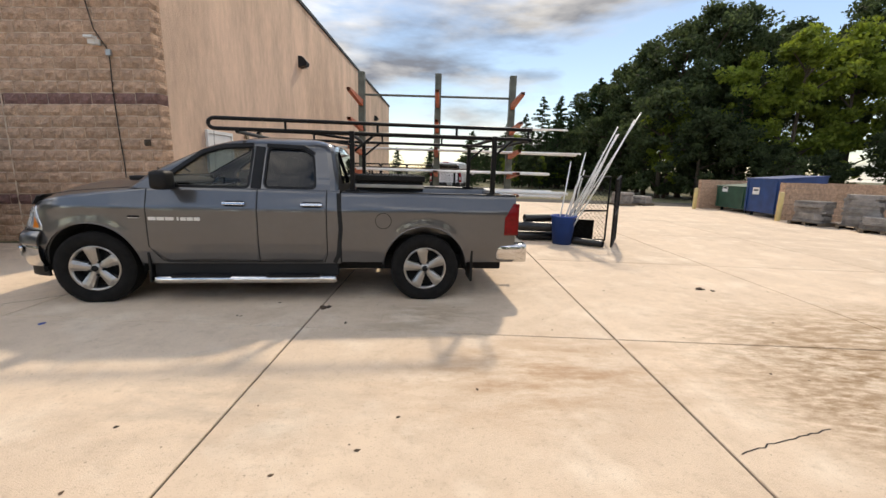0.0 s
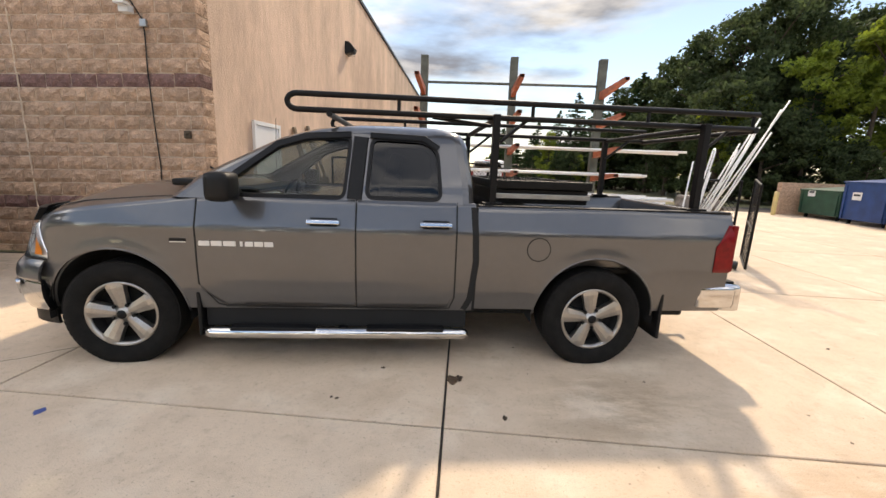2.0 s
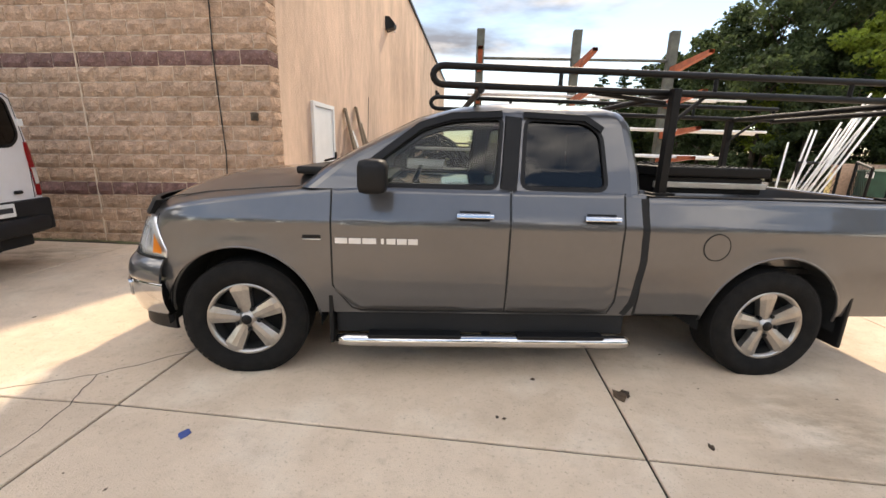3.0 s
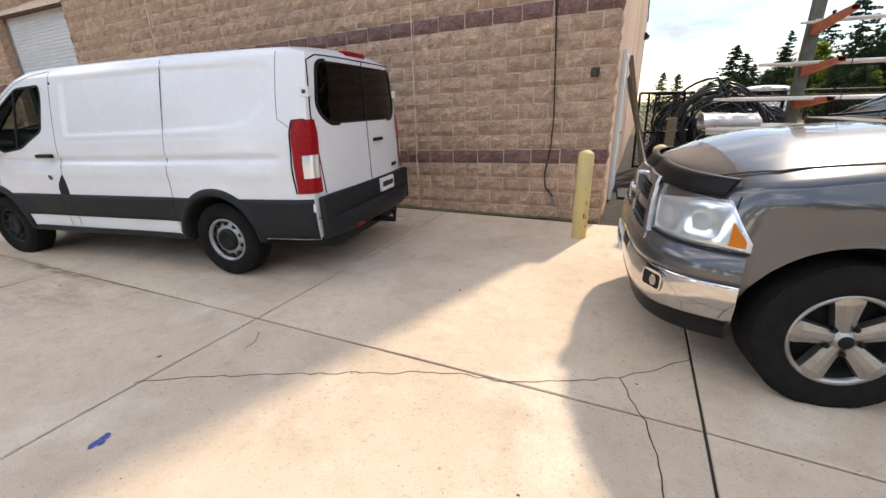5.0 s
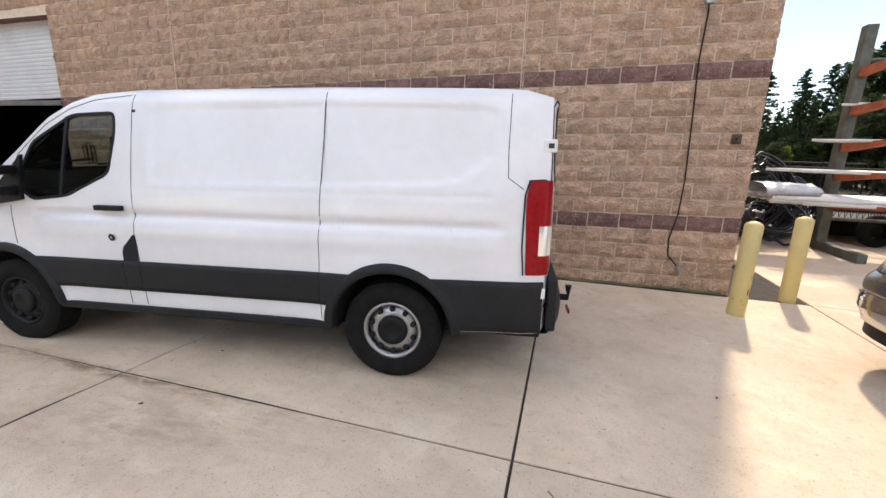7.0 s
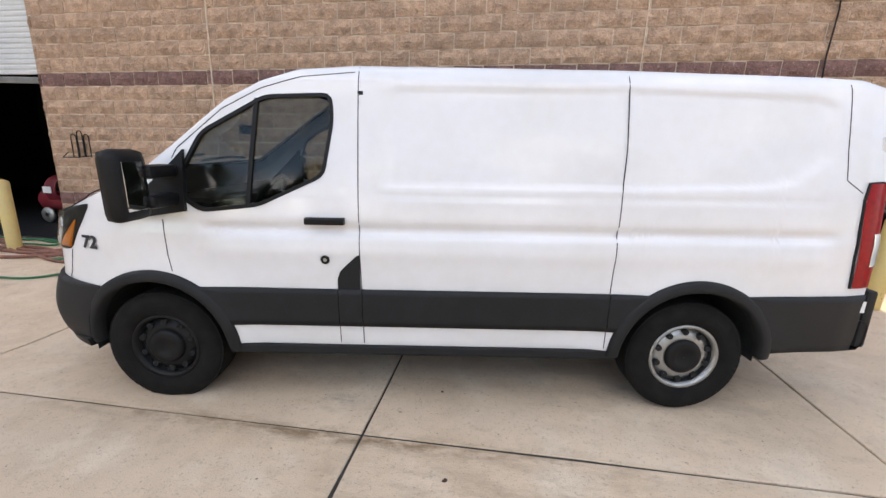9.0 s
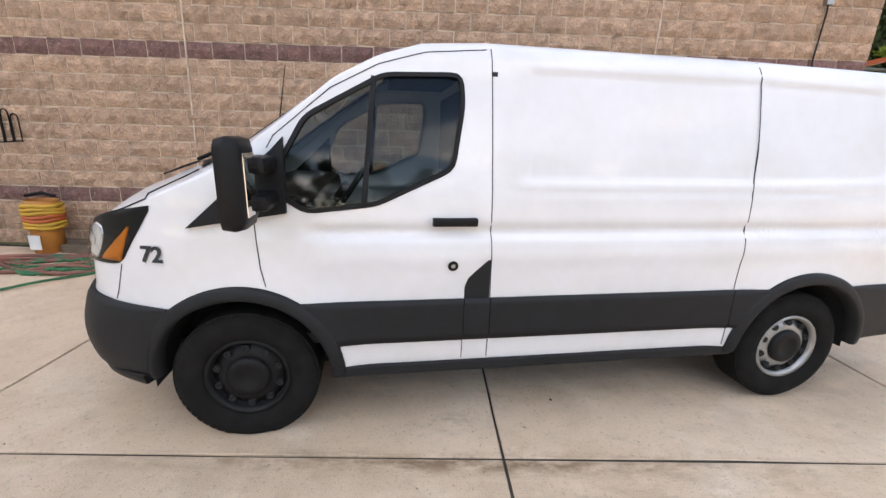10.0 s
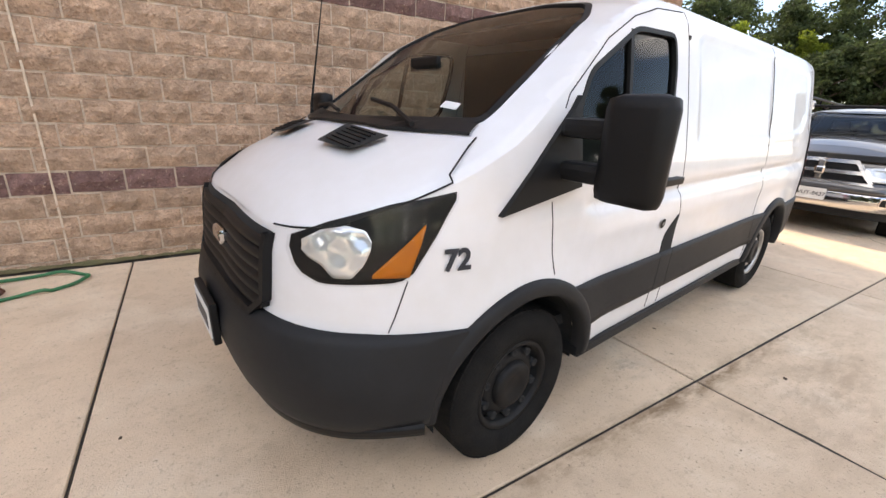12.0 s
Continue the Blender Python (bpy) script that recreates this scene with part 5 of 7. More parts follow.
        put("handle_cup", pane([(2.16 + 0.075 * math.cos(a), 1.178 + 0.04 * math.sin(a)) for a in np.linspace(0, 2 * math.pi, 20, endpoint=False)], f, 0.004, 3), M["van"], van)
        cir = [(2.165 + 0.027 * math.cos(a), 0.947 + 0.027 * math.sin(a)) for a in np.linspace(0, 2 * math.pi, 20, endpoint=False)]
        if s > 0:
            lk = put("door_lock", pane(cir, f, 0.008, 2), M["blackplastic"], van, "black round lock")
            put("keyhole", pane([(2.165 + (x - 2.165) * 0.4, 0.947 + (z - 0.947) * 0.4) for x, z in cir], f, 0.011, 1), M["steel"], lk)
            put("corner_patch", band_patch(lin(1.968, 2.10, 8), lambda x: 0.768, lambda x: interp(x, ((1.968, 0.975), (1.985, 0.972), (2.06, 0.90), (2.09, 0.87), (2.10, 0.83))), f, 0.004, 6, 0.01), M["nearblack"], van, "black patch by the door")
        p0 = f(3.50, 1.01, 0.006)
        d = (f(3.42, 1.01, 0.006) - f(3.53, 1.01, 0.006)).normalized()
        up = (f(3.475, 1.05, 0.006) - f(3.475, 0.97, 0.006)).normalized()
        if s > 0:
            n = d.cross(up)
            m = Matrix((d, up, n)).transposed().to_4x4()
            m.translation = p0 + n * 0.002
            lettering("fleet_number", "72", 0.104, M["ink"], van, m, 0.002, "dark fleet number 72", 0.0028)
        # mirror
        tri = bmesh.new()
        pts = [(3.40, 1.14), (2.95, 1.21), (2.955, 1.55), (3.0, 1.50)]
        vs = [tri.verts.new(f(x if x < 3.2 else 3.2 + nose_u(x), z, o)) for o in (0.025, -0.01) for x, z in pts]
        tri.faces.new(vs[:4]), tri.faces.new(vs[4:][::-1])
        for k in range(4):
            tri.faces.new((vs[k], vs[(k + 1) % 4], vs[4 + (k + 1) % 4], vs[4 + k]))
        put("mirror_base", placed(tri), M["blackplastic"], van, "black mirror base")
        for z in (1.245, 1.40):
            put("mirror_arm", B(2.98, 3.09, 0.95, 1.17, z, z + 0.07, 0.024), M["blackplastic"], van)
        mi = B(-0.03, 0.07, 1.125, 1.35, 1.195, 1.55, 0.046, pose(3.05, 0, 0, 0, 0, 0))
        mo = put("mirror", mi, M["blackplastic"], van, "large black door mirror", True)
        put("mirror_glass", B(3.016, 3.0215, 1.175, 1.305, 1.25, 1.49, 0.001), M["mirror"], mo)
        # tail lamp
        zs0, zs1 = 0.82, 1.425
        tl = bmesh.new()
        rws = []
        for z in lin(zs0, zs1, 10):
            wy = VS.side(RX, z).y
            k = max(0.0, (z - 1.3) / 0.125)
            rws.append([f(-0.885 - 0.02 * k - (1.395 - z) * 0.03, z, 0.006), f(-0.94, z, 0.014), f(-0.99, z, 0.014), f(RX + 0.005, z, 0.008), Vector((RX - 0.025, wy - 0.03, z)), rf(wy - 0.10 + 0.03 * k, z, 0.004)])
        sheet(tl, rws)
        tlo = put("tail_lamp", placed(tl), M["red"], van, "red and clear tail lamp", True)
        tw = bmesh.new()
        sheet(tw, [[f(-0.975, z, 0.017), f(-1.0, z, 0.017), f(RX + 0.005, z, 0.013), Vector((RX - 0.031, VS.side(RX, z).y - 0.03, z)), rf(VS.side(RX, z).y - 0.085, z, 0.01)] for z in lin(0.95, 1.14, 6)])
        put("reverse_lens", placed(tw), M["headchrome"], tlo, "clear reversing lens", True)
        outline = [(-0.89, 0.82), (-0.875, 1.0), (-0.88, 1.33), (-0.905, 1.425), (-1.0, 1.43), (RX + 0.01, 1.42)]
        put("lamp_seal", ribbon(dense(outline), f, 0.009, 0.0, 0.012), M["nearblack"], tlo)
        for z in (1.62,):
            hg = put("hinge", B(-1.065, -0.985, 0.80, 0.868, 1.60, 1.68, 0.01), M["paper"], van, "white hinge with a dark mark")
            put("hinge_mark", B(-1.045, -1.01, 0.868, 0.871, 1.625, 1.655), M["ink"], hg)
        put("sticker", B(-1.04, -0.96, 0.945, 0.951, 0.66, 0.73), M["paper"], van, "white sticker with dark marks")
        # headlamp
        us = lin(3.52, 4.28, 18)
        hz0 = lambda u: interp(u, ((3.52, 1.21), (3.70, 0.965), (3.76, 0.953), (4.1, 0.94), (4.22, 0.97), (4.28, 1.04)))
        hz1 = lambda u: interp(u, ((3.52, 1.235), (3.8, 1.20), (4.1, 1.135), (4.28, 1.08)))
        hl = put("headlamp", band_patch(us, hz0, hz1, f, 0.004, 8, 0.01), M["blackplastic"], van, "black-backed clear headlamp", True)
        put("reflector_bowl", band_patch(lin(3.88, 4.21, 26), lambda u: interp(u, ((3.88, 1.06), (3.90, 1.01), (3.95, 0.968), (4.03, 0.965), (4.09, 1.0), (4.21, 1.04))), lambda u: interp(u, ((3.88, 1.085), (3.91, 1.12), (4.0, 1.132), (4.12, 1.112), (4.21, 1.075))), lambda u, z, off: f(u, z, off + 0.006 * math.sin(34 * u) * math.cos(60 * z)), 0.010, 10, 0.01), M["headchrome"], hl, "bright reflector", True)
        put("turn_signal", band_patch(lin(3.655, 3.862, 12), lambda u: 0.972 + max(0, 3.705 - u) * 3.1, lambda u: interp(u, ((3.655, 1.135), (3.69, 1.11), (3.862, 0.98))), f, 0.012, 4, 0.01), M["amber"], hl, "amber turn signal", True)
        put("lens", band_patch(us, hz0, hz1, f, 0.018, 8, 0.0), M["lens"], hl, "", True)
        # hood vent, hood seam, wiper
        vent = rounded([(3.555, 0.17), (3.55, 0.52), (3.70, 0.47), (3.72, 0.22)], 0.02)
        ve = put("hood_vent", pane(vent, VS.top, 0.006, 3), M["nearblack"], van, "black hood vent")
        for x in lin(3.58, 3.69, 5):
            put("vent_bar", T([VS.top(x, 0.26, 0.01), VS.top(x, 0.46, 0.01)], 0.004, 5), M["blackplastic"], ve)
        lid = [f(u, VS.ex(VS.plan(u)[0]) + 0.004, 0.002) for u in lin(4.40, 3.54, 16)]
        lid += [VS.top(x, VS.rim_y(x) * k, 0.001) for x, k in ((3.56, 0.975), (3.52, 0.945), (3.47, 0.91), (3.42, 0.88), (3.37, 0.86))]
        put("seam", T(lid, 0.0035, 5), M["nearblack"], van)
        put("seam", ribbon(dense([(3.71, 0.955), (3.74, 0.87), (3.775, 0.775)]), f, 0.006, -0.002, 0.002), M["plastic"], van)
    # front bumper, grille
    us = lin(3.44, VS.end, 40)
    bm = band_patch(us, lambda u: min(0.74, max(0.385, arch_z(VS.plan(u)[0], VB, 0.37, 0.455))), lambda u: 0.775 - max(0, 3.9 - u) * 0.05, lambda u, z, off: f(u, z, off + 0.05 * min(1, (u - 3.5) / 0.4) * math.sin(max(0, min(1, (z - 0.3) / 0.48)) * math.pi)), 0.018, 10, 0.01)
    part("front_bumper", mirror_y(bm), M["plastic"], van, "dark grey front bumper", True)
    part("bumper_lip", mirror_y(band_patch(lin(3.62, VS.end, 30), lambda u: 0.345, lambda u: 0.395, f, 0.045, 3, 0.01)), M["blackplastic"], van, "black lower lip", True)
    gus = lin(4.40, VS.end, 12)
    gr = part("grille", mirror_y(band_patch(gus, lambda u: 0.76 + max(0, 4.46 - u) * 0.8, lambda u: 1.065, f, 0.012, 6, 0.01)), M["nearblack"], van, "black slatted grille", True)
    for z in lin(0.81, 1.03, 5):
        part("slat", mirror_y(band_patch(gus, lambda u: z - 0.014, lambda u: z + 0.014, f, 0.03, 2, 0.01)), M["blackplastic"], gr, "", True)
    part("grille_frame", mirror_y(ribbon(dense([(4.40, 1.065), (4.40, 0.83), (4.47, 0.765), (VS.end, 0.76)], 0.05), f, 0.03, 0.0, 0.035)), M["blackplastic"], gr)
    part("emblem", B(4.06, 4.105, -0.07, 0.07, 0.90, 0.97, 0.02), M["chrome"], gr, "oval emblem")
    fp = part("front_plate", B(4.165, 4.195, -0.17, 0.17, 0.50, 0.69, 0.005), M["blackplastic"], van, "number plate in a black holder")
    part("plate_face", B(4.196, 4.20, -0.15, 0.15, 0.525, 0.665), M["paper"], fp, "white plate with dark marks")
    part("plate_mark", B(4.2005, 4.202, -0.12, 0.12, 0.56, 0.63), M["ink"], fp)
    for y0, y1 in ((0.55, 0.05), (-0.1, -0.6)):
        part("wiper", T([VS.top(3.47, y0, 0.03), VS.top(3.40, (y0 + y1) / 2, 0.035), VS.top(3.36, y1, 0.03)], 0.011, 6), M["blackplastic"], van)
    part("cowl", ribbon(dense([(3.34, -0.76), (3.47, -0.4), (3.50, 0), (3.47, 0.4), (3.34, 0.76)], 0.06), VS.top, 0.07, -0.002, 0.006), M["blackplastic"], van, "black cowl strip")
    part("antenna", T([VS.top(3.36, -0.72, 0), VS.top(3.36, -0.72, 0.05), VS.top(3.25, -0.72, 0) + Vector((0, 0, 0.62))], [0.012, 0.008, 0.003], 6), M["black_metal"], van)
    st = part("inspection_sticker", pane([(3.30, 0.50), (3.29, 0.59), (3.25, 0.58), (3.26, 0.49)], VS.top, 0.002, 1), M["paper"], van, "pale inspection sticker")


def nose_u(x):
    """How far round the nose the skin reaches a given x."""
    k = max(0.0, min(1.0, (x - 3.2) / 0.90)) ** (1 / 0.75)
    return math.asin(k) / (math.pi / 2) * 1.5


build_van()


# ---- trees ----
def leaf_cloud(name, centres, radii, count, size, material, parent, seed, flat=1.0, droop=0.0):
    r = np.random.default_rng(seed)
    c = np.repeat(np.array(centres), count, 0)
    rad = np.repeat(np.array(radii), count)[:, None]
    d = r.normal(size=(len(c), 3))
    d /= np.linalg.norm(d, axis=1)[:, None]
    p = c + d * rad * (r.random((len(c), 1)) ** 0.45) * np.array([1, 1, flat])
    a, b = r.normal(size=(len(c), 3)), r.normal(size=(len(c), 3))
    a[:, 2] -= droop
    a /= np.linalg.norm(a, axis=1)[:, None]
    b -= a * (a * b).sum(1)[:, None]
    b /= np.linalg.norm(b, axis=1)[:, None]
    s = size * (0.5 + r.random((len(c), 1)))
    a, b = a * s, b * s * 0.55
    v = np.stack([p - a, p + b, p + a, p - b], 1).reshape(-1, 3)
    me = bpy.data.meshes.new(name)
    n = len(c)
    me.from_pydata(v.tolist(), [], np.arange(4 * n).reshape(n, 4).tolist())
    me.materials.append(material)
    ob = new(name, me)
    ob.parent = parent
    return ob


def broadleaf(h, width, material, seed, label, m, base=0.25, group="trees round the yard"):
    r = random.Random(seed)
    t = thing("tree", label, "tree", m, group)
    bm = bmesh.new()
    lean = r.uniform(-0.3, 0.3)
    tube(bm, [(lean * k * k, 0.1 * math.sin(3 * k), h * 0.85 * k) for k in lin(0, 1, 8)], [0.22 * (1 - 0.85 * k) for k in lin(0, 1, 8)], 8)
    centres, radii = [], []
    for i in range(12):
        k = r.uniform(base + 0.02, 0.8)
        a = r.uniform(0, 6.28)
        w = width * (0.5 + 0.5 * math.sin(math.pi * min(1, (k - base) / (1 - base) + 0.15))) * r.uniform(0.6, 1.05)
        tip = Vector((w * math.cos(a), w * math.sin(a), h * (k + 0.12)))
        tube(bm, [(lean * k * k, 0, h * k), tip * 0.5 + Vector((0, 0, h * k * 0.5 + 0.1)), tip], [0.08, 0.05, 0.015], 5)
        centres.append(tip), radii.append(r.uniform(0.6, 1.1) * width / 3)
    for i in range(64):
        k = r.random() ** 0.8
        z = base + (1 - base) * k
        w = width * (math.sin(math.pi * min(1.0, 0.16 + 0.84 * k ** 0.8)) ** 0.6) * r.uniform(0.25, 1.0)
        a = r.uniform(0, 6.28)
        centres.append(Vector((w * math.cos(a), w * math.sin(a), h * z))), radii.append(r.uniform(0.35, 1.0) * width / 3.4)
    part("trunk", bm, M["bark"], t)
    leaf_cloud("crown", [tuple(c) for c in centres], radii, 135, 0.155, material, t, seed, 0.7)
    return t


def conifer(h, width, seed, label, m, group="trees round the yard"):
    r = random.Random(seed)
    t = thing("tree", label, "tree", m, group)
    bm = T([(0, 0, h * k) for k in lin(0, 1, 6)], [0.16 * (1 - 0.93 * k) for k in lin(0, 1, 6)], 7)
    centres, radii = [], []
    n = 30
    for i in range(n):
        for j in range(5):
            k = min(0.985, 0.05 + 0.94 * (i + r.random()) / n)
            w = width * (1 - k) ** 0.8 + 0.1
            a = r.uniform(0, 6.28)
            L = w * r.uniform(0.4, 1.25)
            rise = r.uniform(-0.25, 0.12) * L
            tip = Vector((L * math.cos(a), L * math.sin(a), h * k + rise))
            tube(bm, [(0, 0, h * k), tip], [0.025, 0.006], 4, False)
            for q in (0.3, 0.65, 1.0):
                centres.append((tip.x * q, tip.y * q, h * k + rise * q)), radii.append((0.10 + 0.22 * (1 - k)) * r.uniform(0.7, 1.3))
    part("trunk", bm, M["bark"], t)
    leaf_cloud("crown", centres, radii, 15, 0.10, M["leaf_pine"], t, seed, 0.55, 0.2)
    return t


def plant_trees():
    g = -0.17
    big = broadleaf(15.2, 4.2, M["leaf_dark"], 3, "tall dark-leaved tree with gaps in its crown", pose(22.0, 36.0, g, 0, 0, 0), 0.3)
    mid = broadleaf(13.6, 3.6, M["leaf_dark"], 8, "tall dark-leaved tree at the yard's edge", pose(19.2, 40.5, g, 0, 0, 40), 0.22)
    low = broadleaf(8.2, 3.2, M["leaf_dark"], 11, "bushy dark-leaved tree at the yard's edge", pose(16.5, 31.5, g, 0, 0, 10), 0.05)
    bright = broadleaf(11.8, 3.0, M["leaf_bright"], 5, "bright yellow-green tree in sunlight", pose(25.4, 30.5, g, 0, 0, 0), 0.12)
    pine = conifer(11.0, 3.2, 4, "dark green conifer at the yard's edge", pose(14.2, 52, g, 0, 0, 0))
    far_pine = conifer(7.2, 2.5, 9, "slim dark conifer far off", pose(4.0, 60, g, 0, 0, 0))
    r = random.Random(21)

    def put(src, x, y, s, turn=None):
        c = copy_thing(src, pose(x, y, g, 0, 0, r.uniform(0, 360) if turn is None else turn))
        c.scale = (s * r.uniform(0.95, 1.1), s * r.uniform(0.95, 1.1), s)
        return c
    for x, y, s in ((20.6, 37.6, 0.93), (24.6, 36.5, 1.0), (42, 30, 1.0), (43, 20, 1.0), (30.5, 38.5, 0.98), (34.5, 36, 1.05), (38, 31, 1.0), (40, 24, 0.9)):
        put(big, x, y, s)
    for x, y, s in ((18.4, 44, 0.92), (27.5, 38, 1.02), (40, 14, 0.95), (36, 22, 0.9), (39, 8, 0.9), (35, 30, 1.0), (32, 33, 0.95), (36, 27, 0.85), (38, 19, 0.85), (37, 12, 0.8), (17.6, 49, 0.85)):
        put(mid, x, y, s)
    for x, y, s in ((15.5, 36.5, 0.7), (18.2, 29.5, 0.75), (20.4, 29.0, 0.62), (23.2, 28.6, 0.5), (19.2, 33.5, 1.1), (22.4, 33.8, 1.15), (15.8, 41, 0.9), (17.6, 36, 1.05), (24, 25.8, 0.42), (27.5, 25, 0.6), (34, 14, 1.1), (35, 18, 1.1), (36, 9, 1.1), (33.5, 23, 1.1), (29.5, 24.5, 0.7), (30, 22, 0.9), (31.5, 17, 0.9), (32.5, 11, 0.9), (14.6, 46, 0.8), (20.5, 24.8, 0.4), (33, 4, 0.9)):
        put(low, x, y, s)
    for x, y, s in ((22.2, 31.2, 0.86), (29.4, 31, 1.05), (33, 25, 0.9), (34, 20, 0.8), (17.0, 31.5, 0.66), (8.5, 50, 0.5)):
        put(bright, x, y, s)
    for x, y, s in ((13.4, 58, 1.08), (15.4, 50, 1.0), (11.6, 60, 0.9), (9.5, 64, 0.8), (17, 47, 1.1), (13, 49, 0.85), (21, 30, 0.75), (19, 30.5, 0.65), (31, 27, 0.8)):
        put(pine, x, y, s)
    for x, y, s in ((-8.4, 75, 0.75), (-2.3, 75, 0.78), (2.75, 46, 0.72), (-1.7, 52, 0.58), (6.5, 63, 0.75), (8.0, 58, 0.9), (5.2, 66, 0.65)):
        put(far_pine, x, y, s)
    for i in range(12):
        put(low, 3.0 + i * 1.7, 66 + r.uniform(-3, 3), 0.45 + i * 0.035)
    for i in range(16):
        x = 7.5 + i * 0.8
        put(pine, x, 49 + r.uniform(-4, 5), 0.40 + 0.62 * i / 15 + r.uniform(-0.06, 0.08))
        put(low if i % 3 else bright, x + 0.4, 45 + r.uniform(-2, 2), (0.36 + 0.5 * i / 15) * (1.0 if i % 3 else 0.6))
    for i in range(8):
        put(low, -34 + r.uniform(-2, 2), -24 + i * 4.0, r.uniform(0.9, 1.3))
        put(mid, -38 + r.uniform(-2, 2), -26 + i * 4.4, r.uniform(0.9, 1.1))
    for x, y in ((4, -23), (9, -25), (14, -21), (19, -23), (24, -18), (28, -12)):
        put(mid, x, y, r.uniform(0.85, 1.0))
        put(low, x + 2.5, y + 2, r.uniform(0.9, 1.2))
    # woods behind the walker, seen in windows and paint
    for i in range(9):
        put(mid if i % 2 else big, -34 + i * 7.0, -44 + r.uniform(-3, 3), r.uniform(0.95, 1.15))
        put(low, -31 + i * 7.0, -39 + r.uniform(-2, 2), r.uniform(0.9, 1.2))


plant_trees()


# ---- stockyard behind the truck ----
def build_stock():
    rk = thing("cantilever_rack", "cantilever pipe rack with weathered posts and orange arms", "storage rack")
    for x in (-2.25, -0.2, 1.8):
        part("post", B(x - 0.085, x + 0.085, 11.42, 11.6, 0.0, 4.02, 0.012), M["rackpost"], rk)
        part("foot", B(x - 0.07, x + 0.07, 10.2, 11.60, 0.002, 0.16, 0.01), M["rackpost"], rk)
        for z in (3.28, 2.62, 1.98, 1.45, 0.92):
            m = pose(x, 11.42, z, -1, 0, 0)
            arm = bmesh.new()
            sheet(arm, [[m @ Vector((sx * 0.045, y, zz)) for sx, zz in ((-1, -hgt), (1, -hgt), (1, 0.03), (-1, 0.03))] for y, hgt in ((0, 0.13), (-0.5, 0.10), (-1.5, 0.03))], True)
            part("arm", arm, M["orange"], rk, "orange arm")
    for z in (3.45, 0.6):
        part("tie_bar", T([(-2.25, 11.52, z), (1.8, 11.52, z)], 0.03, 8), M["rackpost"], rk)
    r = random.Random(5)

    def pipe(y, z, x0, x1, rad):
        b = T([(x0, y, z), ((x0 + x1) / 2, y + r.uniform(-0.02, 0.02), z - 0.01), (x1, y + r.uniform(-0.05, 0.05), z - r.uniform(0, 0.05))], rad, 8)
        tagged(link("pipe", b, M["pvc"], None, "", True), "long white plastic pipe lying on rack arms", "pipe", "pipes on the rack")
    for lv, n, x0, x1, rad in ((2.62, 2, -2.8, 3.3, 0.022), (1.98, 5, -3.1, 3.55, 0.024), (1.45, 6, -3.6, 3.0, 0.026), (0.92, 16, -3.75, 3.3, 0.034)):
        for i in range(n):
            y = 11.3 - (i % 8) * 0.165
            z = lv + 0.03 - (11.42 - y) * 0.0175 + rad + (i // 8) * rad * 1.9
            pipe(y, z, x0 + r.uniform(0, 0.5), x1 - r.uniform(0, 0.7), rad)
    wr = bmesh.new()
    rows = []
    for x in lin(-3.72, -2.9, 12):
        rows.append([(x, 10.9 + (0.50 + r.uniform(-0.03, 0.03)) * math.cos(a), 1.13 + (0.14 + r.uniform(-0.02, 0.02)) * math.sin(a)) for a in np.linspace(0, 2 * math.pi, 18, endpoint=False)])
    sheet(wr, rows, True)
    tagged(link("plastic_wrap", wr, M["wrap"], None, "", True), "crumpled clear plastic wrap round pipe ends", "plastic wrap")

    # trailer parked under and behind the rack
    tr = thing("utility_trailer", "low steel utility trailer with mesh sides", "trailer", pose(0, 13.1, 0))
    part("deck", B(-2.9, 1.6, -0.8, 0.8, 0.48, 0.56, 0.01), M["black_metal"], tr)
    part("bumper", B(-3.1, -2.92, -0.85, 0.85, 0.40, 0.58, 0.02), M["steel"], tr, "bright steel bumper")
    for y in (-0.8, 0.8):
        part("side_rail", T([(-2.9, y, 0.95), (1.6, y, 0.95)], 0.025, 6), M["black_metal"], tr)
        mesh = bmesh.new()
        for i in range(46):
            tube(mesh, [(-2.9 + i * 0.1, y, 0.56), (-2.8 + i * 0.1, y, 0.95)], 0.006, 4, False)
            tube(mesh, [(-2.8 + i * 0.1, y, 0.56), (-2.9 + i * 0.1, y, 0.95)], 0.006, 4, False)
        tagged(part("mesh_side", mesh, M["black_metal"], tr), kind="stuff")
        for x in (-1.0, -0.2):
            tw = bmesh.new()
            lathe(tw, [(0.16, 0.1), (0.3, 0.09), (0.33, 0.04), (0.33, -0.04), (0.3, -0.09), (0.16, -0.1)], 24, Matrix.Translation((x, y * 1.18, 0.33)))
            part("wheel", tw, M["rubber"], tr, "", True)

    # black pipe coils
    for (cx, cy, cz, R, n, tilt) in ((-3.3, 12.2, 0.84, 0.86, 9, 80), (-2.9, 12.5, 0.72, 0.72, 9, 70), (-2.3, 12.8, 0.6, 0.6, 8, 78), (-3.7, 12.9, 0.6, 0.75, 8, 82), (-3.0, 11.9, 0.3, 0.62, 7, 35)):
        bm = bmesh.new()
        pts = []
        for k in range(n * 28):
            a = 2 * math.pi * k / 28
            q = k / (n * 28)
            w = R * (0.86 + 0.14 * math.sin(2.3 * (k // 7) + cx))
            pts.append(pose(cx, cy, cz, tilt, 0, 8) @ Vector((w * math.cos(a) + 0.1 * math.sin(7 * q), w * math.sin(a) + 0.12 * math.cos(11 * q), 0.35 * (q - 0.5) + 0.04 * math.sin(2 * a + 9 * q))))
        low_z = min(p.z for p in pts)
        tube(bm, [(p.x, p.y, p.z - low_z + 0.03) for p in pts], 0.026, 6)
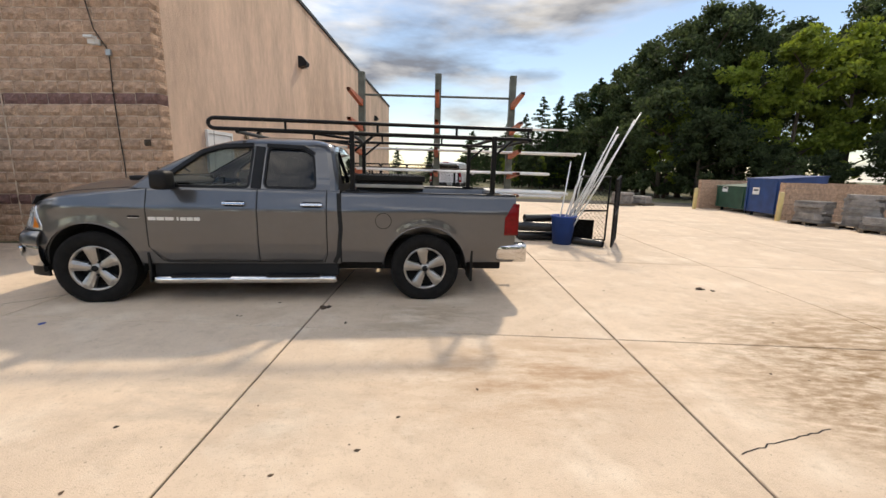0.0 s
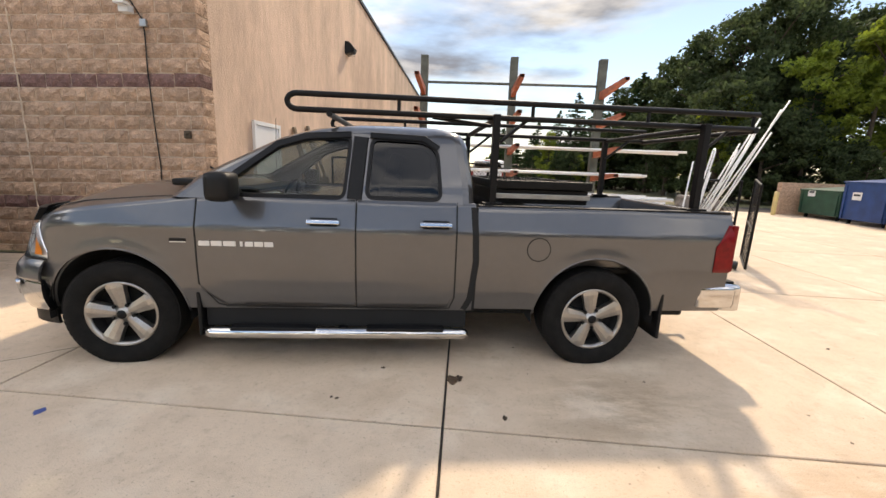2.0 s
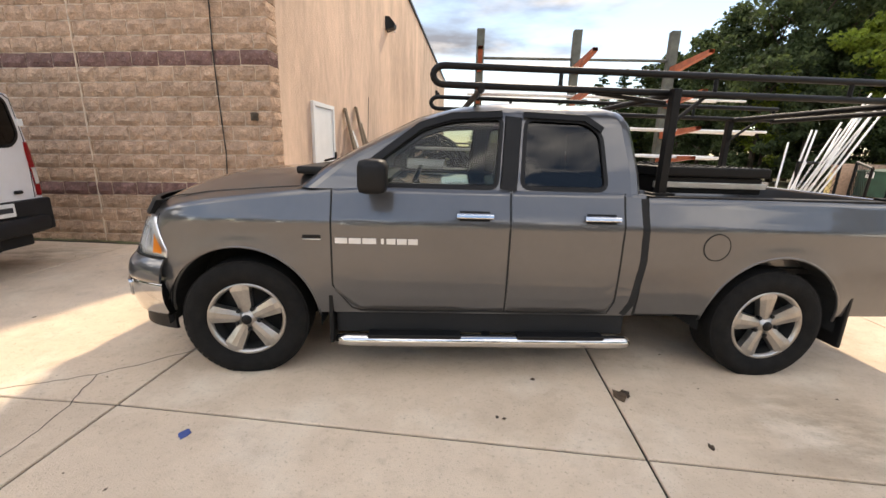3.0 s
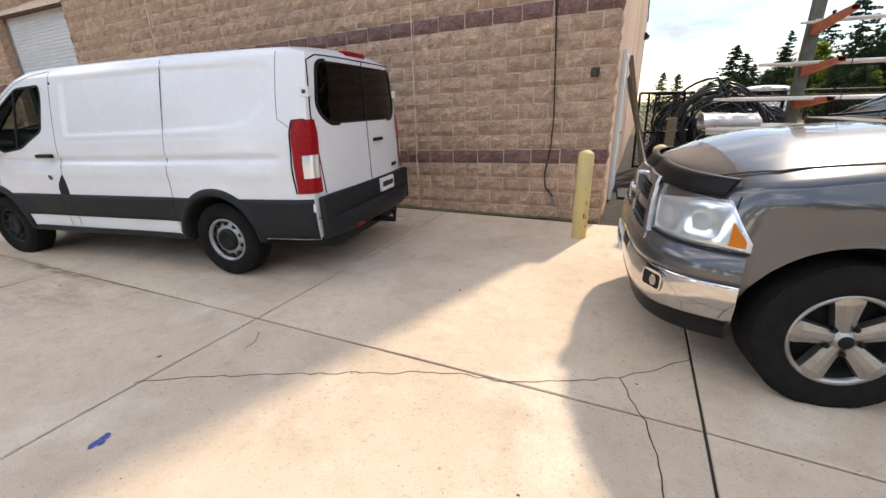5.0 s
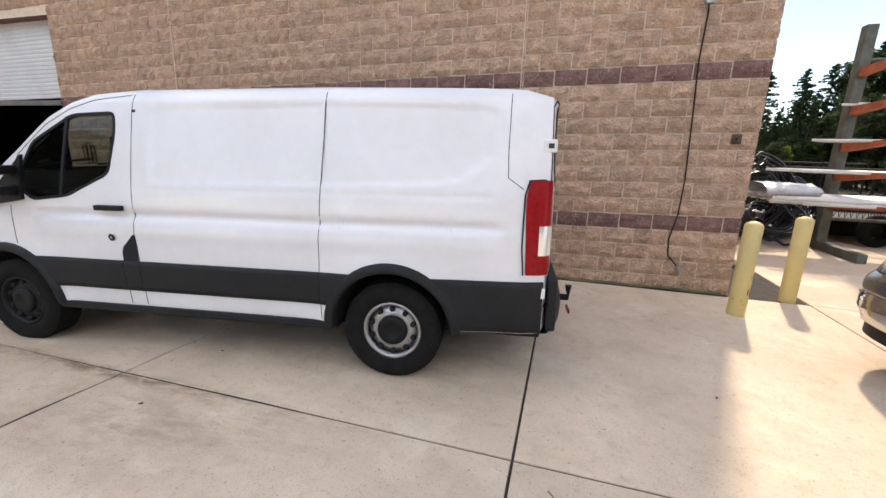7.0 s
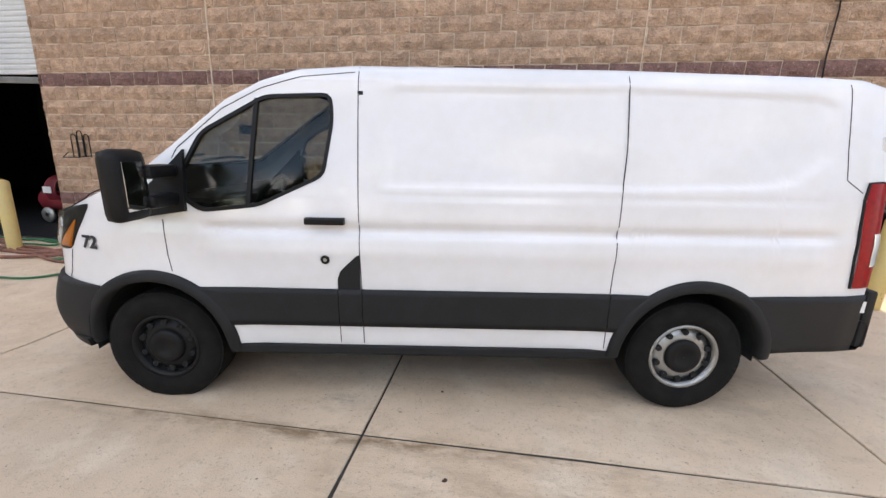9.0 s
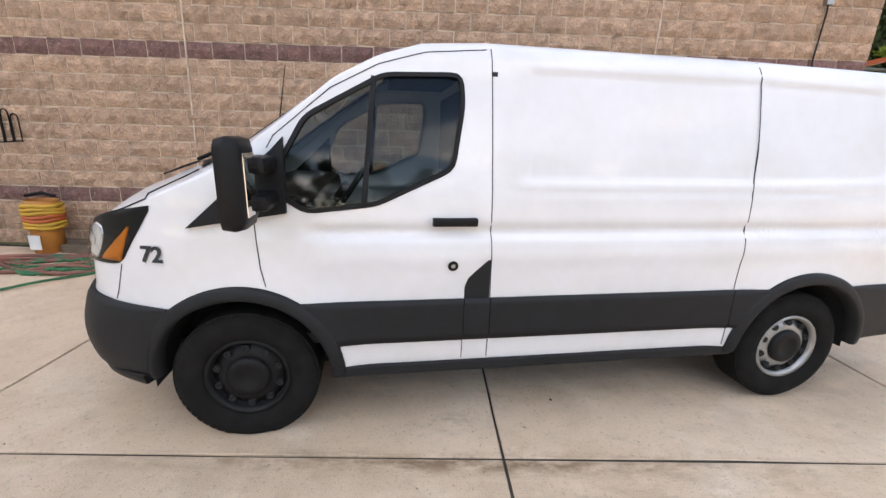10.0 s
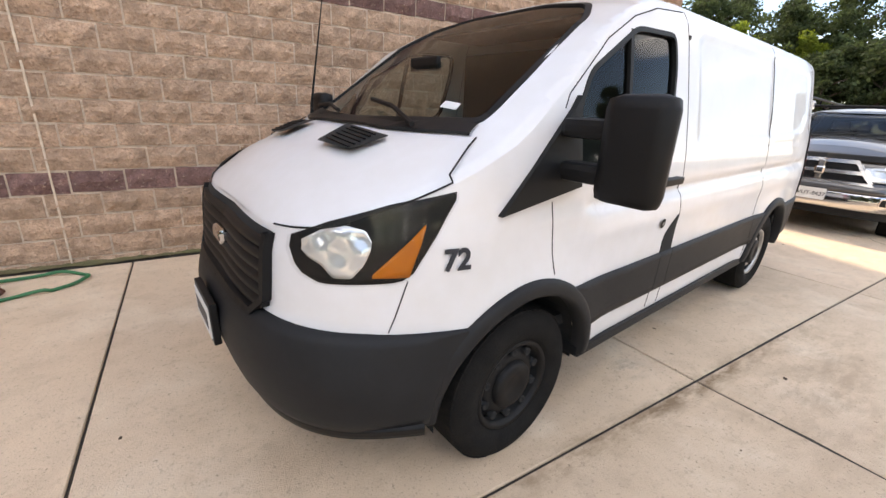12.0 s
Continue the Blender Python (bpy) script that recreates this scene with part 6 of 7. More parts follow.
        tagged(link("pipe_coil", bm, M["hoseblack"], None, "", True), "large coil of black plastic pipe standing upright", "pipe coil", "coils of black pipe")
    # timber leaning on the stucco wall, square post, mat
    for i, (y, h, lean, mt) in enumerate(((10.7, 2.3, 0.5, "wood"), (10.95, 2.0, 0.55, "wood"), (11.2, 1.9, 0.6, "white_paint"), (11.5, 2.4, 0.5, "wood"), (11.9, 2.1, 0.6, "wood"))):
        ang = math.degrees(math.asin(lean / h))
        b = B(-0.025, 0.025, -0.07, 0.07, 0.0, h, 0.004)
        tagged(link("board", b, M[mt], None, "", False, pose(CX + lean + 0.03, y, 0.012, 0, -ang, 6)), "timber board leaning on the stucco wall" if mt == "wood" else "white-painted board leaning on the stucco wall", "board", "leaning boards")
    tagged(link("timber_post", B(-0.075, 0.075, -0.075, 0.075, 0, 1.22, 0.008), M["wood"], None, "", False, pose(-4.22, 10.2, 0.0)), "short weathered square timber post", "post")
    tagged(link("rubber_mat", B(-0.32, 0.32, -0.4, 0.4, 0, 0.016, 0.006), M["blackplastic"], None, "", False, pose(-4.62, 9.5, 0.002, 0, 0, 4)), "dark rubber door mat on the concrete", "mat")
    bars = thing("steel_bars", "stack of long rusty steel bars on low trestles", "steel bars")
    for i in range(14):
        part("bar", T([(-3.4 + 0.05 * (i % 5), 14.6 + 0.06 * (i % 7), 1.5 + 0.05 * (i // 7)), (1.2, 14.6 + 0.06 * (i % 7), 1.5 + 0.05 * (i // 7))], 0.022, 6), M["bark"], bars)
    for x in (-2.6, 0.4):
        for y in (14.55, 15.05):
            part("leg", B(x - 0.03, x + 0.03, y - 0.03, y + 0.03, 0, 1.42), M["black_metal"], bars)
        part("cross_piece", B(x - 0.04, x + 0.04, 14.5, 15.1, 1.425, 1.475), M["black_metal"], bars)

    # blue bin with pipes, black frames
    bn = thing("bin", "blue plastic tub on the concrete", "tub", pose(2.64, 8.78, 0))
    bm = bmesh.new()
    lathe(bm, [(0.001, 0.012), (0.19, 0.012), (0.20, 0.0), (0.255, 0.58), (0.275, 0.585), (0.275, 0.62), (0.245, 0.62), (0.18, 0.03), (0.001, 0.03)], 28, Matrix.Rotation(radians(90), 4, "X"))
    part("tub", bm, M["blue"], bn, "", True)
    r = random.Random(17)
    for lean, L in ((0.16, 1.75), (0.20, 1.95), (0.24, 1.6), (0.27, 2.0), (0.30, 1.5), (0.38, 2.1), (0.40, 2.5), (0.41, 2.35), (0.43, 2.7), (0.44, 2.45), (0.45, 2.9), (0.46, 2.3), (0.47, 2.6), (0.50, 3.15)):
        a = r.uniform(0, 6.28)
        d = 0.13 * math.sqrt(r.random())
        base_ = Vector((2.60 + d * math.cos(a), 8.78 + d * math.sin(a), 0.04))
        tip = base_ + Vector((math.sin(lean) * L, r.uniform(-0.1, 0.25), math.cos(lean) * L))
        b = T([base_, (base_ + tip) / 2 + Vector((0.04 * r.uniform(0, 1), 0, 0.0)), tip], 0.014, 7)
        tagged(link("pipe", b, M["pvc"], None, "", True), "thin white plastic pipe standing in a blue tub", "pipe", "pipes in the tub")
    for i, (x, y, turn, lean) in enumerate(((3.30, 8.98, 12, 0), (3.78, 8.8, 62, -6))):
        fr = thing("mesh_panel", "black steel frame panel with expanded mesh", "mesh panel", pose(x, y, 0.0, 0, lean, turn), "black mesh panels")
        for a, b in (((-0.4, 0.03), (-0.4, 1.46)), ((0.4, 0.03), (0.4, 1.46)), ((-0.4, 1.46), (0.4, 1.46)), ((-0.4, 0.06), (0.4, 0.06)), ((-0.4, 0.72), (0.4, 0.72))):
            part("bar", T([(a[0], 0, a[1]), (b[0], 0, b[1])], 0.022, 6), M["black_metal"], fr)
        mesh = bmesh.new()
        for k in range(-14, 9):
            for sx in (1, -1):
                pts = []
                for z in lin(0.06, 1.46, 2):
                    pts.append((sx * (k * 0.1 + (z - 0.06) * 1.0), z))
                z0 = max(0.06, 0.06 + (-0.4 - k * 0.1)), min(1.46, 0.06 + (0.4 - k * 0.1))
                if z0[1] > z0[0]:
                    tube(mesh, [(sx * (k * 0.1 + z0[0] - 0.06), 0, z0[0]), (sx * (k * 0.1 + z0[1] - 0.06), 0, z0[1])], 0.0035, 4, False)
        tagged(part("mesh", mesh, M["black_metal"], fr), kind="stuff")
    # black ribbed pipes on the ground
    for i, (x, y, z, L, turn, rad) in enumerate(((2.15, 9.15, 0.11, 0.9, 8, 0.11), (2.1, 9.0, 0.33, 0.85, -6, 0.11), (2.2, 9.2, 0.5, 0.7, 12, 0.09), (3.1, 8.55, 0.085, 0.7, -40, 0.08))):
        bm = bmesh.new()
        lathe(bm, [(rad - (0.012 if k % 2 else 0), -L / 2 + L * k / 40) for k in range(41)] + [(rad - 0.02, L / 2), (rad - 0.02, -L / 2)], 16, pose(x, y, z, 0, 0, 90 + turn))
        tagged(link("drain_pipe", bm, M["hoseblack"], None, "", True), "black ribbed drain pipe lying on the concrete", "drain pipe", "black drain pipes")
    sh = bmesh.new()
    sheet(sh, [[(x, 8.95 + 0.1 * math.sin(3 * x), z) for x in lin(2.9, 3.35, 4)] for z in lin(0.02, 0.52, 3)])
    bmesh.ops.solidify(sh, geom=sh.faces, thickness=0.03)
    tagged(link("rubber_sheet", sh, M["rubber"], None, "", True), "curled black rubber sheet leaning by the tub", "rubber sheet")


build_stock()


# ---- dumpster yard ----
def build_dumps():
    enc = thing("enclosure_wall", "tan block wall round the dumpsters", "block wall")
    for x0, x1, y0, y1 in ((12.7, 17.9, 15.2, 15.45), (12.65, 17.9, 20.1, 20.35), (17.92, 18.15, 15.2, 20.35)):
        n = int((x1 - x0 if x1 - x0 > 1 else y1 - y0) / 0.4)
        for c in range(7):
            bm = bmesh.new()
            for i in range(n):
                if x1 - x0 > 1:
                    w = (x1 - x0) / n
                    o = 0.0 if c % 2 else w / 2
                    a, b = x0 + i * w + o, min(x1, x0 + (i + 1) * w + o)
                    if i == 0 and o:
                        box(bm, x0, x0 + w / 2 - 0.01, y0, y1, c * 0.2 + 0.005, c * 0.2 + 0.195)
                    if b - a > 0.05:
                        box(bm, a + 0.005, b - 0.005, y0 + 0.002 * (i % 3), y1, c * 0.2 + 0.005, c * 0.2 + 0.195)
                else:
                    w = (y1 - y0) / n
                    box(bm, x0, x1, y0 + i * w + 0.005, y0 + (i + 1) * w - 0.005, c * 0.2 + 0.005, c * 0.2 + 0.195)
            tagged(part("course", bm, M["block_rest"], enc), kind="stuff")
    for nm, lab, mt, x0, x1, y0, y1, h in (("dumpster", "dark green steel dumpster with a white notice", "dumpgreen", 13.3, 15.1, 17.9, 19.8, 1.28), ("dumpster", "blue steel dumpster with a sloping lid", "dumpblue", 13.0, 14.8, 15.8, 17.5, 1.66)):
        d = thing(nm, lab, "dumpster")
        bm = bmesh.new()
        sheet(bm, [[(x0, y0, 0.16), (x1, y0, 0.16), (x1, y1, 0.16), (x0, y1, 0.16)], [(x0 - 0.05, y0, h - 0.15), (x1, y0, h), (x1, y1, h), (x0 - 0.05, y1, h - 0.15)]], True)
        bmesh.ops.contextual_create(bm, geom=[v for v in bm.verts if v.co.z < 0.2])
        part("body", bm, M[mt], d)
        part("lid", B(x0 - 0.08, x1 + 0.02, y0 - 0.03, y1 + 0.03, 0, 0.045, 0.01, Matrix.Translation((0, 0, h - 0.16)) @ Matrix(((1, 0, 0, 0), (0, 1, 0, 0), (0.15 / (x1 - x0), 0, 1, -0.15 * x0 / (x1 - x0)), (0, 0, 0, 1)))), M["dumpgreen" if mt == "dumpgreen" else "dumpblue"], d)
        for k in range(2):
            y = y0 + (y1 - y0) * (0.06 + 0.88 * k)
            part("rib", B(x0 - 0.065, x0 - 0.03, y - 0.035, y + 0.035, 0.2, h - 0.25, 0.006), M[mt], d)
        part("pocket", B(x0 + 0.3, x1 - 0.3, y0 - 0.09, y0 - 0.002, 0.75, 0.92, 0.01), M[mt], d)
        part("notice", B(x0 - 0.056, x0 - 0.046, y1 - 0.75, y1 - 0.4, 0.88, 1.16), M["paper"], d, "pale notice")
        part("notice_mark", B(x0 - 0.059, x0 - 0.0565, y1 - 0.7, y1 - 0.45, 1.02, 1.09), M["ink"], d)
        for x in (x0 + 0.2, x1 - 0.2):
            for y in (y0 + 0.2, y1 - 0.2):
                part("caster", B(x - 0.06, x + 0.06, y - 0.04, y + 0.04, -0.008, 0.16, 0.02), M["rubber"], d)

    def bollard(x, y, h, lean, label, group):
        b = thing("bollard", label, "bollard", pose(x, y, fall(x, y), 0, lean, 0), group)
        bm = bmesh.new()
        lathe(bm, [(0.085, -0.01), (0.085, h - 0.03), (0.07, h - 0.008), (0.03, h + 0.012), (0.001, h + 0.015)], 24, Matrix.Rotation(radians(90), 4, "X"))
        part("post", bm, M["yellow"], b, "", True)
        if lean:
            r2 = random.Random(int(x * 10))
            for k in range(9):
                a = r2.uniform(3.6, 5.6)
                z = r2.uniform(0.12, 0.42)
                sc = bmesh.new()
                w, hh = r2.uniform(0.05, 0.16), r2.uniform(0.015, 0.06)
                sheet(sc, [[(0.0862 * math.cos(a + w * u), 0.0862 * math.sin(a + w * u), z + hh * v + 0.01 * math.sin(7 * u + k)) for u in (0, 0.5, 1)] for v in (0, 0.6, 1)])
                part("scuff", sc, M["nearblack"], b, "black scuff mark")
    bollard(-5.235, 6.73, 1.0, 0.5, "faded yellow steel bollard with black scuffs", "yellow bollards")
    bollard(-4.46, 7.46, 1.0, 0, "faded yellow steel bollard", "yellow bollards")
    bollard(-16.29, 6.72, 1.0, 0, "faded yellow steel bollard", "yellow bollards")
    bollard(12.2, 19.7, 1.0, 0, "faded yellow steel bollard", "yellow bollards")
    bollard(12.45, 15.0, 1.05, 0, "faded yellow steel bollard", "yellow bollards")
    r = random.Random(12)
    for x, y, n, turn, w in ((12.75, 13.9, 7, 20, 0.9), (13.5, 13.0, 10, 35, 1.0), (14.4, 12.2, 11, 10, 1.1), (13.2, 12.1, 4, 50, 0.9), (9.1, 20.7, 6, 10, 0.9), (10.3, 21.2, 4, 30, 0.9)):
        p = thing("stone_pallet", "stack of grey flagstones on a wooden pallet", "stone stack", pose(x, y, 0, 0, 0, turn), "stone stacks")
        for k in range(3):
            part("runner", B(-w / 2, w / 2, -0.5 + k * 0.45, -0.4 + k * 0.45, 0, 0.09, 0.004), M["wood"], p)
        for k in range(6):
            part("board", B(-w / 2 + k * w / 6 + 0.01, -w / 2 + (k + 1) * w / 6 - 0.02, -0.5, 0.5, 0.092, 0.115, 0.003), M["wood"], p)
        z = 0.118
        for k in range(n):
            t = r.uniform(0.06, 0.13)
            bm = bmesh.new()
            m = 9
            ring = [((w / 2) * r.uniform(0.8, 1.08) * math.copysign(abs(math.cos(a)) ** 0.5, math.cos(a)), 0.5 * r.uniform(0.8, 1.05) * math.copysign(abs(math.sin(a)) ** 0.5, math.sin(a))) for a in np.linspace(0, 2 * math.pi, m, endpoint=False)]
            lo = [bm.verts.new((a, b, z)) for a, b in ring]
            hi = [bm.verts.new((a * 0.97 + r.uniform(-0.01, 0.01), b * 0.97, z + t - 0.004)) for a, b in ring]
            bm.faces.new(lo[::-1]), bm.faces.new(hi)
            for q in range(m):
                bm.faces.new((lo[q - 1], lo[q], hi[q], hi[q - 1]))
            part("stone", bm, M["stone"], p)
            z += t


build_dumps()


# ---- things on and by the block wall ----
def build_wall_things():
    fl = thing("flood_lamp", "small white lamp box on the block wall", "wall lamp")
    part("box", B(-6.06, -5.92, WY - 0.13, WY - 0.012, 3.44, 3.54, 0.012), M["paper"], fl)
    part("hood", B(-6.05, -5.90, WY - 0.22, WY - 0.10, 3.52, 3.56, 0.01), M["paper"], fl)
    jb = thing("junction_box", "grey junction box on the block wall", "junction box")
    part("box", B(-5.83, -5.74, WY - 0.06, WY - 0.012, 3.28, 3.38, 0.008), M["steel"], jb)
    cb = thing("cable", "dark cable hanging down the block wall", "cable")
    pts = [(-6.12, WY - 0.03, 6.9), (-6.1, WY - 0.03, 4.2), (-6.0, WY - 0.035, 3.7), (-5.80, WY - 0.03, 3.37), (-5.785, WY - 0.035, 3.2), (-5.80, WY - 0.03, 2.7), (-5.77, WY - 0.04, 2.0), (-5.745, WY - 0.03, 1.35), (-5.76, WY - 0.04, 0.95), (-5.82, WY - 0.035, 0.62), (-5.80, WY - 0.04, 0.42), (-5.68, WY - 0.04, 0.29)]
    part("wire", T(pts, 0.009, 6), M["blackplastic"], cb)
    part("plug", T([(-5.69, WY - 0.05, 0.29), (-5.65, WY - 0.05, 0.25), (-5.64, WY - 0.05, 0.2)], 0.03, 8), M["steel"], cb)
    sp = thing("spotlight", "black spotlight high on the block wall", "wall lamp")
    part("head", B(-6.32, -6.16, WY - 0.2, WY - 0.02, 4.2, 4.33, 0.03), M["blackplastic"], sp)
    st = thing("wall_bracket", "small dark rusted bracket near the wall's corner", "bracket")
    part("plate", B(-5.34, -5.24, WY - 0.05, WY - 0.012, 1.79, 1.90, 0.012), M["bark"], st)
    part("hook", T([(-5.29, WY - 0.04, 1.86), (-5.29, WY - 0.10, 1.85), (-5.29, WY - 0.10, 1.81)], 0.012, 6), M["bark"], st)
    ob = thing("outlet_box", "grey weatherproof outlet box on the block wall", "outlet box")
    part("box", B(-14.22, -14.08, WY - 0.08, WY - 0.012, 0.30, 0.44, 0.012), M["steel"], ob)
    part("cover", B(-14.20, -14.10, WY - 0.095, WY - 0.081, 0.32, 0.42, 0.006), M["plastic"], ob)
    hk = thing("hose_hanger", "black wire hanger on the block wall", "hanger")
    for k in range(3):
        x = -15.86 + k * 0.11
        part("loop", T([(x - 0.045, WY - 0.03, 1.20)] + [(x + 0.045 * math.cos(a), WY - 0.03, 1.48 + (0.05 if k == 1 else 0) + 0.06 * math.sin(a)) for a in np.linspace(math.pi, 0, 8)] + [(x + 0.045, WY - 0.03, 1.20)], 0.008, 6), M["black_metal"], hk)
    part("base", T([(-16.0, WY - 0.03, 1.26), (-15.97, WY - 0.14, 1.19), (-15.7, WY - 0.14, 1.2), (-15.6, WY - 0.03, 1.22)], 0.009, 6), M["black_metal"], hk)
    # hose reel stack
    rs = thing("hose_bucket", "orange bucket wound with yellow and orange hose", "hose bucket", pose(-15.28, 7.2, -0.126))
    bm = bmesh.new()
    lathe(bm, [(0.001, 0.0), (0.15, 0.0), (0.16, 0.3), (0.165, 0.66), (0.15, 0.66), (0.14, 0.05), (0.001, 0.05)], 24, Matrix.Rotation(radians(90), 4, "X"))
    part("bucket", bm, M["amber_paint"], rs, "", True)
    for k in range(7):
        z = 0.33 + 0.045 * k
        part("hose_turn", T([(0.185 * math.cos(a), 0.185 * math.sin(a), z + 0.008 * math.sin(3 * a + k)) for a in np.linspace(0, 2 * math.pi, 24, endpoint=False)], 0.024, 8, closed=True), M["hoseorange" if k in (2, 3) else "hoseyellow"], rs, "", True)
    part("tool", T([(-0.18, 0, 0.70), (0.0, 0.02, 0.74), (0.14, 0.04, 0.70)], 0.022, 8), M["black_metal"], rs, "black tool on top")
    part("label", B(-0.09, 0.05, -0.172, -0.163, 0.06, 0.24, 0.004), M["paper"], rs, "pale label")
    for i, (x0, x1, y, z, h) in enumerate(((-15.6, -14.42, 7.36, -0.125, 0.12), (-15.1, -14.1, 7.2, -0.125, 0.10))):
        tagged(link("timber", B(x0, x1, y - 0.07, y + 0.07, z, z + h, 0.008), M["wood"]), "weathered timber baulk lying by the wall", "timber", "timbers by the wall")
    # hoses on the ground
    r = random.Random(31)

    def hose(pts, rad, mt, label):
        """A smooth hose through points of the plan."""
        P = [Vector((x, y, 0)) for x, y in pts]
        out = []
        for i in range(len(P) - 1):
            p0, p1, p2, p3 = P[max(i - 1, 0)], P[i], P[i + 1], P[min(i + 2, len(P) - 1)]
            for k in range(8):
                t = k / 8
                q = 0.5 * ((2 * p1) + (p2 - p0) * t + (2 * p0 - 5 * p1 + 4 * p2 - p3) * t * t + (3 * p1 - p0 - 3 * p2 + p3) * t ** 3)
                out.append(q)
        out.append(P[-1])
        out = [(q.x, q.y, fall(q.x, q.y) + rad + 0.018 * (0.5 + 0.5 * math.sin(i * 0.7)) * (i % 40 > 3)) for i, q in enumerate(out)]
        tagged(link("hose", T(out, rad, 7), M[mt], None, "", True), label, "hose", "hoses on the ground")
    for k in range(6):
        hose([(-18.5 + r.uniform(-0.5, 0.5), 7.1 + r.uniform(-0.4, 0.2)), (-17, 6.9 + 0.12 * k - 0.4), (-16, 6.6 + r.uniform(-0.3, 0.4)), (-15, 6.55 + 0.13 * k - 0.25), (-14.3, 6.5 + r.uniform(-0.3, 0.5)), (-13.8, 6.75 + r.uniform(-0.2, 0.3)), (-14.4, 7.0)], 0.022, "hosered", "brown-red air hose snaking over the concrete")
    cl = []
    for k in range(60):
        a = k * 0.55
        cl.append((-14.75 + (0.35 + 0.12 * math.sin(k * 1.3)) * math.cos(a) + 0.1 * math.sin(k * 0.31), 6.62 + (0.26 + 0.1 * math.cos(k * 0.9)) * math.sin(a)))
    hose(cl, 0.014, "hosegreen", "heap of green garden hose on the concrete")
    hose([(-17.5, 5.4), (-15.6, 5.55), (-14.7, 5.7), (-14.2, 6.3), (-13.8, 6.75), (-13.5, 6.85), (-13.3, 7.05), (-13.5, 7.22), (-13.9, 7.15), (-14.4, 6.7), (-15.3, 6.4)], 0.014, "hosegreen", "green garden hose looped over the concrete")
    hose([(-18.6, 8.0), (-17.6, 7.3), (-16.8, 7.2), (-16.2, 7.25), (-16.0, 7.05), (-16.5, 6.95), (-17.2, 7.1), (-16.6, 7.2), (-16.0, 7.15)], 0.016, "hosegreen", "green garden hose by the bay door")
    # compressor in the bay
    cp = thing("compressor", "red wheeled compressor wound with red hose in the bay", "compressor", pose(-17.7, 8.7, -0.126))
    part("tank", T([(-0.45, 0, 0.42), (-0.38, 0, 0.42), (0.38, 0, 0.42), (0.45, 0, 0.42)], [0.1, 0.2, 0.2, 0.1], 16), M["hosewine"], cp, "", True)
    for y in (-0.2, 0.2):
        w = bmesh.new()
        lathe(w, [(0.04, 0.03), (0.13, 0.03), (0.15, 0.0), (0.13, -0.03), (0.04, -0.03)], 18, Matrix.Translation((-0.2, y, 0.15)))
        part("wheel", w, M["steel"], cp, "", True)
    for k in range(5):
        part("hose_turn", T([(0.05 * k - 0.1, 0.26 * math.cos(a), 0.62 + 0.26 * math.sin(a)) for a in np.linspace(0, 2 * math.pi, 20, endpoint=False)], 0.02, 6, closed=True), M["hosewine"], cp, "", True)
    part("motor", B(-0.15, 0.25, -0.13, 0.13, 0.60, 0.82, 0.03), M["black_metal"], cp)
    part("tag", B(-0.12, 0.06, -0.29, -0.285, 0.58, 0.70), M["paper"], cp, "white tag")


M["amber_paint"] = mat("orange_bucket_plastic", (0.55, 0.22, 0.04), 0.5, vary=0.2)
M["hoseyellow"] = mat("yellow_hose", (0.62, 0.36, 0.04), 0.5, vary=0.15)
M["hoseorange"] = mat("orange_hose", (0.5, 0.12, 0.03), 0.5, vary=0.15)
M["hosewine"] = mat("dark_red_paint", (0.22, 0.02, 0.03), 0.45, vary=0.2)
build_wall_things()


# ---- cracks, leaves and marks on the concrete ----
def crack(pts, width=0.006):
    r = random.Random(len(pts) + int(abs(pts[0][0]) * 10))
    fine = []
    for (x0, y0), (x1, y1) in zip(pts, pts[1:]):
        n = max(2, int(math.hypot(x1 - x0, y1 - y0) / 0.05))
        fine += [(x0 + (x1 - x0) * k / n + r.uniform(-0.012, 0.012), y0 + (y1 - y0) * k / n + r.uniform(-0.012, 0.012)) for k in range(n)]
    fine.append(pts[-1])
    bm = ribbon(fine, lambda x, y, off: Vector((x, y, fall(x, y) + 0.0012 + off)), width, 0.0, 0.0008)
    part("crack", bm, M["joint"], pavement, "dark hairline crack")


crack([(-7.28, 2.90), (-6.84, 3.155), (-6.17, 3.48), (-5.58, 3.73), (-5.22, 3.78)])
crack([(-5.22, 3.776), (-4.66, 4.06), (-4.27, 4.42)])
crack([(-4.66, 4.06), (-4.515, 3.69), (-4.46, 3.30), (-4.36, 3.1)])
crack([(1.70, 2.0), (2.03, 2.13), (2.45, 2.26)], 0.009)
crack([(-7.05, 3.62), (-6.98, 3.52), (-6.97, 3.42)], 0.006)


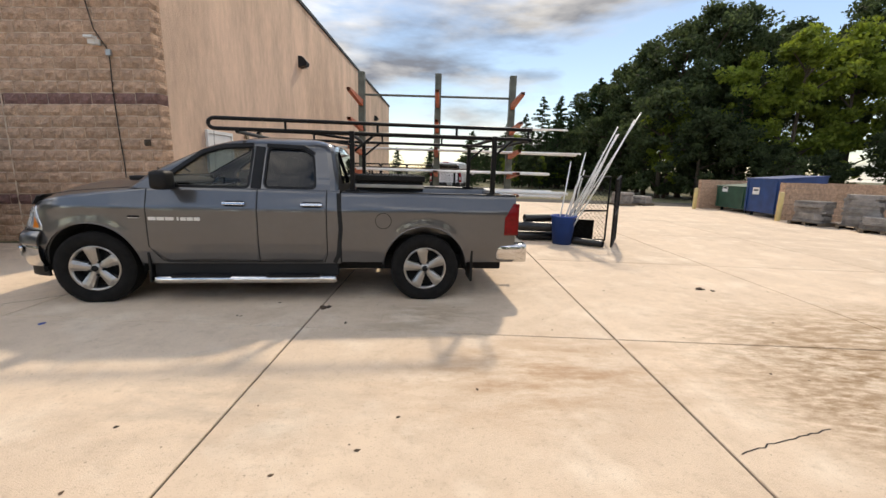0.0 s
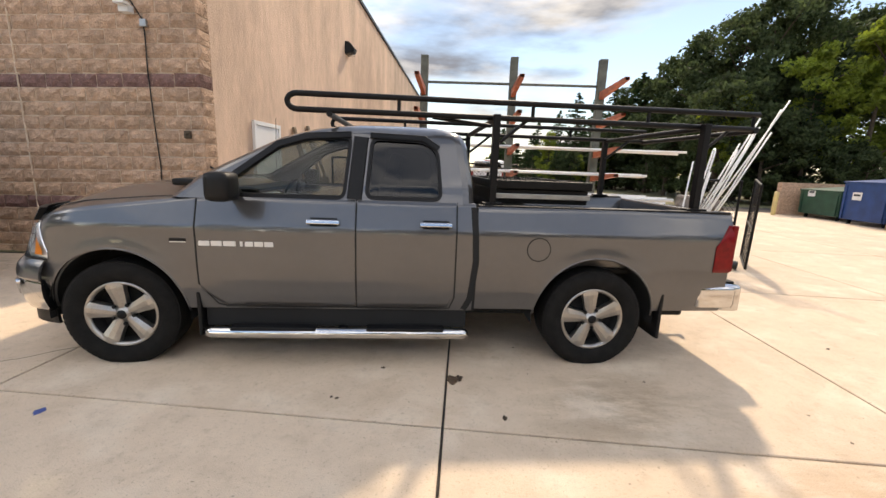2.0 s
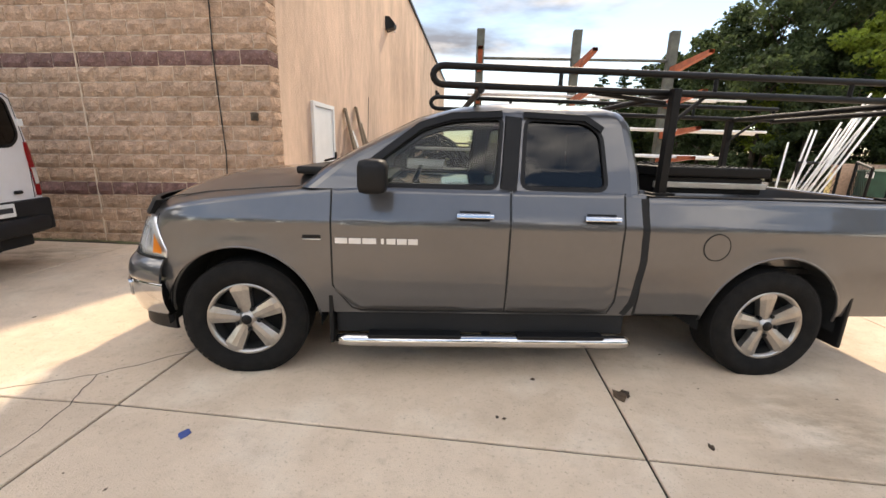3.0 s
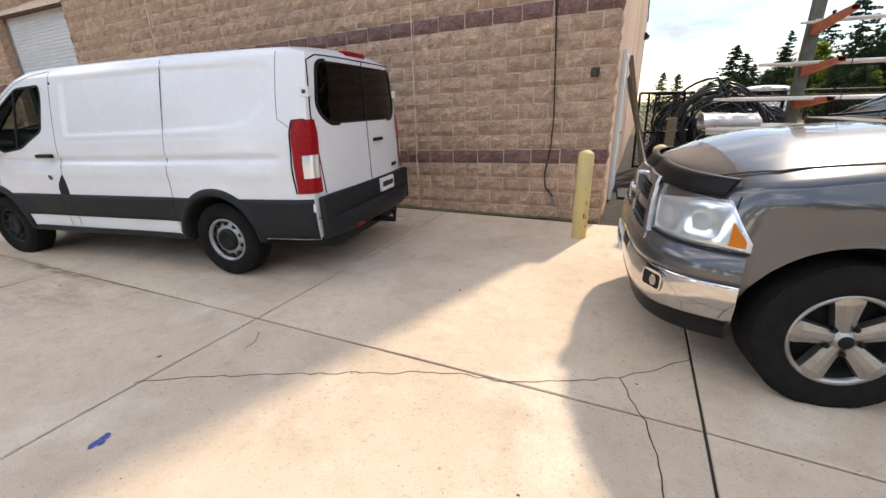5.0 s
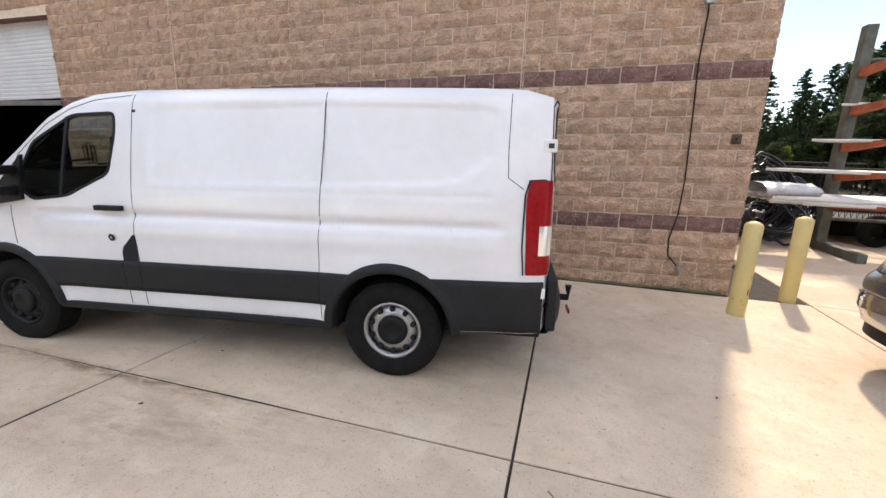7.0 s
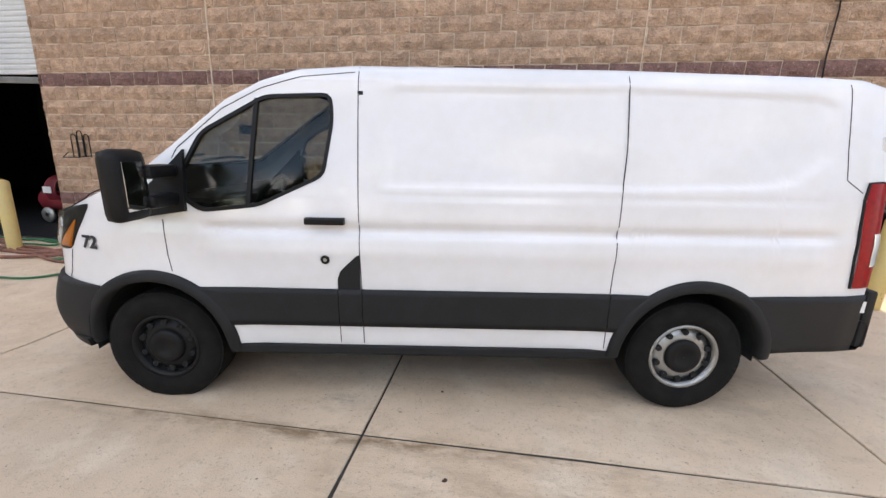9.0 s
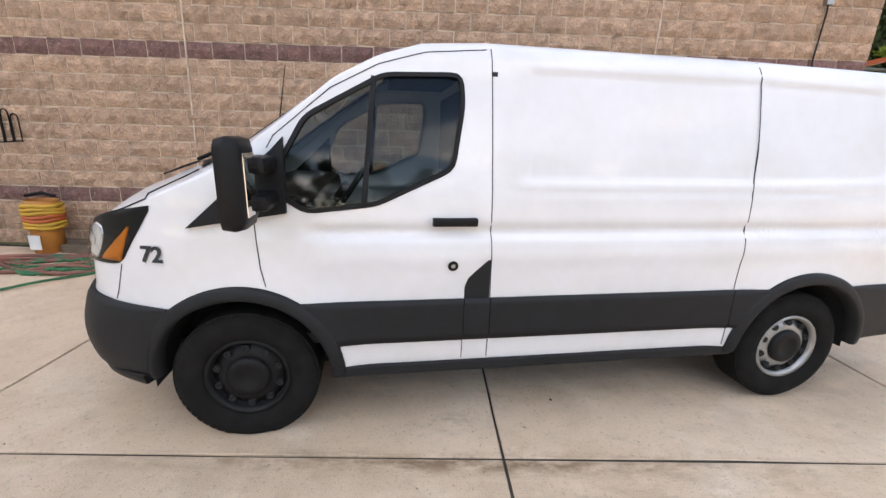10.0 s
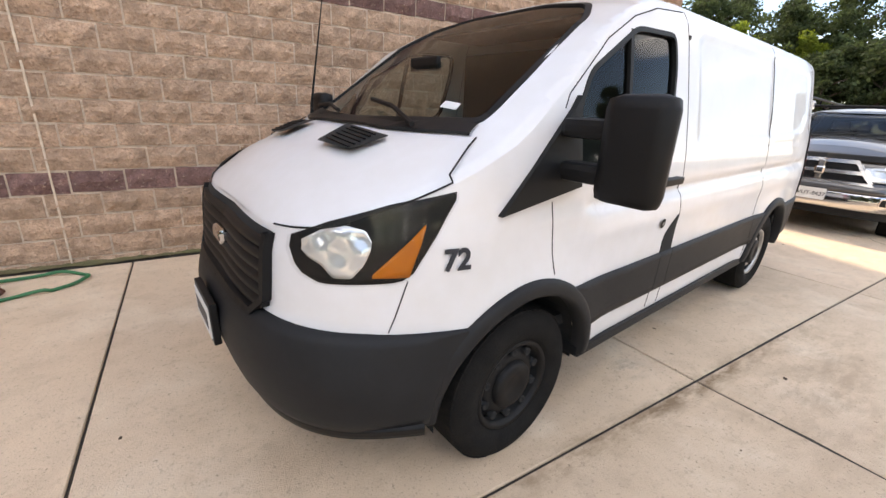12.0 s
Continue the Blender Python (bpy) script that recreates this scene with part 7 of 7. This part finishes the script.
def litter():
    r = random.Random(77)
    shapes = []
    for k in range(4):
        bm = bmesh.new()
        n = 9
        top = [((0.5 + r.uniform(-0.15, 0.15)) * math.cos(a), (0.32 + r.uniform(-0.1, 0.1)) * math.sin(a), r.uniform(0.05, 0.35)) for a in np.linspace(0, 2 * math.pi, n, endpoint=False)]
        c = bm.verts.new((0, 0, 0.16))
        vs = [bm.verts.new(p) for p in top]
        lo = [bm.verts.new((p[0] * 0.9, p[1] * 0.9, 0.0)) for p in top]
        for q in range(n):
            bm.faces.new((c, vs[q - 1], vs[q])), bm.faces.new((vs[q - 1], lo[q - 1], lo[q], vs[q]))
        me = bpy.data.meshes.new("dry_leaf")
        bm.to_mesh(me), bm.free()
        me.materials.append(M["leaf_litter"])
        shapes.append(me)

    def leaf(x, y, s):
        ob = new("dry_leaf", shapes[r.randrange(4)])
        ob.matrix_basis = pose(x, y, fall(x, y) + 0.001, 0, 0, r.uniform(0, 360)) @ Matrix.Diagonal((s, s, s * 0.5, 1))
        tagged(ob, "small dry brown leaf on the concrete", "leaf", "dry leaves")
    for x, y, s in ((-1.27, 4.22, 0.13), (-1.22, 4.25, 0.08), (-1.80, 4.35, 0.035), (-2.02, 3.91, 0.03), (-0.93, 3.80, 0.05), (-0.24, 2.27, 0.03), (-0.43, 1.96, 0.035), (0.28, 2.62, 0.03), (-9.56, 3.52, 0.03), (-2.06, 3.92, 0.03), (3.57, 5.36, 0.14), (3.7, 5.3, 0.09)):
        leaf(x, y, s)
    for k in range(110):
        x, y = r.uniform(-13, 4.5), r.uniform(0.3, 7.2)
        leaf(x, y, r.choice((0.01, 0.012, 0.016, 0.02, 0.03)))
    for x, y in ((-6.94, 2.57), (-3.73, 3.61)):
        for k in range(3):
            bm = bmesh.new()
            n = 10
            cx, cy = x + r.uniform(-0.03, 0.03), y + r.uniform(-0.05, 0.05)
            bm.faces.new([bm.verts.new((cx + r.uniform(0.015, 0.03) * math.cos(a), cy + r.uniform(0.015, 0.04) * math.sin(a), fall(cx, cy) + 0.0015 + 0.0004 * k)) for a in np.linspace(0, 2 * math.pi, n, endpoint=False)])
            part("paint_mark", bm, M["bluespot"], pavement, "blue paint mark")


litter()


# ---- control joints in the block wall, clutter at the far end ----
for x, w in ((-13.48, 0.014), (-7.79, 0.012)):
    part("control_joint", B(x - w / 2, x + w / 2, WY - 0.019, WY + 0.02, -0.1, 6.7), M["mortar"], wall_south, "pale vertical control joint")

# a copy of the van fills in for a white truck far back
far_van = copy_thing(van, pose(0.3, 26.0, -0.02, 0, 0, 80))
tagged(far_van, "copy of the white van in place of a white truck far back", "van")


def heap(name, label, cat, x, y, w, d, h, mt, seed):
    """A lumpy mound that stands on the ground."""
    bm = bmesh.new()
    rows = []
    for i in range(19):
        row = []
        for j in range(15):
            u, v = i / 18 * 2 - 1, j / 14 * 2 - 1
            k = max(0.0, 1 - abs(u) ** 4) * max(0.0, 1 - abs(v) ** 4)
            q = noise.noise(Vector((u * 2.1 + seed, v * 2.1, seed))) * 0.35 + noise.noise(Vector((u * 6, v * 6, seed))) * 0.12
            row.append((x + u * w / 2 + q * 0.1, y + v * d / 2, max(0.0, k * h * (0.85 + q))))
        rows.append(row)
    sheet(bm, rows)
    tagged(link(name, bm, M[mt], None, "", False), label, cat)


# made-up dark mounds that hide the bright concrete behind the stock
heap("tarpaulin", "dark lumpy mass added as a backdrop behind the pipe coils", "tarpaulin", -3.4, 14.0, 2.4, 1.2, 1.25, "nearblack", 3.0)
heap("tarpaulin", "dark lumpy mass added as a backdrop behind the trailer", "tarpaulin", -0.6, 14.2, 2.2, 1.0, 0.95, "blackplastic", 8.0)
for i, (x, y, turn) in enumerate(((-4.3, 12.6, 20), (-4.1, 13.2, 10), (-3.9, 15.6, 0), (-2.9, 15.7, 2), (-1.9, 15.7, -2), (-0.9, 15.7, 1), (0.1, 15.7, 0))):
    c = copy_thing(bpy.data.objects["mesh_panel"], pose(x, y, 0, -4, 0, turn))
    c.scale = (1.2, 1, 1.15)

# dirt washed up against the foot of the wall
r_dirt = random.Random(4)
dirt = bmesh.new()
rows = []
for k in range(150):
    x = -16.2 + k * 0.0742
    w = 0.03 + 0.09 * abs(noise.noise(Vector((x * 1.7, 0, 0)))) + r_dirt.uniform(0, 0.03)
    z = fall(x, WY)
    rows.append([(x, WY + 0.01, z + 0.012 + r_dirt.uniform(0, 0.012)), (x, WY - w * 0.6, z + 0.006), (x, WY - w - 0.02, z + 0.001)])
sheet(dirt, rows)
tagged(link("dirt", dirt, M["grass"]), "dark dirt and moss along the foot of the wall", "dirt", kind="stuff")


# ---- pieces of the setting: concrete slabs and wall blocks ----
def slab_piece(i, j):
    bm = bmesh.new()
    g, ch, dp = 0.0078, 0.005, 0.05
    n = 6
    grid = []
    for a in range(n + 1):
        row = []
        for b in range(n + 1):
            x = XJ[i] + g + (XJ[i + 1] - XJ[i] - 2 * g) * a / n
            y0, y1 = yj(j, x) + g, yj(j + 1, x) - g
            y = y0 + (y1 - y0) * b / n
            row.append((x, y, fall(x, y)))
        grid.append(row)
    inner = [[Vector(p) for p in r] for r in grid]
    cx, cy = sum(p.x for r in inner for p in r) / 49, sum(p.y for r in inner for p in r) / 49
    vs = sheet(bm, inner)
    rim = [vs[a][0] for a in range(n + 1)] + [vs[n][b] for b in range(1, n + 1)] + [vs[a][n] for a in range(n - 1, -1, -1)] + [vs[0][b] for b in range(n - 1, 0, -1)]
    low1 = [bm.verts.new(v.co + Vector((0, 0, -0.005))) for v in rim]
    low2 = [bm.verts.new(v.co + Vector((0, 0, -dp))) for v in rim]
    for v in rim:
        d = Vector((cx - v.co.x, cy - v.co.y, 0))
        v.co += Vector((math.copysign(ch, d.x), math.copysign(ch, d.y), 0))
    for up, dn in ((rim, low1), (low1, low2)):
        for k in range(len(rim)):
            bm.faces.new((up[k - 1], up[k], dn[k], dn[k - 1]))
    bmesh.ops.recalc_face_normals(bm, faces=bm.faces)
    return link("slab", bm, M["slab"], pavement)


for i in range(len(XJ) - 1):
    for j in range(12):
        if XJ[i] < -4.3 and j >= 8:
            continue
        slab_piece(i, j)

rng = np.random.default_rng(7)


def block_mesh(w, seed, nx=6, nz=3, rough=0.026):
    """Verts and faces of one split-face block: x from 0 to w, z from 0 to its height, its rough face towards -y."""
    r = np.random.default_rng(seed)
    h, g = BH, 0.008
    vs, fs = [], []
    for a in range(nx + 1):
        for b in range(nz + 1):
            x, z = g + (w - 2 * g) * a / nx, g + (h - 2 * g) * b / nz
            edge = a in (0, nx) or b in (0, nz)
            vs.append((x, 0.0 - (0.002 if edge else 0.008 + r.random() * rough), z))
    idx = lambda a, b: a * (nz + 1) + b
    for a in range(nx):
        for b in range(nz):
            fs.append((idx(a, b), idx(a + 1, b), idx(a + 1, b + 1), idx(a, b + 1)))
    rim = [idx(a, 0) for a in range(nx + 1)] + [idx(nx, b) for b in range(1, nz + 1)] + [idx(a, nz) for a in range(nx - 1, -1, -1)] + [idx(0, b) for b in range(nz - 1, 0, -1)]
    k = len(vs)
    vs += [(vs[q][0], 0.03, vs[q][2]) for q in rim]
    for q in range(len(rim)):
        fs.append((rim[q - 1], k + (q - 1) % len(rim), k + q, rim[q]))
    return vs, fs


def as_mesh(name, vs, fs, materials, index=None):
    me = bpy.data.meshes.new(name)
    me.from_pydata(vs, [], fs)
    for k in materials:
        me.materials.append(k)
    if index is not None:
        me.polygons.foreach_set("material_index", index)
    me.update()
    return me


SHARED = {}


def block_data(kind, half, v):
    if (kind, half, v) not in SHARED:
        SHARED[kind, half, v] = as_mesh("block", *block_mesh(BW / 2 if half else BW, v + 10 * half, 3 if half else 6), [M[kind]])
    return SHARED[kind, half, v]


rest_v, rest_f, rest_i = [], [], []
count = 0
LOW_TOP = 0.945
for c in range(-6, 31):
    z = LOW_TOP + (c - 1) * BH
    kind = "band" if c in (0, 9, 30) else "block"
    k = 0
    x = CX - (BW if c % 2 else BW / 2)
    half = not c % 2
    while x > -26:
        w = BW / 2 if half else BW
        zz = z + course_z(x + w / 2)
        x_full = x
        if zz < DOOR_TOP - 0.02 and x < DOOR_R < x + w:
            x, w = DOOR_R, x + w - DOOR_R
        if zz < DOOR_TOP - 0.02 and x < DOOR_L < x + w:
            w = DOOR_L - x
        in_door = x + w > DOOR_L + 0.02 and x < DOOR_R - 0.02 and zz < DOOR_TOP - 0.02 or w < 0.03
        if zz + BH > fall(x, WY) and zz < TOP - BH and not in_door:
            v = int(rng.integers(0, 5))
            if -9.9 < x and -0.2 < zz < 2.95 and count < 300:
                ob = new("block", block_data(kind, half, v))
                ob.parent = wall_south
                ob.matrix_basis = Matrix.Translation((x, WY + 0.004, zz))
                count += 1
            else:
                vs, fs = block_mesh(w, v, 5 if not half else 3, 2)
                o = len(rest_v)
                rest_v += [(p[0] + x, p[1] + WY + 0.004, p[2] + zz) for p in vs]
                rest_f += [tuple(o + q for q in f) for f in fs]
                rest_i += [1 if kind == "band" else 0] * len(fs)
        half = False
        x = x_full - BW
# blocks of the corner return
for c in range(-6, 31):
    z = LOW_TOP + (c - 1) * BH
    if z + BH < -0.02 or z > TOP - BH:
        continue
    kind = 1 if c in (0, 9, 30) else 0
    vs, fs = block_mesh(0.30, c + 40, 5, 2)
    o = len(rest_v)
    rest_v += [(CX - 0.004 - p[1], WY + 0.004 + p[0], p[2] + z) for p in vs]
    rest_f += [tuple(o + q for q in f) for f in fs]
    rest_i += [kind] * len(fs)
ob = new("block_rest", as_mesh("block_rest", rest_v, rest_f, [M["block_rest"], M["band_rest"]], rest_i))
ob.parent = wall_south
tagged(ob, "rows of tan and maroon split-face blocks", kind="stuff")
